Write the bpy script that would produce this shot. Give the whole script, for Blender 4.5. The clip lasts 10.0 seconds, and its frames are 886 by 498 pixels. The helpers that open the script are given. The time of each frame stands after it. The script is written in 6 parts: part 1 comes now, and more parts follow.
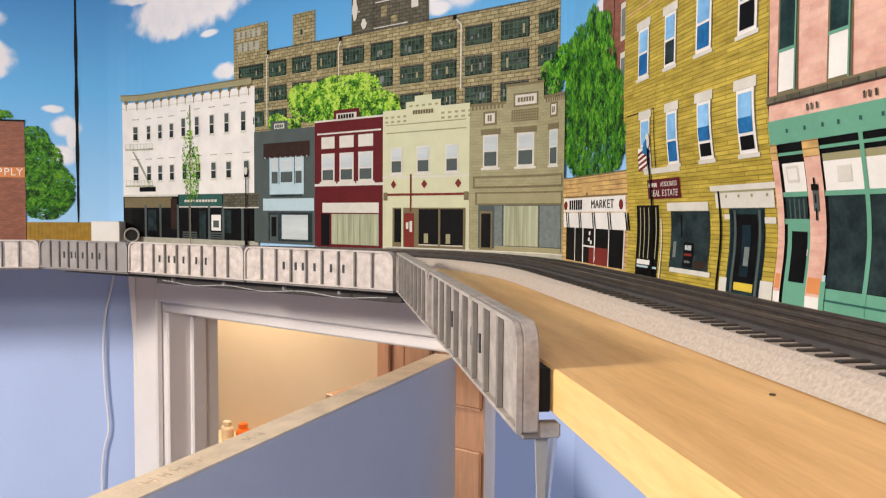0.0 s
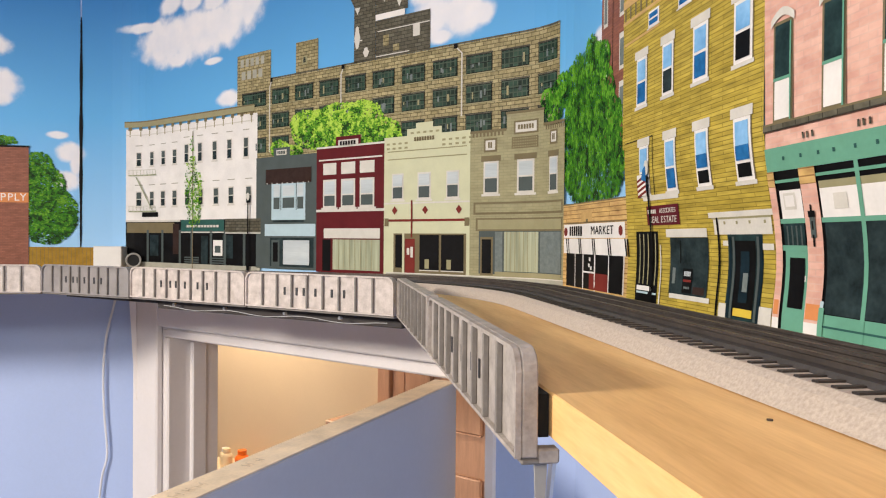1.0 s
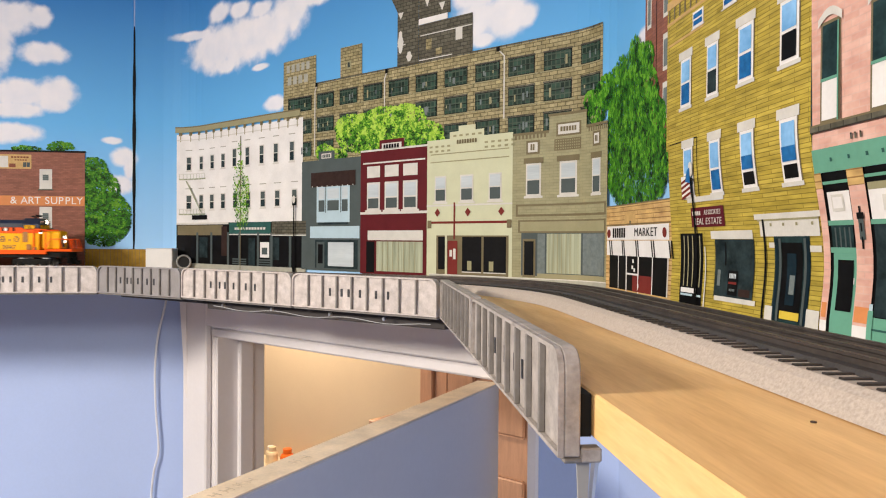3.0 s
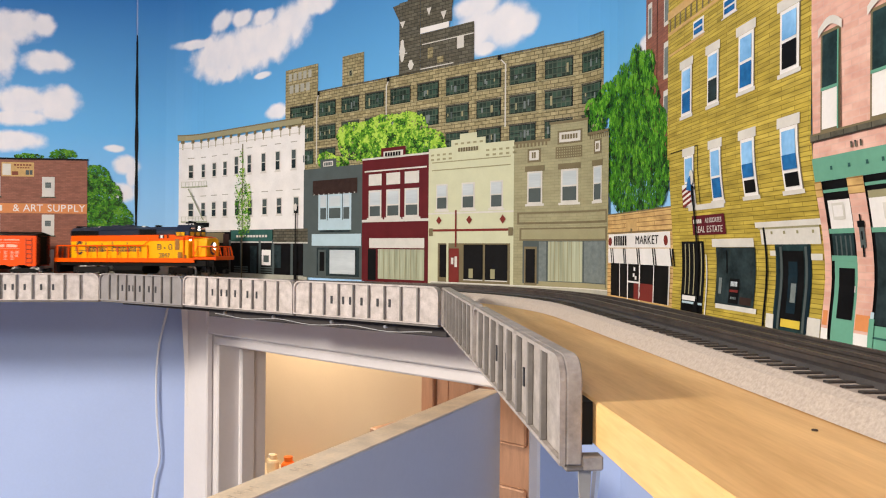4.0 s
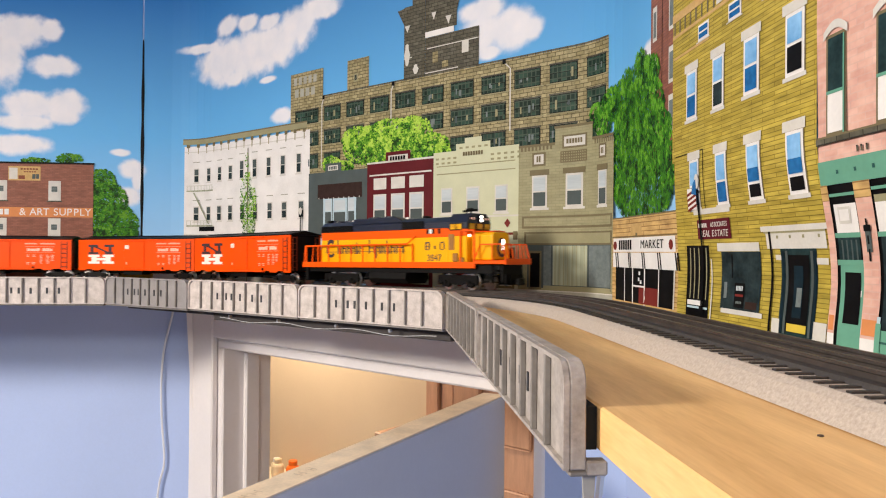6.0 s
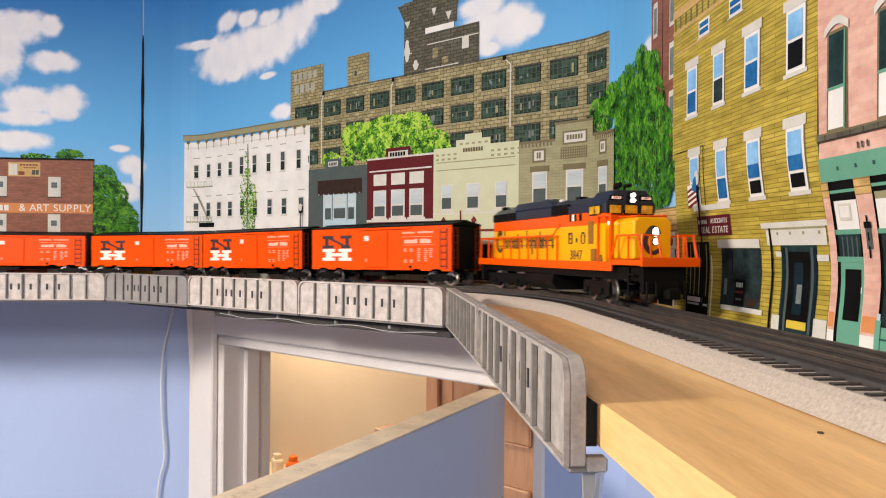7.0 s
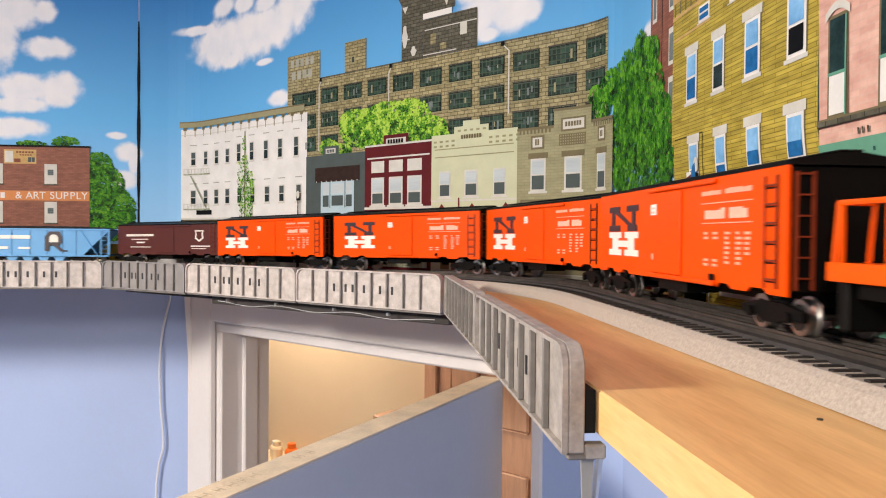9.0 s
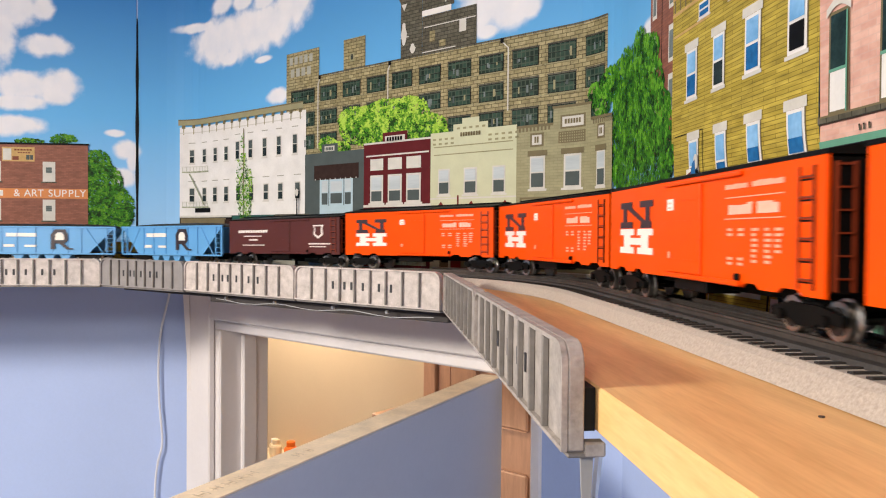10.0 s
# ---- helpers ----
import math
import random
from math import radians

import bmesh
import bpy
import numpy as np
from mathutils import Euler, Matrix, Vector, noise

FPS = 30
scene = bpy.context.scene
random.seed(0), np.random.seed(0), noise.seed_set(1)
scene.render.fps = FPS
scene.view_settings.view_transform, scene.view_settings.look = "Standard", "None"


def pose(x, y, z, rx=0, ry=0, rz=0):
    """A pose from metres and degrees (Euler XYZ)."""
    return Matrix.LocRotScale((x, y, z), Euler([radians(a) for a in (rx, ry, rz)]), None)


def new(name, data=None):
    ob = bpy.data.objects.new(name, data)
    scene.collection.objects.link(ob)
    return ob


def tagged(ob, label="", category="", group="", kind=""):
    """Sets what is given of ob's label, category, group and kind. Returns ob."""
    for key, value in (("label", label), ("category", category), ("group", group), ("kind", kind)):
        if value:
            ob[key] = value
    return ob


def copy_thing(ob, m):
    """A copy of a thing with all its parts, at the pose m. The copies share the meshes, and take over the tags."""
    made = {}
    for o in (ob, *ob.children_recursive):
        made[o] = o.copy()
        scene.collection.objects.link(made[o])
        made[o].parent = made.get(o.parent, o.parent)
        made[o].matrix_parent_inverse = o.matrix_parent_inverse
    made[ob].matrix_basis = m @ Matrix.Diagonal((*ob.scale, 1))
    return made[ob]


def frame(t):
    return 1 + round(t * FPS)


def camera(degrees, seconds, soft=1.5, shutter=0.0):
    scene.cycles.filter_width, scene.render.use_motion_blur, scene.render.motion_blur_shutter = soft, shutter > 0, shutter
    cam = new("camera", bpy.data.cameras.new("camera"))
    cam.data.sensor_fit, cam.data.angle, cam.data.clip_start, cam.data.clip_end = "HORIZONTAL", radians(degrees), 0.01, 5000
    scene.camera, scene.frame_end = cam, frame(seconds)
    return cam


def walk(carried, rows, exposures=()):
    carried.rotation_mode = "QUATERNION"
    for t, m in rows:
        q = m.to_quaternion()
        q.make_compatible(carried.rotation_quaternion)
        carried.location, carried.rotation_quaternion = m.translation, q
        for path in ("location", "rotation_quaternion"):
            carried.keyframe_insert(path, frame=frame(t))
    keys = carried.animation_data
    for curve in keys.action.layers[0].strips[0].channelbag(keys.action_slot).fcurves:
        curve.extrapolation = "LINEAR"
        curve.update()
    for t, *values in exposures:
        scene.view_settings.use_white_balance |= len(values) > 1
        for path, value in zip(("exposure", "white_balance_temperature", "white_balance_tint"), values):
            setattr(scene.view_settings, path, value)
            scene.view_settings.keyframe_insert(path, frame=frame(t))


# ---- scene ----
cam = camera(62.54, 10.0, soft=1.1, shutter=0.4)
# seconds, eye, pitch, lean and turn; the walls run along x and y
PATH = [
    (0.0, 0.0014, 0.0099, 2.2396, -2.730, -0.370, -8.741),
    (0.5, 0.0011, 0.0075, 2.2396, -0.982, -0.411, -9.261),
    (1.0, 0.0015, 0.0064, 2.2396, -0.708, -0.488, -8.649),
    (1.5, -0.0004, -0.0009, 2.2401, -1.203, -0.531, -6.927),
    (2.0, 0.0004, 0.0011, 2.2402, -1.141, -0.395, -5.914),
    (2.5, 0.0000, 0.0000, 2.2400, -0.900, -0.400, -5.500),
    (4.0, -0.0009, -0.0028, 2.2404, -0.018, -0.448, -5.259),
    (4.5, -0.0004, -0.0018, 2.2403, 0.259, -0.457, -5.108),
    (5.0, -0.0004, -0.0029, 2.2404, 0.341, -0.366, -4.926),
    (5.5, -0.0001, -0.0023, 2.2402, 0.326, -0.477, -4.847),
    (7.0, -0.0004, -0.0022, 2.2407, -0.015, -0.525, -4.870),
    (7.5, 0.0000, -0.0005, 2.2396, -0.392, -0.449, -4.874),
    (8.0, 0.0005, 0.0011, 2.2393, -0.674, -0.513, -4.830),
    (8.5, 0.0004, 0.0015, 2.2394, -0.834, -0.469, -4.884),
    (9.0, -0.0000, 0.0003, 2.2401, -0.980, -0.491, -5.011),
    (9.5, 0.0002, 0.0008, 2.2396, -1.027, -0.447, -5.034),
    (10.0, 0.0006, 0.0028, 2.2392, -1.109, -0.502, -5.060),
]
walk(cam, [(t, pose(x, y, z, 90 + p, r, a)) for t, x, y, z, p, r, a in PATH])

# ---- light ----
world = bpy.data.worlds.new("world")
scene.world = world
world.use_nodes = True
sky = world.node_tree.nodes.new("ShaderNodeTexSky")
sky.sky_type, sky.sun_disc, sky.sun_elevation, sky.sun_rotation = "NISHITA", False, radians(40), radians(200)
world.node_tree.links.new(sky.outputs[0], world.node_tree.nodes["Background"].inputs[0])
world.node_tree.nodes["Background"].inputs[1].default_value = 0.1


def lamp(name, kind, m, energy, colour, size):
    data = bpy.data.lights.new(name, kind)
    data.energy, data.color = energy, colour
    if kind == "AREA":
        data.shape, data.size = "DISK", size
    else:
        data.shadow_soft_size = size
    ob = new(name, data)
    ob.matrix_basis = m
    return ob


lamp("ceiling_lamp", "AREA", pose(-1.76, 0.06, 2.74, 0, -31, 0), 66, (1.0, 0.905, 0.79), 0.42)
# unseen fill light added behind the camera to lift shelf and far wall
lamp("rear_ceiling_lamp", "AREA", pose(-0.70, -1.25, 2.88, 50, 0, 0), 22, (1.0, 0.905, 0.77), 0.40)
lamp("hall_lamp", "POINT", pose(-0.50, 2.50, 2.35), 36, (1.0, 0.80, 0.56), 0.08)
scene.view_settings.exposure = 0.0

# ---- plan ----
SHELF = 2.177          # top of the shelf boards
RAIL = 2.195           # top of the rails
WALL_X, WALL_D, WALL_Y = 0.30, 1.225, 1.63      # right wall x, corner wall x + y, far wall y
CEIL = 2.95


def bend(x_right, diagonal, y_far, r):
    """A line along the far wall, the corner wall and the right wall, with rounded bends: s -> x, y, heading; and its marks."""
    q, tl, arc = 2 ** -0.5, r * math.tan(math.pi / 8), r * math.pi / 4
    a1 = (diagonal - y_far - tl, y_far)
    b1 = (diagonal - y_far + q * tl, y_far - q * tl)
    a2 = (x_right - q * tl, diagonal - x_right + q * tl)
    b2 = (x_right, diagonal - x_right - tl)
    run = math.hypot(a2[0] - b1[0], a2[1] - b1[1])

    def at(s):
        if s < 0:
            return a1[0] + s, a1[1], 0.0
        if s < arc:
            th = s / r
            return a1[0] + r * math.sin(th), a1[1] + r * (math.cos(th) - 1), -th
        s -= arc
        if s < run:
            return b1[0] + q * s, b1[1] - q * s, -math.pi / 4
        s -= run
        if s < arc:
            th = math.pi / 4 + s / r
            return b2[0] - r + r * math.sin(th), b2[1] + r * math.cos(th), -th
        return b2[0], b2[1] - (s - arc), -math.pi / 2
    return at


track_at = bend(0.2144, 1.069, 1.5245, 0.4868)
mural_at = bend(WALL_X - 0.001, WALL_D - 0.0015, WALL_Y - 0.001, 0.14)


def side(at, s, off, z):
    """The point off metres to the room's side of the line at s."""
    x, y, a = at(s)
    return Vector((x + off * math.sin(a), y - off * math.cos(a), z))


def ease(a, b, x):
    x = min(1.0, max(0.0, (x - a) / (b - a)))
    return x * x * (3 - 2 * x)


SAG = 0.0142           # how far the shelf has sunk along the far wall


def lift(s):
    """The height of the track at s against its height along the right wall."""
    return -SAG * (1 - ease(0, 1.317, s))


# ---- materials ----
def mat(name, colour, rough=0.6, metal=0.0, vary=0.12, scale=30.0, fine=300.0, bump=0.1, depth=0.0006, coat=0.0, coords="Object", second=None, glow=0.0, stretch=(1, 1, 1), spec=0.5):
    """Paint, wood, plastic or metal: two scales of noise over the base colour, and fine relief."""
    m = bpy.data.materials.new(name)
    m.use_nodes = True
    nt, p = m.node_tree, m.node_tree.nodes["Principled BSDF"]
    co = nt.nodes.new("ShaderNodeTexCoord")
    mp = nt.nodes.new("ShaderNodeMapping")
    mp.inputs["Scale"].default_value = stretch
    nt.links.new(co.outputs[coords], mp.inputs[0])
    big, small = nt.nodes.new("ShaderNodeTexNoise"), nt.nodes.new("ShaderNodeTexNoise")
    for n, s, d in ((big, scale, 4), (small, fine, 3)):
        n.inputs["Scale"].default_value, n.inputs["Detail"].default_value = s, d
        nt.links.new(mp.outputs[0], n.inputs["Vector"])
    add = nt.nodes.new("ShaderNodeMath")
    add.operation = "MULTIPLY_ADD"
    add.inputs[1].default_value = 0.4
    nt.links.new(small.outputs[0], add.inputs[0])
    nt.links.new(big.outputs[0], add.inputs[2])
    ramp = nt.nodes.new("ShaderNodeMapRange")
    ramp.inputs["From Min"].default_value, ramp.inputs["From Max"].default_value = 0.45, 0.95
    nt.links.new(add.outputs[0], ramp.inputs["Value"])
    mix = nt.nodes.new("ShaderNodeMix")
    mix.data_type = "RGBA"
    c = Vector(colour)
    lo = Vector(second) if second else c * (1 - vary)
    mix.inputs["A"].default_value, mix.inputs["B"].default_value = (*lo, 1), (*[min(1, v * (1 + vary * 0.6)) for v in c], 1)
    nt.links.new(ramp.outputs[0], mix.inputs["Factor"])
    nt.links.new(mix.outputs["Result"], p.inputs["Base Color"])
    p.inputs["Roughness"].default_value, p.inputs["Metallic"].default_value = rough, metal
    p.inputs["Coat Weight"].default_value, p.inputs["Specular IOR Level"].default_value = coat, spec
    if bump:
        b = nt.nodes.new("ShaderNodeBump")
        b.inputs["Strength"].default_value, b.inputs["Distance"].default_value = bump, depth
        nt.links.new(add.outputs[0], b.inputs["Height"])
        nt.links.new(b.outputs[0], p.inputs["Normal"])
    if glow:
        p.inputs["Emission Color"].default_value, p.inputs["Emission Strength"].default_value = (*colour, 1), glow
    return m


def ink(name, colour, vary=0.15, scale=60.0, fine=500.0, second=None):
    """Printed vinyl, its colour broken up as in a photograph."""
    return mat(name, colour, rough=0.55, vary=vary, scale=scale, fine=fine, bump=0.0, coords="UV", second=second, spec=0.08)


# ---- mesh helpers ----
def part(name, bm, material, parent=None, label=""):
    me = bpy.data.meshes.new(name)
    bm.to_mesh(me)
    bm.free()
    for m in material if isinstance(material, (list, tuple)) else [material]:
        me.materials.append(m)
    ob = new(name, me)
    ob.parent = parent
    if label:
        ob["label"] = label
    return ob


def empty(name, m=None):
    ob = new(name)
    ob.empty_display_size = 0.02
    if m is not None:
        ob.matrix_basis = m
    return ob


def box(bm, x0, x1, y0, y1, z0, z1, m=None, index=0, bevel=0.0):
    vs = [bm.verts.new((x, y, z)) for x in (x0, x1) for y in (y0, y1) for z in (z0, z1)]
    fs = [bm.faces.new([vs[i] for i in f]) for f in ((0, 1, 3, 2), (4, 6, 7, 5), (0, 4, 5, 1), (2, 3, 7, 6), (0, 2, 6, 4), (1, 5, 7, 3))]
    for f in fs:
        f.material_index = index
    if bevel:
        es = list({e for f in fs for e in f.edges})
        r = bmesh.ops.bevel(bm, geom=es, offset=bevel, segments=1, affect="EDGES", profile=0.5)
        vs = list({v for f in r["faces"] for v in f.verts} | {v for v in vs if v.is_valid})
    if m is not None:
        bmesh.ops.transform(bm, matrix=m, verts=vs)
    return vs


def tube(bm, points, r, n=8, index=0, caps=True):
    """A round rod along points."""
    pts = [Vector(p) for p in points]
    rings, u = [], None
    for i, p in enumerate(pts):
        d = (pts[min(i + 1, len(pts) - 1)] - pts[max(i - 1, 0)]).normalized()
        u = d.orthogonal() if u is None else u - d * u.dot(d)
        u.normalize()
        w = d.cross(u)
        rings.append([bm.verts.new(p + r * (math.cos(2 * math.pi * k / n) * u + math.sin(2 * math.pi * k / n) * w)) for k in range(n)])
    for a, b in zip(rings, rings[1:]):
        for k in range(n):
            bm.faces.new((a[k], a[(k + 1) % n], b[(k + 1) % n], b[k])).material_index = index
    if caps:
        bm.faces.new(rings[0][::-1]).material_index = index
        bm.faces.new(rings[-1]).material_index = index
    return [v for ring in rings for v in ring]


def disc(bm, centre, axis, r, t, n=16, index=0):
    c, a = Vector(centre), Vector(axis).normalized()
    return tube(bm, [c - a * t / 2, c + a * t / 2], r, n, index)


def prism(bm, outline, y0, y1, index=0, m=None):
    """An outline in x, z drawn out along y."""
    a = [bm.verts.new((x, y0, z)) for x, z in outline]
    b = [bm.verts.new((x, y1, z)) for x, z in outline]
    n = len(outline)
    fs = [bm.faces.new(a), bm.faces.new(b[::-1])]
    fs += [bm.faces.new((a[i], b[i], b[(i + 1) % n], a[(i + 1) % n])) for i in range(n)]
    for f in fs:
        f.material_index = index
    if m is not None:
        bmesh.ops.transform(bm, matrix=m, verts=a + b)
    return a + b


def sweep(bm, at, s0, s1, step, offs, index=0):
    """A band along the track: offs is its closed section in (off, z)."""
    n = max(1, math.ceil((s1 - s0) / step))
    rings = [[bm.verts.new(side(at, s0 + (s1 - s0) * i / n, o, z + lift(s0 + (s1 - s0) * i / n))) for o, z in offs] for i in range(n + 1)]
    k = len(offs)
    for a, b in zip(rings, rings[1:]):
        for j in range(k):
            bm.faces.new((a[j], b[j], b[(j + 1) % k], a[(j + 1) % k])).material_index = index
    bm.faces.new(rings[0])
    bm.faces.new(rings[-1][::-1])


def words(name, text, size, m, material, parent, stretch=1.0):
    """Flat lettering; the text's plane is x to the right, y up, centred."""
    cu = bpy.data.curves.new(name, "FONT")
    cu.body, cu.size, cu.align_x, cu.align_y, cu.extrude = text, size, "CENTER", "CENTER", 0.00008
    tmp = new(name, cu)
    me = bpy.data.meshes.new_from_object(tmp.evaluated_get(bpy.context.evaluated_depsgraph_get()))
    bpy.data.objects.remove(tmp)
    me.materials.clear()
    me.materials.append(material)
    ob = new(name, me)
    ob.parent = parent
    ob.matrix_basis = m @ Matrix.Diagonal((stretch, 1, 1, 1))
    return ob


# ---- the room ----
BLUE = mat("blue_wall_paint", (0.41, 0.52, 0.82), rough=0.75, vary=0.05, scale=3, fine=220, bump=0.15)
WHITE = mat("white_trim_paint", (0.78, 0.74, 0.74), rough=0.4, vary=0.05, scale=8, fine=120, bump=0.05)
CEILING = mat("ceiling_paint", (0.80, 0.80, 0.79), rough=0.9, vary=0.05, scale=4)
CARPET = mat("beige_carpet", (0.35, 0.29, 0.23), rough=1.0, vary=0.3, scale=60, fine=700, bump=0.6, depth=0.004)
TAN = mat("tan_hall_paint", (0.64, 0.51, 0.36), rough=0.8, vary=0.05, scale=4, fine=200, bump=0.1)
PINE = mat("raw_pine", (0.90, 0.58, 0.25), rough=0.5, vary=0.12, scale=9, fine=90, bump=0.06, second=(0.70, 0.40, 0.15), stretch=(7, 0.7, 7))
DOOR_PAINT = mat("door_paint", (0.52, 0.53, 0.58), rough=0.5, vary=0.05, scale=5, fine=150, bump=0.05)
DOOR_EDGE = mat("raw_door_edge", (0.84, 0.67, 0.48), rough=0.8, vary=0.2, scale=30, fine=300, bump=0.2)
ORANGE_WOOD = mat("stained_door_wood", (0.52, 0.30, 0.20), rough=0.45, vary=0.18, scale=18, fine=150, bump=0.08, stretch=(4, 4, 0.5))

Q = 2 ** -0.5
CORNER_1 = Vector((WALL_D - WALL_Y, WALL_Y, 0))
DIAG = Matrix.Translation(CORNER_1) @ pose(0, 0, 0, 0, 0, -45)     # x along the corner wall, y away from the room
DIAG_LEN = (WALL_X - (WALL_D - WALL_Y)) / Q
HALL_X, HALL_D = -0.045, 0.90      # the hall door's edge along the hall's end wall, and that wall's distance
OPEN_0, OPEN_1, HEAD, THICK = 0.100, 0.897, 2.056, 0.114


def block(name, x0, x1, y0, y1, z0, z1, material, label, category, kind="structure", m=None, bevel=0.0):
    bm = bmesh.new()
    box(bm, x0, x1, y0, y1, z0, z1, m, bevel=bevel)
    return tagged(part(name, bm, material), label, category, kind=kind)


X0, Y0 = -5.6, -2.3
block("floor", X0 - 0.1, 2.6, Y0 - 0.1, 4.2, -0.1, 0, CARPET, "beige carpeted floor of the train room", "floor")
block("ceiling", X0 - 0.1, 2.6, Y0 - 0.1, 4.2, CEIL, CEIL + 0.1, CEILING, "white painted ceiling", "ceiling")
block("wall_far", X0, WALL_D - WALL_Y - 0.002, WALL_Y, WALL_Y + THICK, 0, CEIL, BLUE, "periwinkle blue painted wall below the train shelf", "wall")
block("wall_right", WALL_X + 0.015, WALL_X + THICK, Y0, WALL_D - WALL_X, 0, CEIL, BLUE, "periwinkle blue painted wall beside the train shelf", "wall")
block("wall_left", X0 - 0.1, X0, Y0, WALL_Y + THICK, 0, CEIL, BLUE, "plain periwinkle blue painted wall", "wall")
block("wall_back", X0 - 0.1, WALL_X + THICK, Y0 - 0.1, Y0, 0, CEIL, BLUE, "plain periwinkle blue painted wall", "wall")
bm = bmesh.new()
box(bm, 0.001, OPEN_0, 0, THICK, 0, CEIL, DIAG)
box(bm, OPEN_0, OPEN_1, 0, THICK, HEAD, CEIL, DIAG)
tagged(part("wall_corner", bm, WHITE), "white painted corner wall with a doorway under the shelf", "wall", kind="structure")
block("wall_corner_side", OPEN_1, DIAG_LEN + 0.1, 0, THICK, 0, CEIL, BLUE, "periwinkle blue painted wall beside the doorway", "wall", m=DIAG)

# door lining, stop and casing
trim = tagged(empty("door_trim", DIAG), "white painted door casing and jambs", "door frame", kind="structure")
for name, x0, x1, y0, y1, z0, z1 in (
        ("jamb", OPEN_0, OPEN_0 + 0.018, -0.004, THICK + 0.004, 0, HEAD - 0.018), ("jamb", OPEN_1 - 0.018, OPEN_1, -0.004, THICK + 0.004, 0, HEAD - 0.018),
        ("head_jamb", OPEN_0, OPEN_1, -0.004, THICK + 0.004, HEAD - 0.018, HEAD),
        ("door_stop", OPEN_0 + 0.018, OPEN_0 + 0.03, 0.045, 0.08, 0, HEAD - 0.03), ("door_stop", OPEN_0 + 0.018, OPEN_1 - 0.018, 0.045, 0.08, HEAD - 0.03, HEAD - 0.018),
        ("casing", OPEN_0 - 0.092, OPEN_0 - 0.004, -0.016, -0.001, 0, HEAD + 0.062),
        ("head_casing", OPEN_0 - 0.003, OPEN_1 + 0.003, -0.016, -0.001, HEAD + 0.004, HEAD + 0.062)):
    bm = bmesh.new()
    box(bm, x0, x1, y0, y1, z0, z1, bevel=0.003)
    part(name, bm, WHITE, trim)

# hall behind the doorway
for n, b in enumerate(((-1.6, 2.2, HALL_D, HALL_D + 0.1), (-1.7, -1.6, 0.30, HALL_D + 0.1), (2.2, 2.3, 0.06, HALL_D + 0.1), (DIAG_LEN + 0.1, 2.2, 0.06, THICK))):
    block("wall_hall_%d" % (n + 1), *b, 0, CEIL, TAN, "tan painted hallway wall in warm lamp light", "wall", m=DIAG)
# narrow closed panelled door at the end of the hall
hall_door = tagged(empty("door_hall", DIAG @ pose(HALL_X, HALL_D, 0)), "closed narrow reddish wooden panelled door in the hallway", "door", kind="structure")
for name, b in (("casing", (-0.055, -0.002, -0.022, -0.001, 0, 2.10)), ("casing", (0.402, 0.455, -0.022, -0.001, 0, 2.10)), ("head_casing", (-0.055, 0.455, -0.022, -0.001, 2.102, 2.165)), ("leaf", (0, 0.40, -0.012, -0.001, 0.01, 2.098))):
    bm = bmesh.new()
    box(bm, *b, bevel=0.004)
    part(name, bm, ORANGE_WOOD, hall_door)
for x0, x1 in ((0.055, 0.165), (0.235, 0.345)):
    for z0, z1 in ((0.22, 0.85), (0.97, 1.555), (1.675, 1.98)):
        bm = bmesh.new()
        box(bm, x0, x1, -0.022, -0.0125, z0, z1, bevel=0.008)
        part("raised_panel", bm, ORANGE_WOOD, hall_door)

# ---- shelf, girders, roadbed and track ----
def plank(name, pts, z0, z1, material, parent=None, label="", sunk=()):
    """A board cut to an outline in plan; sunk: how far each corner has sunk."""
    bm = bmesh.new()
    sunk = sunk or [0] * len(pts)
    a = [bm.verts.new((x, y, z0 - d)) for (x, y), d in zip(pts, sunk)]
    b = [bm.verts.new((x, y, z1 - d)) for (x, y), d in zip(pts, sunk)]
    bm.faces.new(a[::-1]), bm.faces.new(b)
    for i in range(len(pts)):
        bm.faces.new((a[i], a[(i + 1) % len(pts)], b[(i + 1) % len(pts)], b[i]))
    bmesh.ops.bevel(bm, geom=list(bm.edges), offset=0.001, segments=1, affect="EDGES", profile=0.5)
    return part(name, bm, material, parent, label)


EDGE_X, EDGE_D, EDGE_Y = 0.091, 0.890, 1.285       # front edges of the shelf
BACK_X, BACK_D, BACK_Y = WALL_X + 0.012, WALL_D - 0.004, WALL_Y - 0.003
shelf = tagged(empty("train_shelf"), "raw pine train shelf along the walls, near ceiling height", "shelf", kind="structure")
plank("shelf_board", [(EDGE_X, -2.28), (BACK_X, -2.28), (BACK_X, WALL_D - WALL_X - 0.010), (EDGE_X, 0.858)], SHELF - 0.019, SHELF, PINE, shelf, "knotty raw pine board")
plank("shelf_board", [(EDGE_X, 0.859), (WALL_X - 0.004, WALL_D - WALL_X - 0.003), (BACK_D - BACK_Y, BACK_Y), (-0.42, EDGE_Y), (-0.25, 1.143)], SHELF - 0.019, SHELF, PINE, shelf, sunk=(0, 0, SAG, SAG, 0.009))
plank("shelf_board", [(-0.421, EDGE_Y), (BACK_D - BACK_Y - 0.001, BACK_Y), (-5.58, BACK_Y), (-5.58, EDGE_Y)], SHELF - SAG - 0.0135, SHELF - SAG, PINE, shelf)

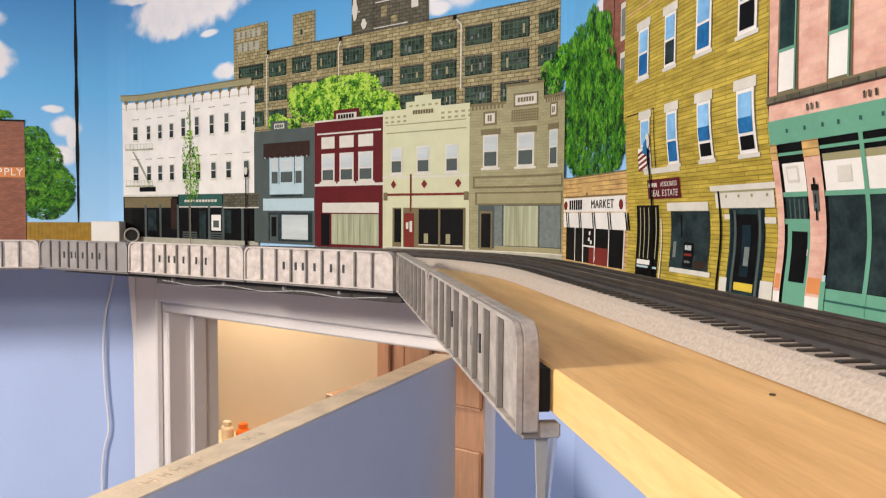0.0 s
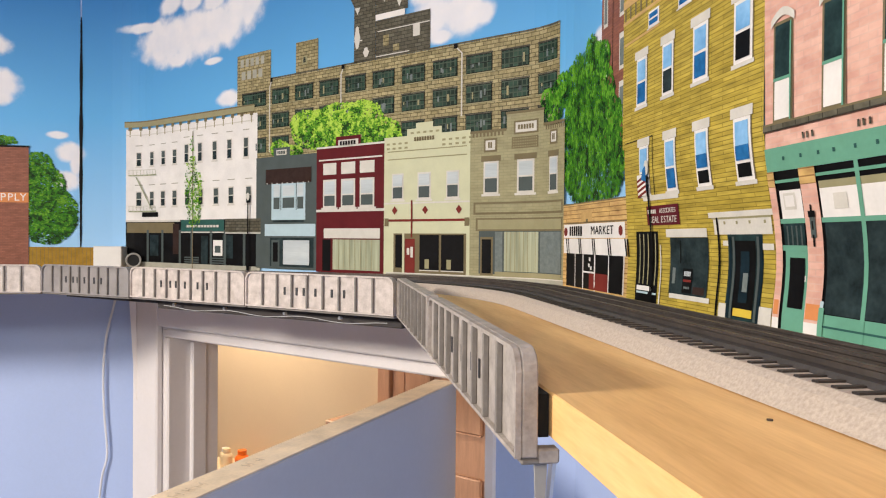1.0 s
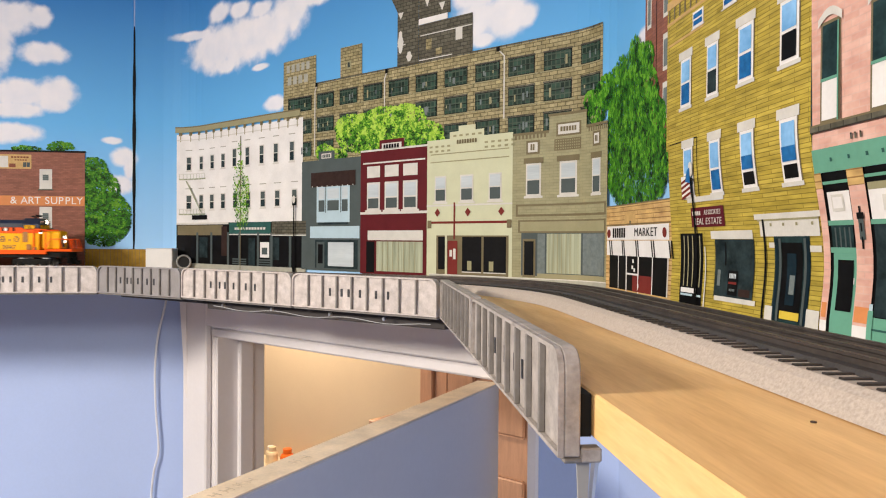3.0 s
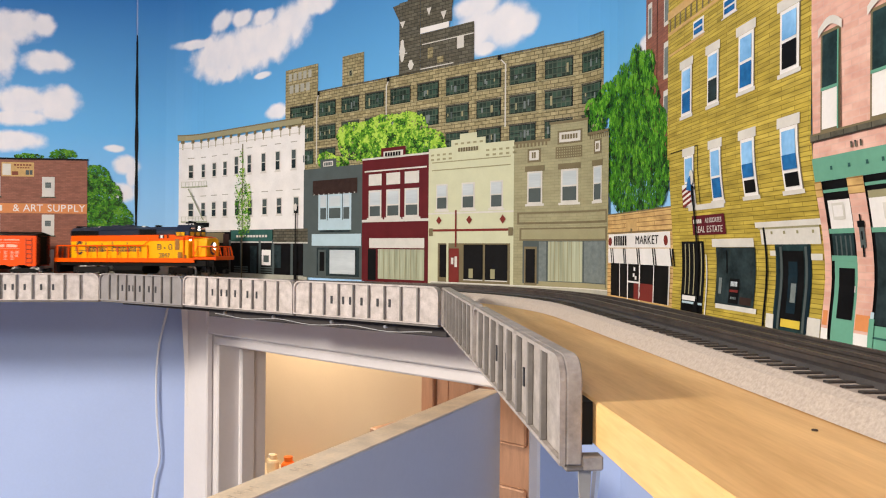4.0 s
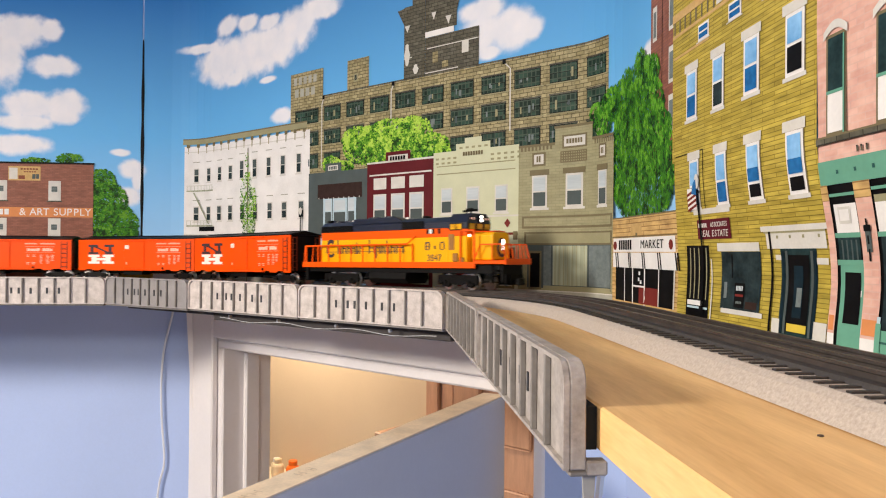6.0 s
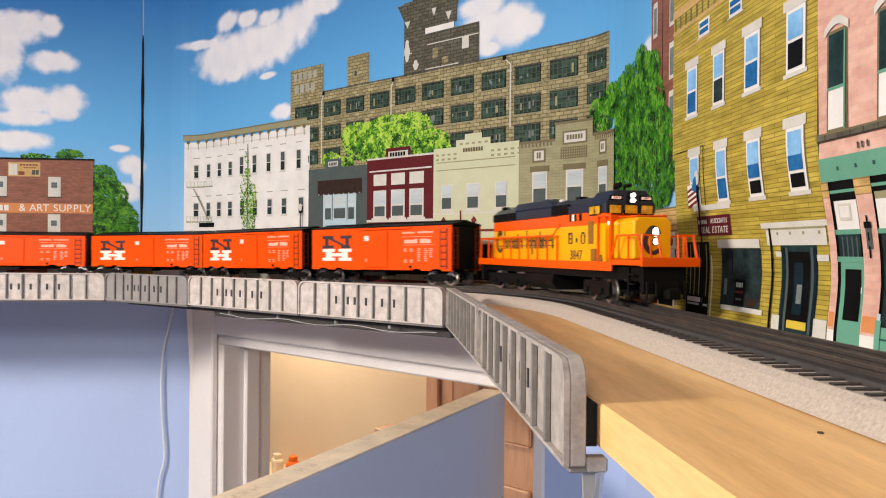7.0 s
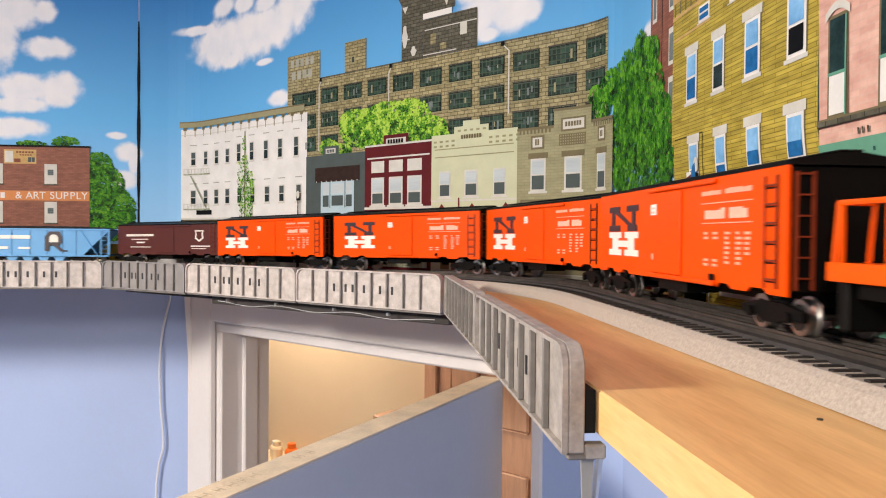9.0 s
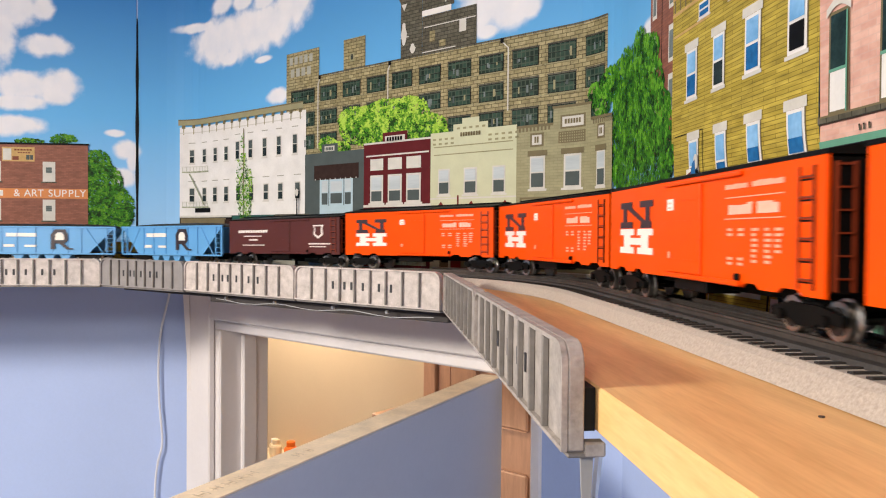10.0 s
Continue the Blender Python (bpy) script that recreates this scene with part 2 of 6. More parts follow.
# gravel-textured roadbed, ties and rails
GRAVEL = mat("grey_ballast_mat", (0.46, 0.395, 0.345), rough=0.95, vary=0.12, scale=650, fine=2600, bump=0.25, depth=0.0003, second=(0.335, 0.285, 0.245))
BED = mat("dark_roadbed", (0.042, 0.036, 0.034), rough=0.6, vary=0.35, scale=120, fine=700, bump=0.5, depth=0.001)
TIE = mat("black_plastic_tie", (0.03, 0.024, 0.022), rough=0.5, vary=0.3, scale=200)
RAILM = mat("tarnished_rail", (0.13, 0.11, 0.10), rough=0.42, metal=0.7, vary=0.3, scale=80)
S0, S1 = -4.85, 3.75
bm = bmesh.new()
sweep(bm, track_at, S0, S1, 0.02, [(-0.0400, SHELF + 0.0005), (-0.0360, SHELF + 0.0100), (-0.0345, SHELF + 0.0112), (0.0377, SHELF + 0.0112), (0.0412, SHELF + 0.0085), (0.0477, SHELF + 0.0005)])
tagged(part("ballast_mat", bm, GRAVEL), "grey gravel-textured mat under the track", "ballast", kind="structure")
track = tagged(empty("toy_train_track"), "three-rail toy train track with black ties", "track")
bm = bmesh.new()
sweep(bm, track_at, S0, S1, 0.02, [(-0.080, SHELF + 0.0008), (-0.080, SHELF + 0.0024), (-0.0405, SHELF + 0.0024), (-0.0330, SHELF + 0.0136), (0.0238, SHELF + 0.0136), (0.0254, SHELF + 0.0104), (-0.0340, SHELF + 0.0104), (-0.0400, SHELF + 0.0008)])
part("roadbed", bm, BED, track, "dark brown plastic roadbed")
for off in (-0.0165, 0, 0.0165):
    bm = bmesh.new()
    z = RAIL
    sweep(bm, track_at, S0, S1, 0.02, [(off - 0.0022, z - 0.0085), (off - 0.0006, z - 0.0075), (off - 0.0006, z - 0.002), (off - 0.0013, z - 0.0014), (off - 0.0013, z),
                                       (off + 0.0013, z), (off + 0.0013, z - 0.0014), (off + 0.0006, z - 0.002), (off + 0.0006, z - 0.0075), (off + 0.0022, z - 0.0085)])
    part("rail", bm, RAILM, track)
me_tie = None
n_ties = 273
for i in range(n_ties):
    s = 0.0 + 2.9 * i / n_ties
    x, y, a = track_at(s)
    if me_tie is None:
        bm = bmesh.new()
        box(bm, -0.0019, 0.0019, -0.0365, 0.0300, -0.0016, -0.0001, bevel=0.0003)
        ob = part("tie", bm, TIE, track)
        me_tie = ob.data
    else:
        ob = new("tie", me_tie)
        ob.parent = track
    ob.matrix_basis = Matrix.Translation((x, y, SHELF + 0.0121 + lift(s))) @ Matrix.Rotation(a, 4, "Z")

# plate girders along the shelf's front
GIRDER = mat("weathered_girder_plate", (0.60, 0.535, 0.505), rough=0.55, vary=0.12, scale=90, fine=500, bump=0.35, second=(0.38, 0.33, 0.305))
# ribs and foot flange: plate grey darkened for the shade around them
GIRDER_SHADED = mat("girder_shaded_grey", (0.21, 0.19, 0.175), rough=0.5, vary=0.25, scale=60, fine=400, bump=0.2)
# darker base grey, for the single girder at the bend
GIRDER_GREY = mat("dark_grey_girder", (0.27, 0.25, 0.25), rough=0.55, vary=0.2, scale=40, fine=400, bump=0.2)
# darker and browner than the far plates, for the two near girders
GIRDER_BROWN = mat("grey_brown_girder_plate", (0.43, 0.385, 0.355), rough=0.55, vary=0.15, scale=90, fine=500, bump=0.4, second=(0.25, 0.22, 0.20))
LETTER = mat("black_stamped_ink", (0.03, 0.03, 0.035), rough=0.6, vary=0.3, scale=200)


def girder(plate, length, label, bars=(0.285, 0.370, 0.420, 0.500, 0.610, 0.690), h=0.045):
    """A cast toy girder side: plate, flanges, ribs, rounded ends; faces -y, from x = 0, base at z = 0."""
    g = tagged(empty("plate_girder"), label, "girder", "plate girders along the shelf")
    r, pts = 0.010, []
    for cx, cz, a0 in ((length - r, h - r, 0), (r, h - r, 90)):
        pts += [(cx + r * math.cos(radians(a0 + k * 22.5)), cz + r * math.sin(radians(a0 + k * 22.5))) for k in range(5)]
    pts += [(0, 0), (length, 0)]
    bm = bmesh.new()
    prism(bm, pts, 0, 0.007)
    bmesh.ops.bevel(bm, geom=list(bm.edges), offset=0.0007, segments=1, affect='EDGES', profile=0.5)
    part("web_plate", bm, plate, g)
    bm = bmesh.new()
    inner = [(0.5 * length + (x - 0.5 * length) * (1 - 0.0032 / length), 0.5 * h + (z - 0.5 * h) * (1 - 0.0038 / h)) for x, z in pts]
    n = len(pts)
    for y0, y1 in ((-0.0026, -0.0002),):
        vs = [[bm.verts.new((x, y, z)) for x, z in p] for p in (pts, inner) for y in (y0, y1)]
        for i in range(n):
            j = (i + 1) % n
            for a, b in ((vs[0], vs[2]), (vs[3], vs[1]), (vs[1], vs[0]), (vs[2], vs[3])):
                bm.faces.new((a[i], a[j], b[j], b[i]))
    part("rim_flange", bm, plate, g)
    bm = bmesh.new()
    box(bm, 0.001, length - 0.001, 0.0, 0.0130, -0.003, -0.0003, bevel=0.0008)
    part("foot_flange", bm, GIRDER_SHADED, g)
    bm = bmesh.new()
    box(bm, length - 0.0075, length - 0.0008, 0.0072, 0.0165, -0.0028, 0.0035, bevel=0.0008)
    part("end_lug", bm, plate, g)
    count = 9
    for k in range(1, count):
        x = length * (0.02 + 0.96 * k / count)
        bm = bmesh.new()
        box(bm, x - 0.0012, x + 0.0012, -0.0032, -0.0001, 0.0018, h - 0.0018, bevel=0.0004)
        part("rib", bm, GIRDER_SHADED, g)
    for f in bars:
        bm = bmesh.new()
        box(bm, f * length - 0.0016, f * length + 0.0016, -0.0008, -0.0001, 0.38 * h, 0.60 * h)
        part("stamped_mark", bm, LETTER, g)
    return g


def girder_run(p0, p1, z, plates, gap=0.002):
    """Girders end to end from p0 to p1, the room to their right hand."""
    a, b = Vector((*p0, z)), Vector((*p1, z))
    d = b - a
    turn = math.atan2(d.y, d.x)
    step = d.length / len(plates)
    for i, (plate, label) in enumerate(plates):
        g = girder(plate, step - gap, label)
        g.matrix_basis = Matrix.Translation(a + d.normalized() * (i * step + gap / 2)) @ Matrix.Rotation(turn, 4, "Z")


PALE = (GIRDER, "pale grey toy plate girder with ribs darkened as shade and black marks")
DARK_GREY = (GIRDER_GREY, "darker grey toy plate girder with black marks")
GREY_BROWN = (GIRDER_BROWN, "grey-brown toy plate girder with worn, chipped edges")
GZ = SHELF - 0.026
girder_run((-2.154, 1.275), (-0.464, 1.275), GZ - 0.002, [PALE] * 7)
girder_run((-0.463, 1.274), (-0.296, 1.1535), GZ - 0.001, [DARK_GREY])
girder_run((-0.295, 1.1525), (0.074, 0.846), GZ, [PALE] * 2)
girder_run((0.078, 0.842), (0.078, 0.292), GZ, [GREY_BROWN, GREY_BROWN])

# open door leaf
door = tagged(empty("door_leaf", Matrix.Translation((0.152, 1.065, 0)) @ Matrix.Rotation(math.atan2(-0.843, -0.538), 4, "Z")), "open flush interior door with a raw unpainted top edge", "door")
bm = bmesh.new()
box(bm, 0, 0.74, 0, 0.035, 0.01, 2.0335, bevel=0.0015)
part("leaf", bm, DOOR_PAINT, door)
bm = bmesh.new()
box(bm, 0.001, 0.739, 0.001, 0.034, 2.0336, 2.0350)
part("top_edge", bm, DOOR_EDGE, door, "raw wood top edge with faint stamped marks")

# black strip painted as the shaded gap between the near girders and the board
block("foam_strip", 0.0855, 0.0905, 0.297, 0.84, SHELF - 0.0185, SHELF - 0.0005, mat("gap_shade_black", (0.004, 0.004, 0.004), rough=0.95, vary=0.3), "black strip standing for the shade behind the girders on the shelf edge", "strip", "thing")

# worn stamp marks on the raw door edge
STAMP = mat("faded_stamp_ink", (0.66, 0.52, 0.37), rough=0.9, vary=0.3, scale=200)
for x0, w in ((0.50, 0.010), (0.515, 0.006), (0.527, 0.009), (0.542, 0.007), (0.556, 0.010), (0.600, 0.008), (0.614, 0.006), (0.44, 0.008), (0.425, 0.006)):
    bm = bmesh.new()
    box(bm, x0, x0 + 0.0014, 0.012, 0.022, 2.0351, 2.0353)
    box(bm, x0 + 0.0014, x0 + w, 0.0165, 0.0178, 2.0351, 2.0353)
    box(bm, x0 + w - 0.0014, x0 + w, 0.012, 0.022, 2.0351, 2.0353)
    part("stamp_mark", bm, STAMP, door)

# battens under the shelf boards, darkened for shade, with a loose wire along them
BATTEN = mat("shade_dark_batten", (0.035, 0.028, 0.027), rough=0.7, vary=0.25, scale=40)
plank("support_batten", [(0.084, 0.866), (0.096, 0.876), (-0.246, 1.160), (-0.256, 1.148)], SHELF - 0.043, SHELF - 0.0195, BATTEN, shelf, "batten under the board, darkened for shade")
plank("support_batten", [(-0.258, 1.150), (-0.248, 1.162), (-0.424, 1.302), (-0.432, 1.290)], SHELF - 0.036, SHELF - 0.0195, BATTEN, shelf)
bm = bmesh.new()
n = 24
pts = [(-0.235 + 0.30 * k / n, 1.094 - 0.248 * k / n, SHELF - 0.034 - 0.004 * math.sin(math.pi * k / n * 3) ** 2) for k in range(n + 1)]
tube(bm, pts, 0.0004, 6)
tagged(part("feeder_wire", bm, mat("pale_wire", (0.55, 0.55, 0.55), rough=0.4)), "thin pale wire drooping under the girders", "wire")
# ---- printed backdrop ----
def slack(u, z):
    """How far the loose sheet sags back towards the wall near its foot."""
    foot = 0.72 + 0.28 * ease(0.0, 0.047, z) if z < 0.047 else 1 - ease(0.047, 0.150, z)
    return -0.0122 * foot * ease(1.10, 1.47, u)


def on_mural(u, z, layer):
    return side(mural_at, u, 0.0012 + 0.0004 * layer + slack(u, z), SHELF + z)


def grid(bm, u0, u1, z0, z1, layer, index=0, step=0.02):
    """A printed rectangle that follows the backdrop."""
    uv = bm.loops.layers.uv.verify()
    n, k = max(1, math.ceil((u1 - u0) / step)), max(1, math.ceil((min(z1, 0.16) - z0) / 0.012) if u1 > 1.12 and z0 < 0.15 else math.ceil((z1 - z0) / 0.05))
    us, zs = [u0 + (u1 - u0) * i / n for i in range(n + 1)], [z0 + (z1 - z0) * j / k for j in range(k + 1)]
    vs = [[bm.verts.new(on_mural(u, z, layer)) for z in zs] for u in us]
    for i in range(n):
        for j in range(k):
            f = bm.faces.new((vs[i][j], vs[i][j + 1], vs[i + 1][j + 1], vs[i + 1][j]))
            f.normal_flip()
            f.material_index = index
            for loop in f.loops:
                a, b = (i, i + 1)[loop.vert in vs[i + 1]], (j, j + 1)[loop.vert in (vs[i][j + 1], vs[i + 1][j + 1])]
                loop[uv].uv = (us[a], zs[b])


def poly(bm, pts, layer, index=0):
    uv = bm.loops.layers.uv.verify()
    f = bm.faces.new([bm.verts.new(on_mural(u, z, layer)) for u, z in pts])
    f.material_index = index
    for loop, p in zip(f.loops, pts):
        loop[uv].uv = p


def sky_print():
    """Blue sky with soft printed clouds."""
    m = bpy.data.materials.new("printed_sky")
    m.use_nodes = True
    nt, p = m.node_tree, m.node_tree.nodes["Principled BSDF"]
    p.inputs["Roughness"].default_value, p.inputs["Specular IOR Level"].default_value = 0.5, 0.08
    co = nt.nodes.new("ShaderNodeTexCoord")
    sep = nt.nodes.new("ShaderNodeSeparateXYZ")
    nt.links.new(co.outputs["UV"], sep.inputs[0])
    ramp = nt.nodes.new("ShaderNodeValToRGB")
    el = ramp.color_ramp.elements
    el[0].position, el[0].color = 0.0, (0.36, 0.60, 0.90, 1)
    el[1].position, el[1].color = 1.0, (0.026, 0.15, 0.43, 1)
    mid = el.new(0.5)
    mid.color = (0.125, 0.40, 0.75, 1)
    rng = nt.nodes.new("ShaderNodeMapRange")
    rng.inputs["From Max"].default_value = 0.62
    nt.links.new(sep.outputs[1], rng.inputs["Value"])
    nt.links.new(rng.outputs[0], ramp.inputs[0])
    noise_n = nt.nodes.new("ShaderNodeTexNoise")
    noise_n.inputs["Scale"].default_value, noise_n.inputs["Detail"].default_value = 26, 5
    nt.links.new(co.outputs["UV"], noise_n.inputs["Vector"])
    total = None
    for u, z, ru, rz in CLOUDS:
        mp = nt.nodes.new("ShaderNodeMapping")
        mp.vector_type = "TEXTURE"
        mp.inputs["Location"].default_value, mp.inputs["Scale"].default_value = (u, z, 0), (ru, rz, 1)
        nt.links.new(co.outputs["UV"], mp.inputs[0])
        ln = nt.nodes.new("ShaderNodeVectorMath")
        ln.operation = "LENGTH"
        nt.links.new(mp.outputs[0], ln.inputs[0])
        if total is None:
            total = ln.outputs["Value"]
        else:
            mn = nt.nodes.new("ShaderNodeMath")
            mn.operation = "SMOOTH_MIN"
            mn.inputs[2].default_value = 0.22
            nt.links.new(total, mn.inputs[0])
            nt.links.new(ln.outputs["Value"], mn.inputs[1])
            total = mn.outputs[0]
    off = nt.nodes.new("ShaderNodeMath")
    off.operation = "MULTIPLY_ADD"
    off.inputs[1].default_value = -1.0
    nt.links.new(noise_n.outputs[0], off.inputs[0])
    nt.links.new(total, off.inputs[2])
    cov = nt.nodes.new("ShaderNodeMapRange")
    cov.interpolation_type = "SMOOTHSTEP"
    for k, v in (("From Min", 0.70), ("From Max", 0.14), ("To Min", 0.0), ("To Max", 1.0)):
        cov.inputs[k].default_value = v
    nt.links.new(off.outputs[0], cov.inputs["Value"])
    shade = nt.nodes.new("ShaderNodeMix")
    shade.data_type = "RGBA"
    shade.inputs["A"].default_value, shade.inputs["B"].default_value = (0.60, 0.64, 0.74, 1), (0.84, 0.80, 0.82, 1)
    nt.links.new(noise_n.outputs[0], shade.inputs["Factor"])
    mix = nt.nodes.new("ShaderNodeMix")
    mix.data_type = "RGBA"
    nt.links.new(cov.outputs[0], mix.inputs["Factor"])
    nt.links.new(ramp.outputs[0], mix.inputs["A"])
    nt.links.new(shade.outputs["Result"], mix.inputs["B"])
    nt.links.new(mix.outputs["Result"], p.inputs["Base Color"])
    return m


# centre and half size of each cloud, along the wall and up
CLOUDS = [(0.165, 0.458, 0.095, 0.05), (0.248, 0.457, 0.119, 0.052), (0.334, 0.463, 0.085, 0.044), (0.404, 0.488, 0.06, 0.04), (0.084, 0.497, 0.059, 0.011),
          (0.17, 0.53, 0.041, 0.021), (0.242, 0.523, 0.035, 0.018), (0.309, 0.51, 0.036, 0.016), (0.468, 0.506, 0.056, 0.023), (0.196, 0.418, 0.036, 0.016),
          (0.311, 0.399, 0.029, 0.007), (0.833, 0.391, 0.04, 0.037), (0.885, 0.387, 0.052, 0.034), (0.921, 0.382, 0.025, 0.019), (0.835, 0.426, 0.044, 0.02),
          (0.848, 0.361, 0.025, 0.012), (0.356, 0.323, 0.035, 0.015), (1.174, 0.292, 0.025, 0.013), (-0.313, 0.529, 0.069, 0.036), (-0.249, 0.531, 0.028, 0.024),
          (-0.335, 0.478, 0.034, 0.066), (-0.242, 0.456, 0.053, 0.023), (-0.288, 0.37, 0.069, 0.031), (-0.216, 0.374, 0.051, 0.032), (-0.299, 0.336, 0.063, 0.019),
          (-0.218, 0.35, 0.035, 0.022), (-0.316, 0.287, 0.069, 0.022), (-0.099, 0.274, 0.021, 0.008), (-0.074, 0.238, 0.028, 0.021), (-0.083, 0.18, 0.033, 0.021),
          (-0.065, 0.217, 0.012, 0.034), (-0.62, 0.45, 0.16, 0.06), (-0.75, 0.33, 0.14, 0.05)]
SKY = sky_print()
backdrop = tagged(empty("printed_backdrop"), "printed vinyl town backdrop curving round the corner behind the track", "backdrop")
SEAM = -0.053
for u0, u1 in ((-2.6, SEAM - 0.003), (SEAM, 3.1)):
    bm = bmesh.new()
    grid(bm, u0, u1, 0.0005, 0.155, -1.6 if u0 < -1 else -1.3)
    grid(bm, u0, u1, 0.155, 0.70, -1.6 if u0 < -1 else -1.3)
    part("sky_sheet", bm, SKY, backdrop, "blue sky with white clouds")

I = {k: ink("printed_" + k, c, v, s, f, sec) for k, c, v, s, f, sec in (
    ("white", (0.74, 0.72, 0.71), 0.1, 30, 300, None), ("trim", (0.60, 0.58, 0.54), 0.1, 60, 400, None), ("black", (0.005, 0.005, 0.006), 0.5, 60, 300, None),
    ("grey", (0.075, 0.094, 0.095), 0.12, 40, 400, None), ("red", (0.105, 0.013, 0.017), 0.15, 40, 400, None), ("cream", (0.55, 0.56, 0.39), 0.07, 40, 400, None),
    ("olive", (0.30, 0.28, 0.165), 0.1, 40, 400, None), ("olive_dark", (0.17, 0.14, 0.08), 0.1, 60, 400, None), 
    ("glass", (0.022, 0.036, 0.040), 0.6, 60, 300, (0.006, 0.011, 0.013)),
    ("blind_dark", (0.16, 0.19, 0.19), 0.25, 120, 400, None), ("blueglass", (0.018, 0.13, 0.34), 0.5, 60, 200, (0.008, 0.07, 0.20)), ("blind", (0.52, 0.58, 0.62), 0.1, 60, 300, None), ("curtain", (0.50, 0.52, 0.38), 0.2, 200, 400, None),
    ("sand", (0.55, 0.36, 0.15), 0.2, 80, 500, None), ("green", (0.13, 0.33, 0.24), 0.1, 40, 300, None),
    ("brown", (0.20, 0.065, 0.04), 0.12, 30, 400, None), ("orange", (0.62, 0.24, 0.09), 0.1, 40, 300, None), ("fence", (0.34, 0.20, 0.03), 0.25, 60, 300, None),
    ("plum", (0.10, 0.012, 0.02), 0.1, 60, 300, None), ("paving", (0.36, 0.36, 0.31), 0.15, 60, 500, None), ("paleblue", (0.42, 0.55, 0.62), 0.06, 60, 300, None),
    ("maroon_shade", (0.036, 0.020, 0.017), 0.3, 80, 400, None), ("dkred", (0.17, 0.026, 0.022), 0.1, 60, 300, None), ("teal", (0.03, 0.10, 0.09), 0.2, 60, 300, None), ("teal_dark", (0.020, 0.045, 0.048), 0.4, 60, 300, (0.007, 0.016, 0.018)), ("skyglass", (0.24, 0.46, 0.72), 0.25, 40, 200, (0.14, 0.34, 0.62)), ("blueglass_dark", (0.008, 0.020, 0.030), 0.4, 60, 300, None), ("gold", (0.62, 0.46, 0.06), 0.1, 60, 300, None))}


I["curtain"] = mat("printed_curtain", (0.46, 0.49, 0.36), rough=0.55, vary=0.1, scale=120, fine=420, bump=0, coords="UV", second=(0.20, 0.22, 0.15), stretch=(1, 0.04, 1), spec=0.08)
I["blind"] = mat("printed_window_blind", (0.54, 0.59, 0.62), rough=0.55, vary=0.05, scale=40, fine=500, bump=0, coords="UV", second=(0.40, 0.45, 0.49), stretch=(0.1, 1, 1), spec=0.08)


def brick_ink(name, c1, c2, mortar, w, h, shift=0.5, broken=0.95, streak=0.4, grain=130):
    """Printed brickwork, its courses in metres of the print."""
    m = bpy.data.materials.new(name)
    m.use_nodes = True
    nt, p = m.node_tree, m.node_tree.nodes["Principled BSDF"]
    p.inputs["Roughness"].default_value, p.inputs["Specular IOR Level"].default_value = 0.55, 0.15
    co, br, nz = nt.nodes.new("ShaderNodeTexCoord"), nt.nodes.new("ShaderNodeTexBrick"), nt.nodes.new("ShaderNodeTexNoise")
    nt.links.new(co.outputs["UV"], br.inputs["Vector"])
    flat = nt.nodes.new("ShaderNodeMapping")
    flat.inputs["Scale"].default_value = (streak, 1, 1)
    nt.links.new(co.outputs["UV"], flat.inputs[0])
    nt.links.new(flat.outputs[0], nz.inputs["Vector"])
    nz.inputs["Scale"].default_value, nz.inputs["Detail"].default_value = grain, 9
    br.inputs["Color1"].default_value, br.inputs["Color2"].default_value, br.inputs["Mortar"].default_value = (*c1, 1), (*c2, 1), (*mortar, 1)
    br.inputs["Scale"].default_value, br.inputs["Brick Width"].default_value, br.inputs["Row Height"].default_value, br.inputs["Mortar Size"].default_value = 1, w, h, h * 0.13
    br.inputs["Mortar Smooth"].default_value, br.offset = 0.6, shift
    br.inputs["Bias"].default_value = -0.1
    mx = nt.nodes.new("ShaderNodeMix")
    mx.data_type, mx.blend_type = "RGBA", "OVERLAY"
    mx.inputs["Factor"].default_value = broken
    nt.links.new(br.outputs[0], mx.inputs["A"])
    nt.links.new(nz.outputs["Color"], mx.inputs["B"])
    bw = nt.nodes.new("ShaderNodeRGBToBW")
    nt.links.new(nz.outputs["Color"], bw.inputs[0])
    nt.links.new(bw.outputs[0], mx.inputs["B"])
    nt.links.new(mx.outputs["Result"], p.inputs["Base Color"])
    return m


I["yellow"] = brick_ink("printed_yellow_brick", (0.45, 0.345, 0.062), (0.36, 0.272, 0.042), (0.19, 0.140, 0.020), 0.034, 0.0034, broken=0.95, streak=0.16, grain=230)
I["olive_brick"] = brick_ink("printed_olive_brick", (0.31, 0.29, 0.17), (0.285, 0.266, 0.155), (0.25, 0.232, 0.135), 0.012, 0.004, broken=0.4)
I["brownbrick"] = brick_ink("printed_brown_brick", (0.27, 0.105, 0.07), (0.21, 0.078, 0.052), (0.17, 0.075, 0.055), 0.010, 0.0033, broken=0.5)
I["panes"] = brick_ink("printed_steel_panes", (0.005, 0.018, 0.012), (0.030, 0.075, 0.052), (0.055, 0.080, 0.058), 0.0070, 0.0080, 0.0)
I["stone"] = brick_ink("printed_stone_blocks", (0.37, 0.315, 0.175), (0.225, 0.190, 0.095), (0.10, 0.082, 0.038), 0.013, 0.0055, broken=0.9, streak=0.7, grain=210)
I["stone_dark"] = brick_ink("printed_dark_stone_blocks", (0.115, 0.108, 0.080), (0.070, 0.064, 0.046), (0.036, 0.032, 0.024), 0.013, 0.0055, broken=0.9, streak=0.7, grain=210)
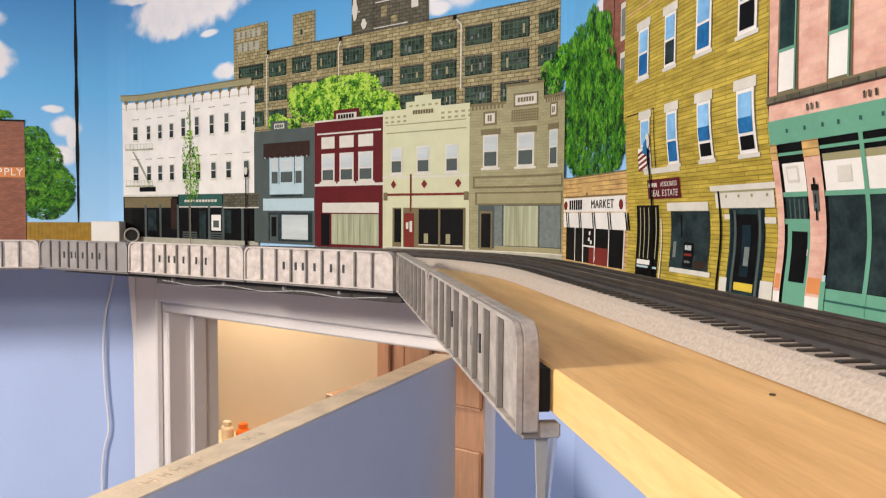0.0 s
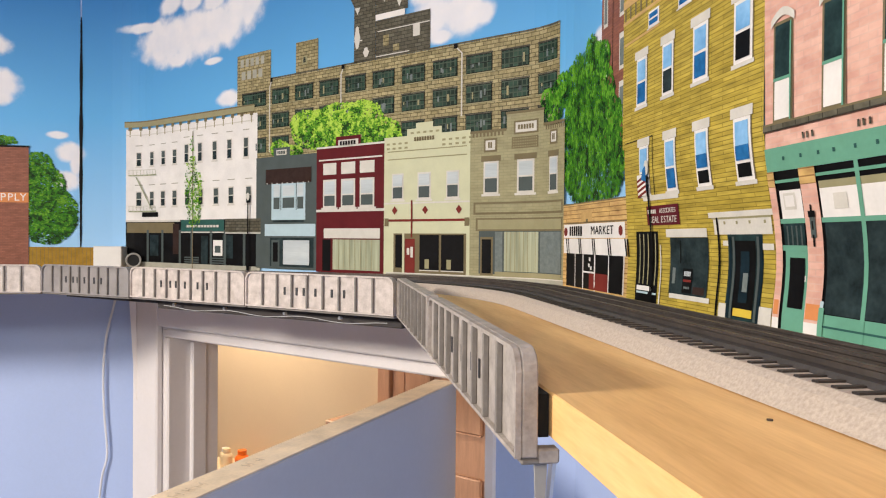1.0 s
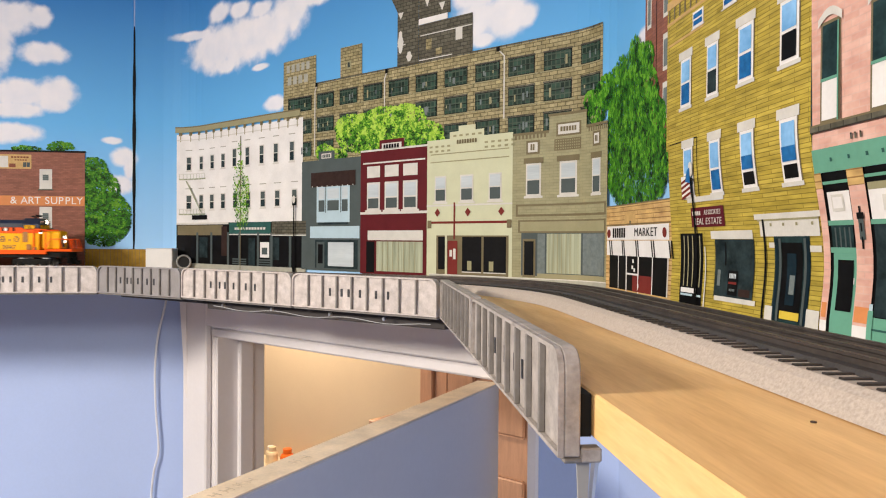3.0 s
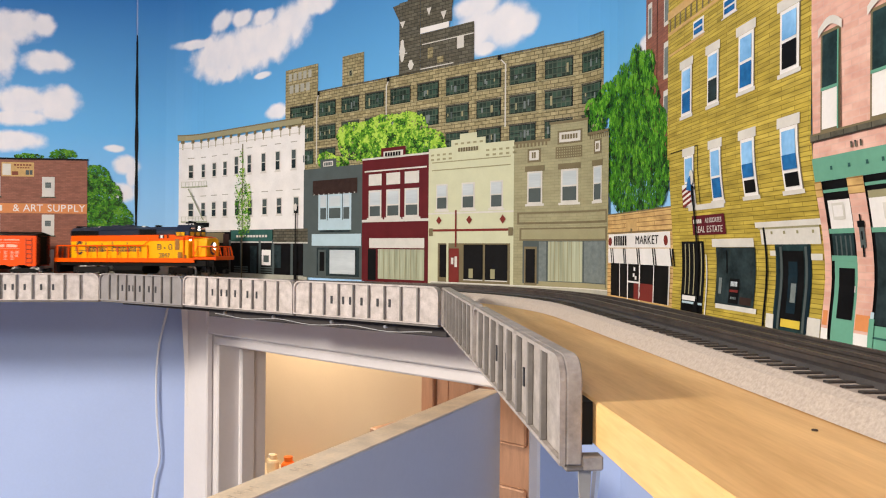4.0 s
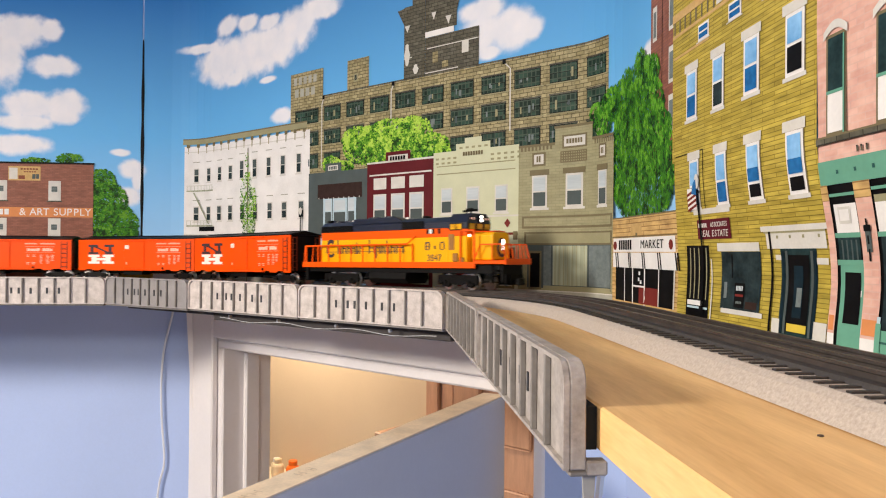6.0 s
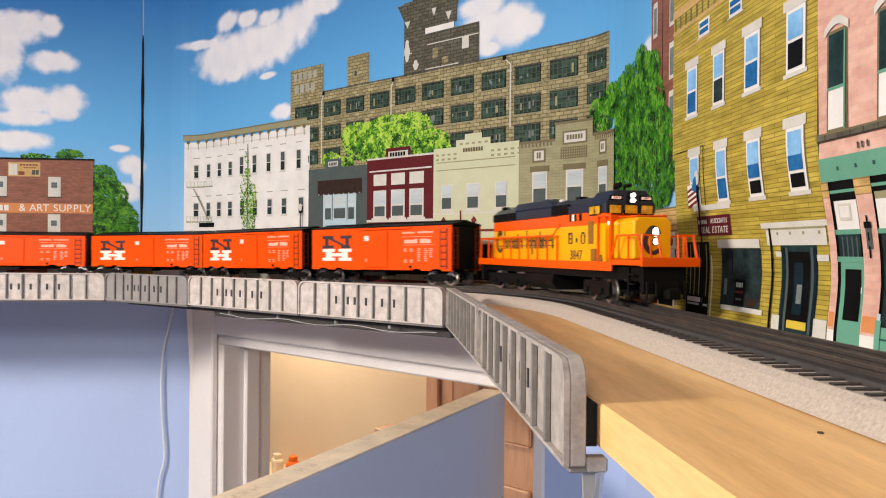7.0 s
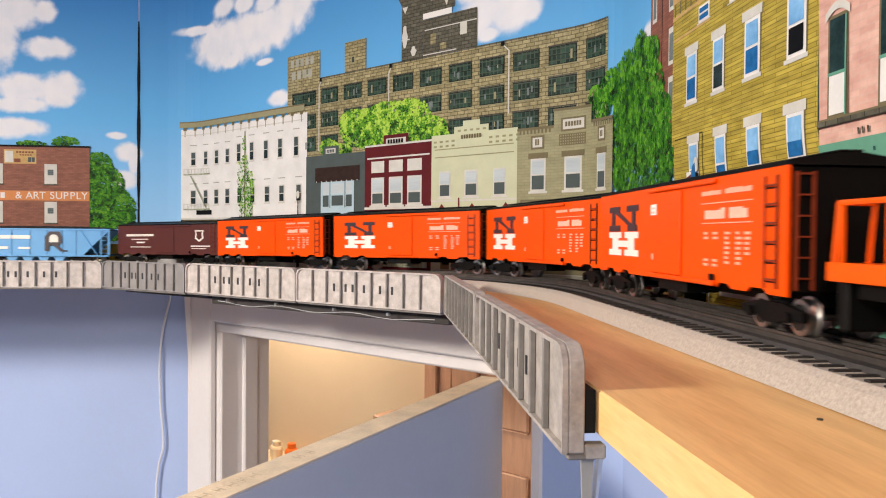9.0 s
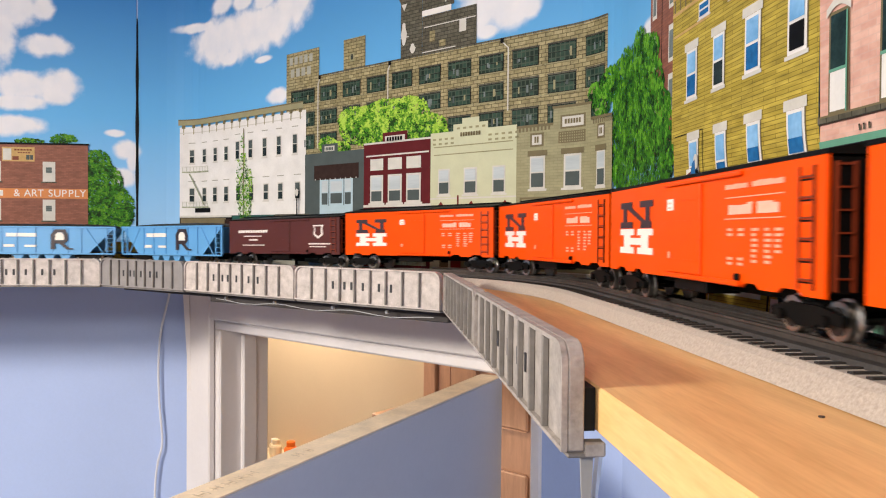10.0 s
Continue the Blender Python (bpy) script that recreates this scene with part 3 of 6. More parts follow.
I["pink"] = brick_ink("printed_pink_brick", (0.68, 0.41, 0.34), (0.59, 0.33, 0.265), (0.60, 0.38, 0.32), 0.014, 0.0046, broken=0.55, streak=0.6, grain=120)
I["sandplank"] = brick_ink("printed_sand_planks", (0.58, 0.38, 0.16), (0.50, 0.32, 0.12), (0.25, 0.14, 0.05), 0.09, 0.005)


def facade(name, label, pieces):
    """A printed building: pieces are (name, ink, u0, u1, z0, z1, layer); the first is its wall."""
    first, *rest = pieces
    bm = bmesh.new()
    grid(bm, *first[2:])
    wall = part(name, bm, I[first[1]], backdrop, label)
    for p in rest:
        prints(wall, *p)
    return wall


def prints(parent, name, tone, u0, u1, z0, z1, layer):
    bm = bmesh.new()
    grid(bm, u0, u1, z0, z1, layer)
    return part(name, bm, I[tone], parent)


def window(parent, u0, u1, z0, z1, frame_ink="trim", upper="blind", lower="glass", split=0.5, sill="trim", lintel=None, layer=4, edge=0.10):
    """A printed sash window: frame, two sashes, sill and lintel."""
    w, h = u1 - u0, z1 - z0
    e = edge * w
    inks = [frame_ink, upper, lower, sill or "trim", lintel or "trim"]
    bm = bmesh.new()
    grid(bm, u0, u1, z0, z1, layer, 0)
    zm = z0 + h * split
    grid(bm, u0 + e, u1 - e, zm + e * 0.4, z1 - e, layer + 1, 1)
    grid(bm, u0 + e, u1 - e, z0 + e, zm - e * 0.4, layer + 1, 2)
    if sill:
        grid(bm, u0 - 0.12 * w, u1 + 0.12 * w, z0 - 0.07 * h, z0, layer + 1, 3)
    if lintel:
        grid(bm, u0 - 0.15 * w, u1 + 0.15 * w, z1, z1 + 0.17 * h, layer + 1, 4)
    return part("printed_window", bm, [I[k] for k in inks], parent)


# stone factory
fac = facade("printed_factory", "grey-brown stone factory with rows of steel windows", [("wall", "stone", 0.383, 1.052, 0.15, 0.3435, 1), ("stair_tower", "stone", 0.383, 0.4755, 0.3435, 0.396, 1),
    ("stair_tower", "stone", 0.540, 0.5937, 0.3435, 0.3975, 1), ("tower", "stone_dark", 0.676, 0.722, 0.3435, 0.462, 2), ("tower", "stone_dark", 0.722, 0.829, 0.3435, 0.404, 1.5), ("ledge", "white", 0.722, 0.781, 0.404, 0.413, 3), ("upper_tower", "stone_dark", 0.722, 0.786, 0.413, 0.470, 1.5),
    ("parapet", "stone_dark", 0.4755, 1.052, 0.3435, 0.346, 2), ("chimney", "stone_dark", 0.694, 0.722, 0.440, 0.62, 2.4)])
bm = bmesh.new()
poly(bm, [(0.661, 0.459), (0.676, 0.433), (0.694, 0.433), (0.694, 0.462)], 2.2)
poly(bm, [(0.781, 0.416), (0.791, 0.452), (0.786, 0.470), (0.776, 0.416)], 2.2)
part("flared_eave", bm, I["stone_dark"], fac)
for pts in ([(0.6775, 0.431), (0.6835, 0.420), (0.6895, 0.431)], [(0.764, 0.431), (0.770, 0.418), (0.776, 0.431)], [(0.735, 0.442), (0.740, 0.430), (0.745, 0.442)]):
    bm = bmesh.new()
    poly(bm, pts[::-1], 3)
    part("tower_wedge", bm, I["trim"], fac)
for u, z0, z1 in ((0.683, 0.365, 0.402), (0.702, 0.350, 0.366)):
    bm = bmesh.new()
    poly(bm, [(u + 0.0055 * math.cos(2 * math.pi * k / 12) * (1 + 0.25 * math.cos(3 * k)), (z0 + z1) / 2 + (z1 - z0) / 2 * math.sin(2 * math.pi * k / 12)) for k in range(12)], 3)
    part("tower_patch", bm, I["trim"], fac)
for u0, u1, z in ((0.726, 0.829, 0.3855), (0.723, 0.790, 0.3470), (0.676, 0.694, 0.3775)):
    prints(fac, "tower_ledge", "trim", u0, u1, z, z + 0.0016, 3)
for u0, u1, z0, z1, tone in ((0.738, 0.749, 0.362, 0.379, "stone"), (0.797, 0.810, 0.368, 0.387, "trim"), (0.758, 0.770, 0.352, 0.362, "stone"), (0.557, 0.568, 0.358, 0.372, "olive"), (0.559, 0.5645, 0.361, 0.370, "glass")):
    prints(fac, "tower_window", tone, u0, u1, z0, z1, 2.7)
for k in range(12):
    c = 0.4428 + 0.0592 * k
    for z in (0.2985, 0.2568, 0.2151, 0.1734):
        u0, u1 = c - 0.0222, c + 0.0222
        if k == 0:
            u0, u1 = (0.398, 0.4645) if z > 0.29 else (0.434, 0.465)
        if u0 > 1.045:
            continue
        u1 = min(u1, 1.0478)
        win = window(fac, u0, u1, z, z + 0.0252, "black", "panes", "panes", 0.52, "olive", None, 3, 0.025)
        prints(win, "lintel_shade", "stone_dark", u0 - 0.001, u1 + 0.001, z + 0.0252, z + 0.0275, 3.2)
        rng = random.Random(k * 7 + int(z * 1000))
        for q in range(3):
            a, h = u0 + (u1 - u0) * rng.uniform(0.08, 0.82), rng.uniform(0.004, 0.010)
            prints(win, "bright_pane", rng.choice(("blind_dark", "grey", "blind_dark", "olive")), a, a + rng.uniform(0.002, 0.004), z + 0.003 + rng.uniform(0, 0.007), z + 0.004 + h + 0.004, 5.4)
# white building
wb = facade("printed_white_building", "white painted three-storey corner shop building", [("wall", "white", 0.0384, 0.4420, 0.098, 0.288, 5), ("wall_foot", "white", 0.40, 0.4500, 0.098, 0.19, 5.1), ("cornice", "olive", 0.035, 0.434, 0.292, 0.303, 6), ("frieze", "trim", 0.0384, 0.432, 0.2745, 0.2765, 6), ("ridge", "olive_dark", 0.035, 0.434, 0.302, 0.3045, 6.5),
    ("shopfront", "black", 0.0384, 0.4455, 0.0, 0.098, 5), ("sign", "teal", 0.2129, 0.3485, 0.075, 0.0975, 6), ("shingle_canopy", "stone_dark", 0.3525, 0.4533, 0.073, 0.0985, 7.4), ("canopy_edge", "trim", 0.3525, 0.4533, 0.0712, 0.0732, 7.5), ("sign", "olive_dark", 0.0411, 0.1902, 0.072, 0.093, 6), ("sign_edge", "trim", 0.0384, 0.21, 0.0945, 0.0985, 6), ("pavement", "paving", 0.0384, 0.452, 0.0, 0.012, 7),
    ("notice", "white", 0.3163, 0.3447, 0.029, 0.0587, 7), ("notice_mark", "grey", 0.322, 0.339, 0.035, 0.048, 7.3), ("door", "glass", 0.279, 0.300, 0.012, 0.066, 7), ("awning_edge", "trim", 0.2129, 0.3485, 0.0725, 0.0748, 6.5), ("stair_board", "maroon_shade", 0.186, 0.206, 0.030, 0.090, 7)])
for i, c in enumerate((0.0706, 0.1109, 0.1514, 0.1905, 0.2301, 0.2735, 0.3194, 0.3635, 0.4112)):
    h = 0.2400 if i < 4 else 0.2470
    window(wb, c - 0.0075, c + 0.0075, 0.2095, h, "trim", "grey", "glass", 0.5, "trim", None, 6, 0.13)
    prints(wb, "lintel", "paving", c - 0.0095, c + 0.0095, h + 0.0125, h + 0.0142, 6)
for i, c in enumerate((0.0708, 0.1112, 0.1507, 0.1908, 0.2331, 0.2765, 0.3239, 0.3687, 0.4191)):
    window(wb, c - 0.0085, c + 0.0085, 0.1255, 0.1585, "trim", "grey", "glass", 0.5, "trim", None, 6, 0.13)
    prints(wb, "lintel", "paving", c - 0.0105, c + 0.0105, 0.1705, 0.1722, 6)
# grey shop
gs = facade("printed_grey_shop", "dark grey two-storey shop with a blue bay window", [("wall", "grey", 0.4408, 0.5988, 0.010, 0.206, 7), ("parapet", "grey", 0.4868, 0.5288, 0.206, 0.221, 7), ("plaque", "trim", 0.4948, 0.5208, 0.208, 0.217, 8),
    ("awning", "maroon_shade", 0.4668, 0.5828, 0.158, 0.184, 8.6), ("bay", "paleblue", 0.4828, 0.5688, 0.095, 0.112, 9), ("sign_board", "paleblue", 0.4648, 0.5928, 0.067, 0.088, 8), ("shop_window", "glass", 0.4788, 0.5888, 0.014, 0.064, 8), ("shop_curtain", "blind", 0.5138, 0.5788, 0.018, 0.060, 9)])
for u0, u1 in ((0.4858, 0.5058), (0.5078, 0.5448), (0.5468, 0.5658)):
    window(gs, u0, u1, 0.112, 0.158, "paleblue", "blind", "grey", 0.5, None, None, 8)
for u in (0.4828, 0.5633):
    prints(gs, "bay_post", "paleblue", u, u + 0.0055, 0.112, 0.158, 9)
prints(gs, "bay_base", "glass", 0.4868, 0.5648, 0.091, 0.0948, 9)
for k in range(9):
    prints(gs, "awning_tooth", "trim", 0.4698 + 0.0132 * k, 0.4718 + 0.0132 * k, 0.1580, 0.1600, 8.9)
prints(gs, "shop_door", "grey", 0.4833, 0.5043, 0.014, 0.060, 9)
prints(gs, "door_glass", "black", 0.4873, 0.5003, 0.022, 0.056, 9.4)
# red shop
rs = facade("printed_red_shop", "dark red two-storey shop with white trim", [("wall", "red", 0.595, 0.746, 0.008, 0.213, 8), ("parapet", "red", 0.639, 0.694, 0.213, 0.229, 8), ("plaque", "trim", 0.645, 0.689, 0.213, 0.223, 9),
    ("trim_line", "trim", 0.595, 0.746, 0.2115, 0.2145, 9), ("trim_line", "trim", 0.601, 0.74, 0.191, 0.1935, 9), ("trim_line", "trim", 0.595, 0.746, 0.107, 0.111, 9), ("sign_board", "trim", 0.613, 0.736, 0.064, 0.080, 9),
    ("shop_window", "curtain", 0.634, 0.736, 0.013, 0.062, 9), ("door", "black", 0.61, 0.629, 0.010, 0.062, 9)])
for u0, u1 in ((0.611, 0.641), (0.652, 0.683), (0.693, 0.724)):
    prints(rs, "transom", "trim", u0, u1, 0.168, 0.187, 9)
    window(rs, u0, u1, 0.114, 0.160, "trim", "blind", "grey", 0.45, "trim", None, 9)
# cream shop
cs = facade("printed_cream_shop", "cream painted shop with a stepped parapet", [("wall", "cream", 0.7442, 0.9052, 0.006, 0.219, 9), ("parapet", "cream", 0.7892, 0.8542, 0.219, 0.229, 9), ("parapet", "cream", 0.8062, 0.8382, 0.229, 0.237, 9),
    ("moulding", "trim", 0.7442, 0.9052, 0.1165, 0.119, 10), ("moulding", "olive", 0.7512, 0.8992, 0.184, 0.1855, 10), ("moulding", "olive", 0.7512, 0.8992, 0.196, 0.1975, 10), ("band", "dkred", 0.7482, 0.9042, 0.090, 0.0935, 10), ("bracket", "olive_dark", 0.7462, 0.7542, 0.083, 0.095, 11),
    ("bracket", "olive_dark", 0.8962, 0.9042, 0.083, 0.095, 11), ("drain_pipe", "dkred", 0.7982, 0.8012, 0.066, 0.122, 11), ("doorway", "olive_dark", 0.7642, 0.8992, 0.010, 0.072, 10), ("door", "dkred", 0.7872, 0.8062, 0.012, 0.064, 11), ("side_pane", "black", 0.7682, 0.7822, 0.020, 0.070, 11),
    ("shop_window", "black", 0.8152, 0.8512, 0.018, 0.070, 11), ("shop_window", "black", 0.8552, 0.8952, 0.018, 0.070, 11), ("post", "cream", 0.7822, 0.7862, 0.008, 0.072, 12)])
for u0, u1 in ((0.7602, 0.7832), (0.8102, 0.8352), (0.8632, 0.8862)):
    window(cs, u0, u1, 0.123, 0.163, "trim", "blind", "grey", 0.5, "trim", None, 10)
for c in (0.7662, 0.8252, 0.8862):
    bm = bmesh.new()
    poly(bm, [(c - 0.0055, 0.107), (c, 0.1005), (c + 0.0055, 0.107), (c, 0.1135)], 11)
    part("diamond", bm, I["dkred"], cs)
for k in range(14):
    u = 0.7492 + 0.0118 * k
    if not 0.7912 < u < 0.8522:
        prints(cs, "dentil", "olive", u, u + 0.006, 0.207, 0.210, 10)
        prints(cs, "dentil", "olive", u, u + 0.006, 0.200, 0.203, 10)
    else:
        prints(cs, "dentil", "olive", u, u + 0.006, 0.221, 0.224, 10)
# olive shop
po = facade("printed_olive_shop", "olive brick shop with a raised centre parapet", [("wall", "olive_brick", 0.905, 1.0705, 0.004, 0.213, 10), ("parapet", "olive_brick", 0.9648, 1.0257, 0.213, 0.236, 10), ("cap", "olive_dark", 0.905, 0.9648, 0.2125, 0.2160, 11), ("cap", "olive_dark", 0.9635, 1.0270, 0.2345, 0.2380, 11),
    ("cap", "olive_dark", 1.0257, 1.0705, 0.2140, 0.2175, 11), ("plaque", "trim", 0.9792, 1.0137, 0.2088, 0.2222, 12), ("plaque_border", "olive_dark", 0.9762, 1.0167, 0.2063, 0.2247, 11), ("panel", "olive_dark", 0.9733, 1.0167, 0.1872, 0.2028, 11), ("plaque_border", "olive_dark", 0.928, 0.950, 0.1850, 0.2040, 11), ("plaque", "trim", 0.9312, 0.9468, 0.1878, 0.2012, 12),
    ("plaque_border", "olive_dark", 1.0385, 1.0540, 0.1880, 0.2070, 11), ("plaque", "trim", 1.0412, 1.0515, 0.1908, 0.2042, 12), ("sign_border", "olive_dark", 0.9115, 1.0680, 0.0985, 0.1155, 11), ("sign_field", "olive_brick", 0.9150, 1.0650, 0.1015, 0.1128, 12), ("lintel_border", "olive_dark", 0.9155, 1.0680, 0.0755, 0.0935, 11), ("lintel_field", "olive", 0.9190, 1.0650, 0.0778, 0.0912, 12),
    ("shop_window", "grey", 0.921, 1.066, 0.016, 0.0755, 11), ("curtain", "curtain", 0.9627, 1.0187, 0.0204, 0.0745, 12), ("curtain", "blind_dark", 1.0219, 1.0646, 0.0207, 0.0745, 12), ("curtain", "blind_dark", 0.9480, 0.9600, 0.018, 0.0745, 12), ("door_frame", "olive_dark", 0.9238, 0.9448, 0.0140, 0.0673, 12.5), ("door", "black", 0.9265, 0.9420, 0.0168, 0.0640, 13), ("pavement", "paving", 0.751, 1.072, 0.0, 0.0125, 13.2),
    ("stall_riser", "olive", 0.948, 1.066, 0.0125, 0.0195, 12.7), ("curb", "trim", 0.751, 1.072, 0.0115, 0.0128, 13.4)])
for u0, u1 in ((0.9279, 0.9525), (0.9819, 1.0101), (1.0376, 1.0549)):
    window(po, u0, u1, 0.1270, 0.1722, "trim", "blind", "grey", 0.5, "trim", "olive_dark", 11)
# small market
mk = facade("printed_market", "small sand-coloured market with a striped awning", [("wall", "sandplank", 1.0705, 1.2585, 0.0, 0.1085, 11), ("sign_board", "white", 1.0733, 1.2530, 0.0664, 0.0830, 12), ("awning", "white", 1.0737, 1.2565, 0.0475, 0.0655, 13), ("shop_window", "black", 1.0807, 1.2502, 0.0075, 0.0475, 12), ("counter", "dkred", 1.158, 1.212, 0.0075, 0.0265, 13), ("stall_riser", "sand", 1.0707, 1.2585, 0.0, 0.0075, 12.5),
    ("panel", "sand", 1.130, 1.165, 0.086, 0.099, 11.6), ("cornice", "olive_dark", 1.0705, 1.2585, 0.0835, 0.0845, 12), ("eave", "olive_dark", 1.0705, 1.2585, 0.1070, 0.1085, 12), ("vent", "olive_dark", 1.146, 1.152, 0.0850, 0.0885, 12.2),
    ("door_frame", "white", 1.1370, 1.1400, 0.004, 0.0475, 13), ("door_frame", "white", 1.1730, 1.1762, 0.004, 0.0475, 13), ("door_rail", "white", 1.1380, 1.1750, 0.0260, 0.0280, 13.2), ("mullion", "white", 1.1105, 1.1125, 0.0075, 0.0475, 13), ("mullion", "white", 1.2120, 1.2140, 0.0075, 0.0475, 13), ("mullion", "trim", 1.2490, 1.2520, 0.0075, 0.0475, 13)])
for k in range(5):
    u = 1.080 + 0.043 * k
    for d in (0, 0.0055):
        bm = bmesh.new()
        poly(bm, [(u + d, 0.0655), (u + d + 0.0028, 0.0655), (u + d + 0.0066, 0.0475), (u + d + 0.0038, 0.0475)], 14)
        part("stripe", bm, I["black"], mk)
for u, z in ((1.158, 0.040), (1.156, 0.033), (1.162, 0.030)):
    prints(mk, "door_notice", "white", u, u + 0.005, z, z + 0.004, 14)
# yellow brick building
yb = facade("printed_yellow_brick_building", "tall yellow brick building with white lintels and a real estate office", [("wall", "yellow", 1.2585, 1.4985, 0.0, 0.155, 12), ("upper_wall", "yellow", 1.2530, 1.4985, 0.155, 0.335, 12), ("string_course", "sand", 1.2560, 1.335, 0.2583, 0.2606, 13), ("cornice", "sand", 1.2530, 1.4985, 0.2800, 0.2830, 13),
    ("office_sign", "plum", 1.3045, 1.3655, 0.0780, 0.0960, 14), ("doorway", "black", 1.2786, 1.3229, 0.003, 0.0723, 13), ("shop_lintel", "trim", 1.3390, 1.4075, 0.0668, 0.0740, 14), ("shop_window", "glass", 1.3455, 1.4085, 0.0165, 0.0665, 14), ("shop_sill", "trim", 1.3480, 1.4142, 0.0131, 0.0172, 15),
    ("door_hood", "trim", 1.4190, 1.4957, 0.0687, 0.0820, 14), ("doorway", "teal_dark", 1.4365, 1.4825, 0.0035, 0.0695, 13), ("door", "black", 1.4470, 1.4735, 0.0070, 0.0640, 14), ("door_plate", "gold", 1.4491, 1.4738, 0.0074, 0.0133, 15), ("pilaster_base", "trim", 1.4280, 1.4384, 0.0010, 0.0155, 14), ("pilaster_base", "trim", 1.4810, 1.4970, 0.0010, 0.0172, 14),
    ("capital", "trim", 1.4300, 1.4375, 0.0600, 0.0640, 14), ("capital", "trim", 1.4825, 1.4960, 0.0575, 0.0620, 14),
    ("bench_back", "white", 1.2829, 1.3130, 0.0160, 0.0205, 15), ("bench_seat", "paleblue", 1.2829, 1.3230, 0.0130, 0.0150, 15), ("drain_pipe", "black", 1.4235, 1.4262, 0.0, 0.082, 15), ("curb", "trim", 1.3290, 1.4280, 0.0, 0.0016, 15)])
for u0, u1, lo in ((1.2869, 1.3099, "blueglass"), (1.3423, 1.3637, "glass"), (1.3985, 1.4227, "blueglass"), (1.4602, 1.4844, "black")):
    win = window(yb, u0, u1, 0.1925, 0.2382, "white", "skyglass", lo, 0.5, "trim", "trim", 13, 0.12)
    prints(win, "reveal", "olive_dark", u1, u1 + 0.0016, 0.1925, 0.2382, 13.2)
for u0, u1, lo in ((1.2941, 1.3146, "blueglass"), (1.3480, 1.3682, "blueglass"), (1.4025, 1.4240, "black"), (1.4605, 1.4830, "black")):
    win = window(yb, u0, u1, 0.1075, 0.1530, "white", "skyglass", lo, 0.45 if lo == "blueglass" else 0.30, "trim", "trim", 13, 0.12)
    prints(win, "reveal", "olive_dark", u1, u1 + 0.0016, 0.1075, 0.1530, 13.2)
    if lo == "black":
        prints(win, "mid_pane", "blueglass", u0 + 0.0025, u1 - 0.0025, 0.1225, 0.1330, 15)
for u0 in (1.3125, 1.3720, 1.4300):
    window(yb, u0, u0 + 0.0224, 0.2614, 0.2766, "white", "blueglass", "blueglass", 0.5, "trim", None, 13.3)
for u0, z0, u1, z1, tone in ((1.3510, 0.0260, 1.3560, 0.0400, "blind_dark"), (1.3690, 0.0190, 1.3850, 0.0400, "black"), (1.3870, 0.0190, 1.4050, 0.0250, "maroon_shade"), (1.3630, 0.0440, 1.3650, 0.0640, "black")):
    prints(yb, "shop_item", tone, u0, u1, z0, z1, 15)
bm = bmesh.new()
poly(bm, [(1.3265 + 0.0020 * math.sin(k / 4), 0.060 - 0.006 * k) for k in range(11)] + [(1.3285 + 0.0020 * math.sin(k / 4), 0.060 - 0.006 * k) for k in range(10, -1, -1)], 15)
part("white_pipe", bm, I["trim"], yb)
# pink and green corner building
pk = facade("printed_pink_building", "pink brick building with green shop pilasters", [("wall", "pink", 1.4985, 2.4, 0.125, 0.40, 12.5), ("cornice", "stone_dark", 1.4985, 2.4, 0.1372, 0.1412, 14), ("ledge", "olive_dark", 1.4985, 2.4, 0.1412, 0.1425, 14), ("green_beam", "green", 1.4985, 2.4, 0.1105, 0.1262, 14), ("shopfront", "black", 1.4985, 2.4, 0.0, 0.1105, 12.5)])
for k in range(6):
    u = 1.5095 + 0.0490 * k
    window(pk, u, u + 0.0208, 0.1418, 0.2085, "olive_dark", "teal_dark", "white", 0.43, None, None, 13, 0.11)
    prints(pk, "green_jamb", "green", u + 0.0186, u + 0.0200, 0.1425, 0.2060, 15.2)
    prints(pk, "meeting_rail", "green", u + 0.0015, u + 0.0195, 0.1695, 0.1715, 15.2)
    bm = bmesh.new()
    arch = [(u - 0.002 + 0.025 * q / 8, 0.2055 + 0.006 * math.sin(math.pi * q / 8)) for q in range(9)]
    poly(bm, arch + [(a, z + 0.0055) for a, z in arch[::-1]], 15)
    part("window_arch", bm, I["trim"], pk)
    for d in (0.030, 0.034, 0.039):
        prints(pk, "beam_vent", "stone_dark", u + d, u + d + 0.0018, 0.1285, 0.1325, 14)
    for d in (0.008, 0.026, 0.043):
        prints(pk, "beam_bolt", "teal", u + d, u + d + 0.0022, 0.1170, 0.1195, 15)
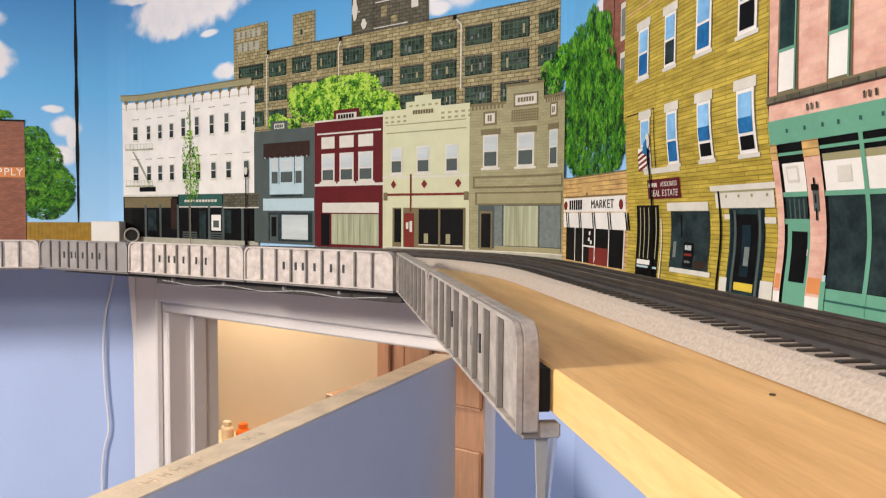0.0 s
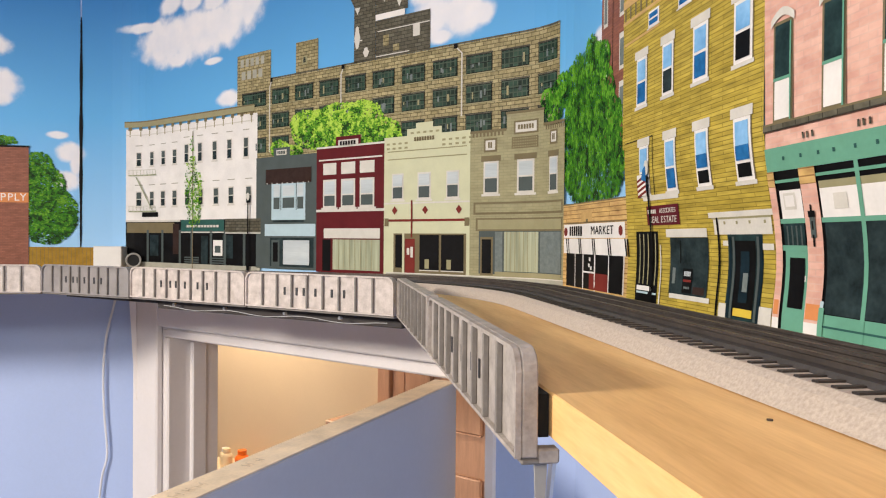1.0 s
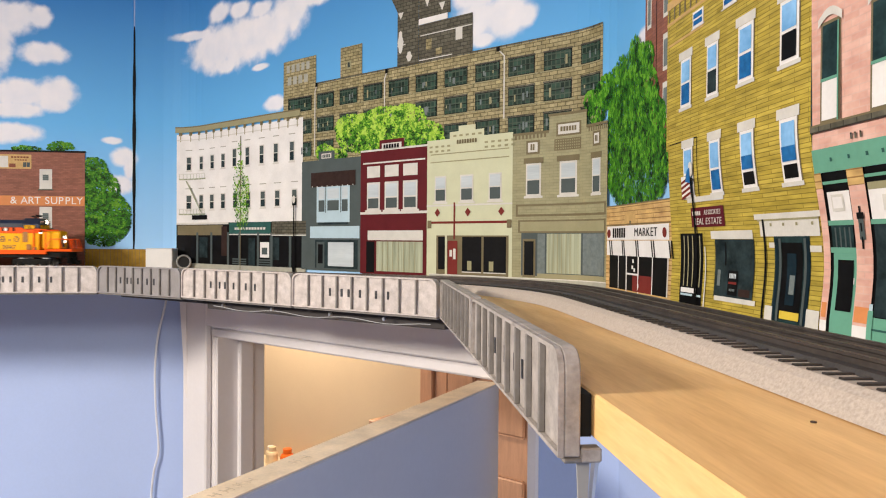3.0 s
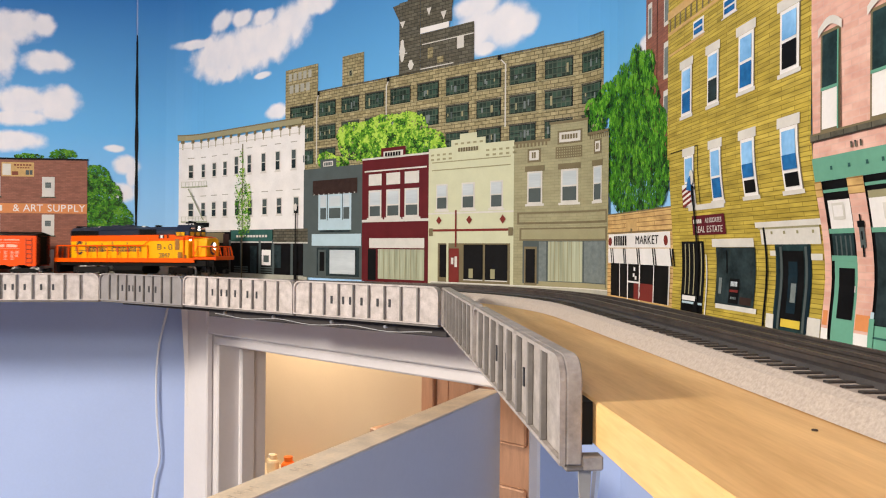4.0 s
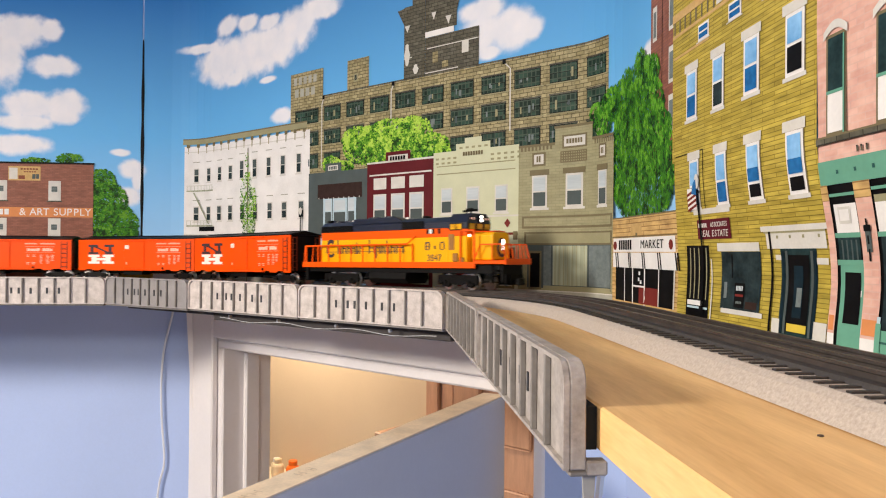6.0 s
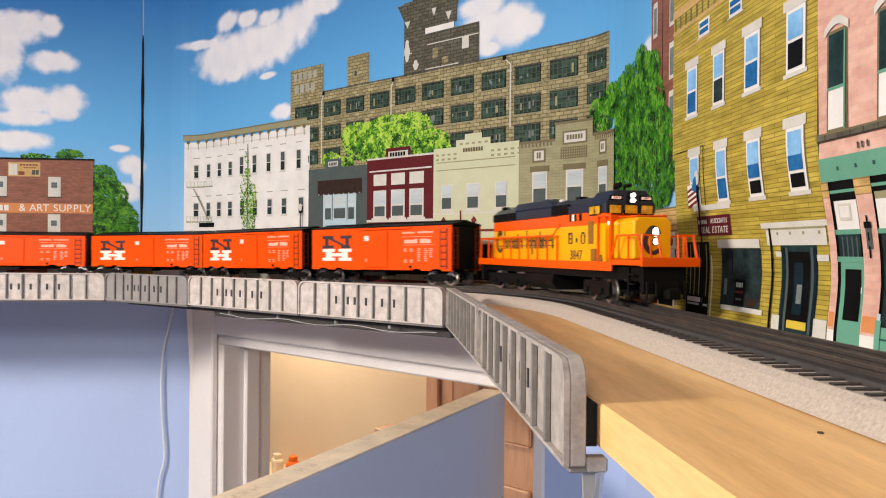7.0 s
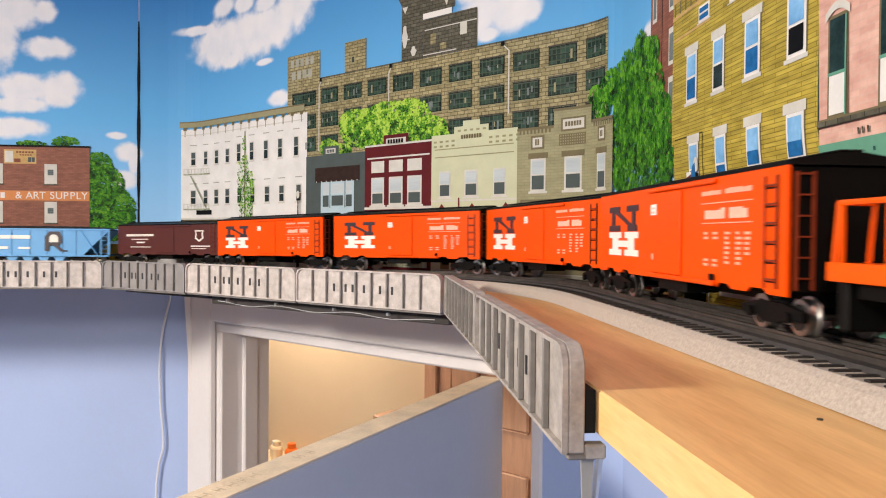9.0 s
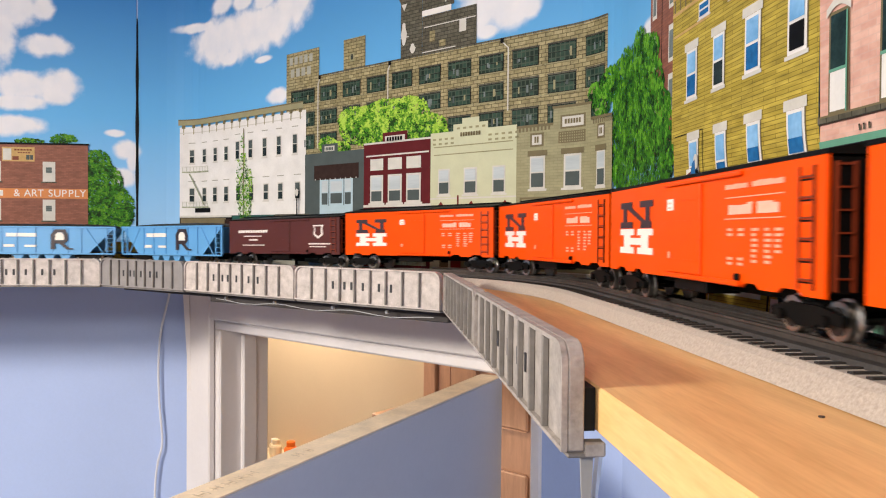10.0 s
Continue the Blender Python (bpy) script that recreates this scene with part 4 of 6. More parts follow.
for v in (1.4995, 1.6620, 1.8250):
    for u0, u1 in ((v - 0.0008, v + 0.0065), (v + 0.0330, v + 0.0485), (v + 0.112, v + 0.124)):
        prints(pk, "pilaster", "pink", u0, u1, 0.012, 0.1105, 15)
        prints(pk, "pilaster_patch", "orange", u0 + 0.001, u1 - 0.001, 0.014, 0.024, 15.5)
        prints(pk, "pilaster_head", "sandplank", u0, u1, 0.1000, 0.1105, 15.5)
        prints(pk, "pilaster_base", "white", u0, u1, 0.0, 0.012, 15)
    prints(pk, "green_door", "green", v + 0.0093, v + 0.0330, 0.001, 0.0574, 14)
    prints(pk, "door_pane", "black", v + 0.0143, v + 0.0302, 0.0196, 0.0529, 15)
    prints(pk, "door_knob", "white", v + 0.0290, v + 0.0310, 0.0375, 0.0415, 15)
    prints(pk, "green_rail", "green", v + 0.0070, v + 0.0330, 0.0574, 0.0610, 15)
    prints(pk, "transom_grille", "teal_dark", v + 0.0089, v + 0.0308, 0.0610, 0.0755, 14)
    for q in range(4):
        prints(pk, "grille_bar", "grey", v + 0.0125 + 0.0048 * q, v + 0.0140 + 0.0048 * q, 0.0610, 0.0740, 14.6)
    prints(pk, "green_rail", "green", v + 0.0070, v + 0.0330, 0.0755, 0.0787, 15)
    prints(pk, "transom", "white", v + 0.0093, v + 0.0319, 0.0787, 0.0975, 14)
    prints(pk, "transom_border", "trim", v + 0.0135, v + 0.0260, 0.0845, 0.0955, 15)
    prints(pk, "transom_panel", "white", v + 0.0150, v + 0.0245, 0.0865, 0.0938, 15.4)
    prints(pk, "green_rail", "green", v + 0.0070, v + 0.0330, 0.1025, 0.1045, 15)
    prints(pk, "bay_window", "glass", v + 0.0510, v + 0.110, 0.0190, 0.0762, 14)
    prints(pk, "green_rail", "green", v + 0.0490, v + 0.111, 0.0755, 0.0785, 15)
    prints(pk, "transom", "white", v + 0.0500, v + 0.110, 0.0785, 0.0965, 14)
    prints(pk, "transom_lattice", "olive", v + 0.0500, v + 0.110, 0.0965, 0.1010, 14)
    prints(pk, "transom_panel", "trim", v + 0.062, v + 0.074, 0.0835, 0.0930, 15)
    prints(pk, "green_rail", "green", v + 0.0490, v + 0.111, 0.1040, 0.1060, 15)
    prints(pk, "green_sill", "green", v + 0.0490, v + 0.111, 0.002, 0.0185, 14)
    prints(pk, "sill_rail", "teal", v + 0.0490, v + 0.111, 0.0105, 0.0118, 15)
    prints(pk, "green_post", "green", v + 0.0470, v + 0.0518, 0.0, 0.0225, 16)
    prints(pk, "post_ball", "paleblue", v + 0.0478, v + 0.0510, 0.0225, 0.0265, 16)
    prints(pk, "green_mullion", "green", v + 0.083, v + 0.0865, 0.004, 0.1105, 15)
    prints(pk, "wall_lantern", "grey", v + 0.0385, v + 0.0435, 0.0660, 0.0810, 17)
    prints(pk, "lantern_cap", "black", v + 0.0378, v + 0.0445, 0.0790, 0.0830, 17.5)
    prints(pk, "lantern_stem", "black", v + 0.0400, v + 0.0416, 0.0603, 0.0870, 17)
prints(backdrop, "printed_rear_building", "brownbrick", 1.183, 1.253, 0.15, 0.42, 4)
# brown supply building and fence
br = facade("printed_brown_building", "brown brick art supply building", [("wall", "brownbrick", -0.75, -0.155, 0.0, 0.248, 5), ("cornice", "black", -0.75, -0.153, 0.246, 0.250, 6), ("sign_band", "orange", -0.75, -0.155, 0.1325, 0.1531, 6), ("poster", "sand", -0.330, -0.2641, 0.2102, 0.2404, 6)])
for c in (-0.2348, -0.345, -0.45, -0.56):
    for z0, z1 in ((0.1678, 0.2101), (0.0853, 0.1298), (0.0038, 0.0554)):
        window(br, c - 0.0128, c + 0.0128, z0, z1, "trim", "trim", "trim", 0.5, "stone_dark", None, 6)
        zm = z0 + 0.44 * (z1 - z0)
        prints(br, "vent", "blind_dark", c - 0.006, c + 0.006, zm, zm + 0.012, 8)
        for q in range(3):
            prints(br, "vent_slat", "grey", c - 0.006, c + 0.006, zm + 0.002 + 0.0035 * q, zm + 0.0034 + 0.0035 * q, 8.4)
fe = prints(backdrop, "printed_fence", "fence", -0.155, 0.040, 0.0, 0.041, 2)


def foliage(name, label, lumps, tones, count, size, layer, seed, parent=backdrop, droop=0.8):
    """A printed tree: many small leaf clumps inside a few rounded lumps (u, z, half width, half height)."""
    rng = random.Random(seed)
    bm = bmesh.new()
    area = [a[2] * a[3] for a in lumps]
    for k in range(count):
        u, z, ru, rz = rng.choices(lumps, area)[0]
        a, q = rng.uniform(0, 2 * math.pi), rng.random() ** 0.5
        cu, cz = u + ru * q * math.cos(a), z + rz * q * math.sin(a)
        r = size * rng.uniform(0.5, 1.3)
        t = rng.uniform(0, math.pi)
        n = 7
        up = (cz - z) / rz
        clump = 0.9 * noise.noise(Vector((cu * 60, cz * 55, seed))) + 0.7 * noise.noise(Vector((cu * 140, cz * 120, seed)))
        shade = min(len(tones) - 1, max(0, int((0.55 + 0.18 * up + 0.65 * clump + rng.uniform(-0.3, 0.3)) * len(tones))))
        pts = []
        for i in range(n):
            b = t + 2 * math.pi * i / n
            rr = r * rng.uniform(0.55, 1.15)
            pts.append((cu + rr * math.cos(b) / max(1, droop), cz + rr * droop * math.sin(b)))
        poly(bm, pts, layer + 0.9 * k / count, shade)
    return tagged(part(name, bm, [I[t] for t in tones], parent, label), kind="stuff")


for k, c in (("leaf_dark", (0.018, 0.055, 0.010)), ("leaf_mid", (0.045, 0.185, 0.014)), ("leaf_light", (0.12, 0.30, 0.025)), ("leaf_lime", (0.30, 0.52, 0.05)), ("leaf_deep", (0.008, 0.026, 0.008)), ("leaf_blue", (0.016, 0.085, 0.014)), ("leaf_bright", (0.42, 0.62, 0.09)), ("leaf_fresh", (0.13, 0.36, 0.030))):
    I[k] = ink("printed_" + k, c, 0.25, 200, 700)
foliage("printed_lime_tree", "bright lime green tree crown behind the shops", [(0.600, 0.245, 0.068, 0.033), (0.645, 0.262, 0.052, 0.023), (0.565, 0.258, 0.036, 0.022), (0.700, 0.255, 0.040, 0.026), (0.735, 0.232, 0.040, 0.020), (0.655, 0.235, 0.080, 0.030), (0.500, 0.220, 0.024, 0.014), (0.530, 0.212, 0.030, 0.012), (0.755, 0.222, 0.022, 0.012), (0.694, 0.274, 0.020, 0.010)],
        ["leaf_dark", "leaf_mid", "leaf_light", "leaf_lime", "leaf_bright"], 7500, 0.0024, 4.9, 11)
foliage("printed_tall_tree", "tall dark green tree beside the olive shop", [(1.160, 0.145, 0.092, 0.050), (1.158, 0.190, 0.082, 0.050), (1.150, 0.225, 0.075, 0.042), (1.152, 0.262, 0.050, 0.028), (1.150, 0.285, 0.017, 0.016), (1.085, 0.250, 0.028, 0.030), (1.105, 0.272, 0.020, 0.018), (1.062, 0.255, 0.024, 0.022), (1.045, 0.238, 0.018, 0.026), (1.185, 0.265, 0.026, 0.020), (1.085, 0.18, 0.024, 0.060), (1.230, 0.165, 0.022, 0.048), (1.03, 0.245, 0.012, 0.016)],
        ["leaf_deep", "leaf_blue", "leaf_mid", "leaf_mid", "leaf_fresh"], 12000, 0.0022, 5.0, 12, droop=1.25)
foliage("printed_round_tree", "round green tree behind the brick building", [(-0.138, 0.208, 0.030, 0.030), (-0.125, 0.165, 0.042, 0.045), (-0.105, 0.115, 0.045, 0.048), (-0.115, 0.080, 0.042, 0.034), (-0.082, 0.098, 0.022, 0.030), (-0.145, 0.13, 0.015, 0.08), (-0.205, 0.256, 0.028, 0.014), (-0.275, 0.252, 0.030, 0.008)],
        ["leaf_deep", "leaf_dark", "leaf_blue", "leaf_mid", "leaf_mid", "leaf_light"], 6500, 0.0026, 3.0, 13)
foliage("printed_sapling", "slender street sapling with sparse light leaves", [(0.257, 0.112, 0.022, 0.030), (0.257, 0.150, 0.024, 0.035), (0.252, 0.190, 0.014, 0.035), (0.2485, 0.235, 0.005, 0.035), (0.272, 0.150, 0.010, 0.040), (0.234, 0.165, 0.007, 0.045)], ["leaf_dark", "leaf_mid", "leaf_light", "leaf_lime"], 650, 0.0021, 8.5, 14)
prints(backdrop, "printed_sapling_trunk", "olive_dark", 0.2505, 0.2530, 0.0, 0.27, 8.2)


def street_lamp(u, top, label):
    post = prints(backdrop, "printed_street_lamp", "black", u - 0.0016, u + 0.0016, 0.0, top - 0.016, 17)
    post["label"] = label
    prints(post, "lamp_foot", "black", u - 0.004, u + 0.004, 0.0, 0.016, 17.2)
    bm = bmesh.new()
    poly(bm, [(u + 0.0045 * math.cos(2 * math.pi * k / 12), top - 0.008 + 0.007 * math.sin(2 * math.pi * k / 12)) for k in range(12)], 17.4)
    part("lamp_globe", bm, I["trim"], post)
    prints(post, "lamp_collar", "black", u - 0.004, u + 0.004, top - 0.019, top - 0.016, 17.4)


street_lamp(0.4225, 0.146, "black street lamp with a round globe")
street_lamp(1.3125, 0.140, "black street lamp with a flag on it")
flag = prints(backdrop, "printed_flag", "white", 1.292, 1.310, 0.106, 0.126, 17.6)
flag["label"] = "red, white and blue striped flag"
for k in range(4):
    bm = bmesh.new()
    z = 0.107 + 0.0048 * k
    poly(bm, [(1.2915, z - 0.003), (1.3105, z + 0.002), (1.3105, z + 0.0045), (1.2915, z - 0.0005)], 17.9)
    part("stripe", bm, I["dkred"], flag)
bm = bmesh.new()
poly(bm, [(1.301, 0.121), (1.3115, 0.119), (1.3115, 0.134), (1.306, 0.131)], 18.2)
part("canton", bm, I["blueglass"], flag)


def mural_words(text, u, z, size, tone, parent, layer, stretch=1.0):
    """Printed lettering, letter by letter along the curved sheet, centred on u."""
    wide = {"I": 0.30, " ": 0.32, "M": 0.82, "&": 0.70, "L": 0.50, "E": 0.54, "T": 0.56}
    step = [wide.get(c, 0.63) * size * stretch for c in text]
    at = u - sum(step) / 2
    for c, w in zip(text, step):
        if c != " ":
            _, _, a = mural_at(at + w / 2)
            m = Matrix.Translation(on_mural(at + w / 2, z, layer)) @ Matrix.Rotation(a, 4, "Z") @ pose(0, 0, 0, 90)
            words("sign_letter", c, size, m, I[tone], parent, stretch)
        at += w


def name_bars(parent, tone, u0, u1, z0, z1, layer, n, gap=0.25):
    w = (u1 - u0) / n
    for k in range(n):
        prints(parent, "sign_mark", tone, u0 + k * w, u0 + (k + 1 - gap) * w, z0, z1, layer)


# drain pipes, posts and other printed details
for u, z0, z1 in ((0.4735, 0.215, 0.330), (0.6475, 0.27, 0.330), (0.8865, 0.24, 0.330)):
    prints(fac, "drain_pipe", "trim", u, u + 0.0022, z0, z1, 4.6)
    bm = bmesh.new()
    poly(bm, [(u, z1), (u + 0.0022, z1), (u + 0.0062, z1 + 0.008), (u + 0.004, z1 + 0.009)] if u < 0.8 else [(u, z1), (u + 0.0022, z1), (u - 0.009, z1 + 0.011), (u - 0.011, z1 + 0.010)], 4.6)
    part("pipe_bend", bm, I["trim"], fac)
    h = u + 0.002 if u < 0.8 else u - 0.013
    prints(fac, "pipe_head", "black", h, h + 0.006, z1 + 0.008, z1 + 0.015, 4.7)
for k in range(13):
    c = 0.4724 + 0.0592 * k
    if c < 1.045:
        prints(fac, "pier", "stone", c - 0.0047, c + 0.0047, 0.16, 0.340, 2.6)
name_bars(fac, "paving", 0.393, 0.463, 0.374, 0.388, 2.5, 5, 0.35)
name_bars(fac, "paving", 0.396, 0.458, 0.351, 0.366, 2.5, 4, 0.3)
for k in range(15):
    u = 0.047 + 0.0270 * k
    prints(wb, "bracket", "olive", u, u + 0.0025, 0.2720, 0.292, 6.5)
    prints(wb, "bracket_head", "olive_dark", u - 0.003, u + 0.0055, 0.2850, 0.292, 6.7)
for u in (0.094, 0.146, 0.206, 0.245, 0.306, 0.348, 0.404):
    prints(wb, "shop_post", "grey", u, u + 0.007, 0.008, 0.078, 6.6)
for u in (0.105, 0.345):
    prints(wb, "shop_pane", "glass", u, u + 0.03, 0.025, 0.068, 6.4)
for u0, u1 in ((0.225, 0.272), (0.306, 0.352)):
    for z in (0.0140, 0.0185, 0.0230):
        prints(wb, "bench_slat", "grey", u0, u1, z, z + 0.0026, 7.5)
prints(wb, "wall_sign", "black", 0.080, 0.134, 0.1050, 0.1145, 7)
for z in (0.19, 0.115):
    prints(wb, "fire_escape_rail", "trim", 0.045, 0.125, z + 0.012, z + 0.0135, 9)
    prints(wb, "fire_escape_deck", "curtain", 0.045, 0.128, z, z + 0.003, 9)
    for k in range(9):
        prints(wb, "fire_escape_bar", "curtain", 0.046 + 0.0098 * k, 0.0470 + 0.0098 * k, z, z + 0.0125, 9)
bm = bmesh.new()
poly(bm, [(0.062, 0.188), (0.066, 0.188), (0.115, 0.120), (0.111, 0.120)], 9)
part("fire_escape_stair", bm, I["curtain"], wb)
name_bars(wb, "trim", 0.232, 0.335, 0.0830, 0.0875, 7, 11)
name_bars(gs, "grey", 0.4978, 0.5188, 0.2095, 0.215, 9, 5)
name_bars(rs, "black", 0.649, 0.685, 0.2145, 0.221, 10, 6)
name_bars(cs, "olive_dark", 0.8032, 0.8422, 0.210, 0.216, 11, 8)
name_bars(po, "olive_dark", 0.983, 1.010, 0.2125, 0.2190, 13, 6)
name_bars(po, "olive_dark", 0.9355, 0.9430, 0.1905, 0.1990, 13, 2)
name_bars(po, "olive_dark", 1.0435, 1.0495, 0.1935, 0.2015, 13, 2)
for k in range(9):
    prints(po, "corbel", "olive_dark", 0.909 + 0.0060 * k, 0.912 + 0.0060 * k, 0.2070, 0.2125, 11)
    prints(po, "corbel", "olive_dark", 1.030 + 0.0045 * k, 1.0325 + 0.0045 * k, 0.2080, 0.2140, 11)
for k in range(11):
    for j in range(4):
        prints(po, "panel_stud", "olive", 0.9755 + 0.0037 * k, 0.9773 + 0.0037 * k, 0.1886 + 0.0036 * j, 0.1904 + 0.0036 * j, 12)
for k in range(8):
    prints(po, "curtain_fold", "olive", 0.966 + 0.0067 * k, 0.9672 + 0.0067 * k, 0.0204, 0.0745, 12.6)
for k in range(7):
    prints(rs, "curtain_fold", "olive", 0.647 + 0.012 * k, 0.6482 + 0.012 * k, 0.013, 0.062, 10)
for u0, u1 in ((0.8152, 0.8512), (0.8552, 0.8952)):
    prints(cs, "window_frame", "trim", u0, u1, 0.0165, 0.018, 12)
    prints(cs, "shop_item", "olive", u0 + 0.01, u0 + 0.018, 0.020, 0.034, 11.6)
prints(cs, "door_notice", "trim", 0.7912, 0.7962, 0.040, 0.050, 12)
prints(cs, "door_notice", "trim", 0.7982, 0.8032, 0.036, 0.052, 12)
name_bars(mk, "black", 1.090, 1.136, 0.0690, 0.0805, 13, 6, 0.3)
mural_words("MARKET", 1.1935, 0.0745, 0.0135, "black", mk, 13.3, 1.25)
for u in (1.0790, 1.2430):
    bm = bmesh.new()
    poly(bm, [(u + 0.005 * math.cos(2 * math.pi * k / 12), 0.074 + 0.0055 * math.sin(2 * math.pi * k / 12)) for k in range(12)], 13)
    part("round_badge", bm, I["dkred"], mk)
mural_words("ASSOCIATES", 1.3460, 0.0908, 0.0062, "trim", yb, 15, 0.85)
name_bars(yb, "trim", 1.3075, 1.3245, 0.0888, 0.0925, 15, 5)
mural_words("REAL ESTATE", 1.3355, 0.0828, 0.0085, "trim", yb, 15, 1.0)
prints(yb, "name_plate", "trim", 1.350, 1.393, 0.284, 0.304, 14)
name_bars(yb, "black", 1.353, 1.390, 0.287, 0.300, 14.5, 6)
for k in range(20):
    prints(yb, "cornice_bracket", "olive_dark", 1.257 + 0.0122 * k, 1.260 + 0.0122 * k, 0.2835, 0.2960, 13)
prints(yb, "crown_moulding", "sand", 1.2530, 1.4985, 0.296, 0.304, 13.2)
prints(yb, "cable", "black", 1.3232, 1.3242, 0.100, 0.160, 13.5)
prints(yb, "cable", "black", 1.2620, 1.3242, 0.1600, 0.1608, 13.5)
prints(yb, "balcony_sill", "trim", 1.2991, 1.3680, 0.1010, 0.1060, 14)
for u in (1.286, 1.294, 1.303, 1.317):
    prints(yb, "window_bar", "olive", u, u + 0.0018, 0.022, 0.070, 14)
for u in (1.286, 1.293, 1.300, 1.307):
    prints(yb, "bench_leg", "black", u, u + 0.0022, 0.0, 0.013, 15.2)
name_bars(yb, "blind", 1.3715, 1.3825, 0.0335, 0.0375, 15.6, 5)
name_bars(yb, "blind_dark", 1.3725, 1.3820, 0.0225, 0.0245, 15.6, 4)
prints(yb, "sign_band", "dkred", 1.3705, 1.3835, 0.0285, 0.0305, 15.6)
prints(yb, "door_pane", "blueglass_dark", 1.4545, 1.4660, 0.018, 0.056, 15)
prints(yb, "door_pane_glint", "blind_dark", 1.4585, 1.4650, 0.026, 0.040, 15.4)
for u in (1.4390, 1.4435, 1.4755, 1.4790):
    prints(yb, "pilaster", "blueglass_dark" if u in (1.4390, 1.4790) else "grey", u, u + 0.0030, 0.005, 0.067, 14.5)
prints(yb, "hood_ledge", "trim", 1.4129, 1.4985, 0.0820, 0.0862, 14.6)
prints(yb, "hood_shade", "olive", 1.4170, 1.4957, 0.0805, 0.0820, 14.8)
for u in (1.434, 1.451, 1.468, 1.487):
    prints(yb, "hood_boss", "olive", u, u + 0.0026, 0.0765, 0.0788, 14.8)
mural_words("& ART SUPPLY", -0.2330, 0.1428, 0.0215, "white", br, 7, 1.02)
name_bars(br, "white", -0.372, -0.325, 0.1370, 0.1490, 7, 4)
name_bars(br, "brown", -0.305, -0.268, 0.2330, 0.2365, 7, 6)
name_bars(br, "brown", -0.298, -0.272, 0.2275, 0.2300, 7, 5)
for u0, u1, z0, z1, tone in ((-0.328, -0.311, 0.213, 0.237, "trim"), (-0.309, -0.296, 0.213, 0.221, "brown"), (-0.281, -0.274, 0.214, 0.224, "grey"), (-0.273, -0.267, 0.214, 0.224, "grey")):
    prints(br, "poster_picture", tone, u0, u1, z0, z1, 7)
for k in range(26):
    u = -0.155 + 0.0075 * k
    prints(fe, "fence_gap", "olive_dark", u, u + 0.0007, 0.0, 0.041, 3)
for u, w in ((1.191, 0.010), (1.236, 0.0125)):
    for z in (0.195, 0.245, 0.300):
        prints(backdrop, "printed_rear_window", "trim", u - 0.002, u + w, z - 0.004, z + 0.034, 4.4)
        prints(backdrop, "printed_rear_pane", "blind_dark", u, u + w - 0.002, z, z + 0.028, 4.7)
prints(backdrop, "printed_rear_pipe", "black", 1.2150, 1.2165, 0.20, 0.42, 4.5)
# dark curled gap at the sheets' joint
bm = bmesh.new()
n = 30
e = [(0.04 + 0.48 * k / n, 0.0022 * math.sin(math.pi * k / n) ** 0.6 * (1 + 0.3 * math.sin(k * 0.9))) for k in range(n + 1)]
poly(bm, [(SEAM + w, z) for z, w in e] + [(SEAM - 0.002 - w, z) for z, w in e[::-1]], 1.2)
part("joint_gap", bm, I["black"], backdrop, "dark open joint between two backdrop sheets")

# ---- small things ----
CORD = mat("white_vinyl_cord", (0.70, 0.72, 0.80), rough=0.4, vary=0.05)
STEEL = mat("zinc_steel", (0.6, 0.6, 0.6), rough=0.3, metal=1.0, vary=0.1)
WHITE_BOX = mat("white_card_box", (0.80, 0.78, 0.76), rough=0.6, vary=0.04)
DARK_RUBBER = mat("black_rubber", (0.012, 0.012, 0.013), rough=0.6, vary=0.3)
GREY_PLASTIC = mat("grey_plastic", (0.35, 0.34, 0.33), rough=0.45, vary=0.1)


def glide(points, n=8):
    """A smooth line through points."""
    p = [Vector(q) for q in points]
    p = [2 * p[0] - p[1]] + p + [2 * p[-1] - p[-2]]
    out = []
    for i in range(1, len(p) - 2):
        for k in range(n):
            t = k / n
            out.append(0.5 * (2 * p[i] + (p[i + 1] - p[i - 1]) * t + (2 * p[i - 1] - 5 * p[i] + 4 * p[i + 1] - p[i + 2]) * t * t + (3 * p[i] - p[i - 1] - 3 * p[i + 1] + p[i + 2]) * t ** 3))
    return out + [p[-2]]


bm = bmesh.new()
tube(bm, glide([(-0.440, 1.610, 2.158), (-0.447, 1.619, 2.109), (-0.465, 1.621, 2.029), (-0.471, 1.622, 1.956), (-0.469, 1.622, 1.871), (-0.463, 1.622, 1.785), (-0.473, 1.622, 1.736), (-0.478, 1.622, 1.672), (-0.475, 1.622, 1.55), (-0.468, 1.622, 1.2), (-0.472, 1.622, 0.4)]), 0.0024, 8)
tagged(part("power_cord", bm, CORD), "white power cord hanging down the blue wall", "cord")
bm = bmesh.new()
prism(bm, [(-0.417, 2.157), (-0.402, 2.157), (-0.3965, 1.90), (-0.401, 1.90)][::-1], 1.600, 1.604)
tagged(part("corner_lath", bm, WHITE), "thin white tapered lath in the wall corner", "trim strip", kind="structure")
crate = tagged(empty("white_box", pose(-0.4265, 1.575, SHELF - SAG)), "small white cardboard box standing behind the track", "box")
bm = bmesh.new()
box(bm, -0.0505, 0.0035, 0, 0.045, 0.0002, 0.0572, bevel=0.001)
part("carton", bm, WHITE_BOX, crate)
bm = bmesh.new()
box(bm, -0.0505, 0.0036, -0.0006, 0.0225, 0.0573, 0.0580)
part("lid_flap", bm, WHITE_BOX, crate)
wheel = tagged(empty("round_vent_cap", pose(-0.402, 1.585, SHELF + 0.0155, 0, 0, 20)), "small round black plastic cap with a grey rim", "round cap")
bm = bmesh.new()
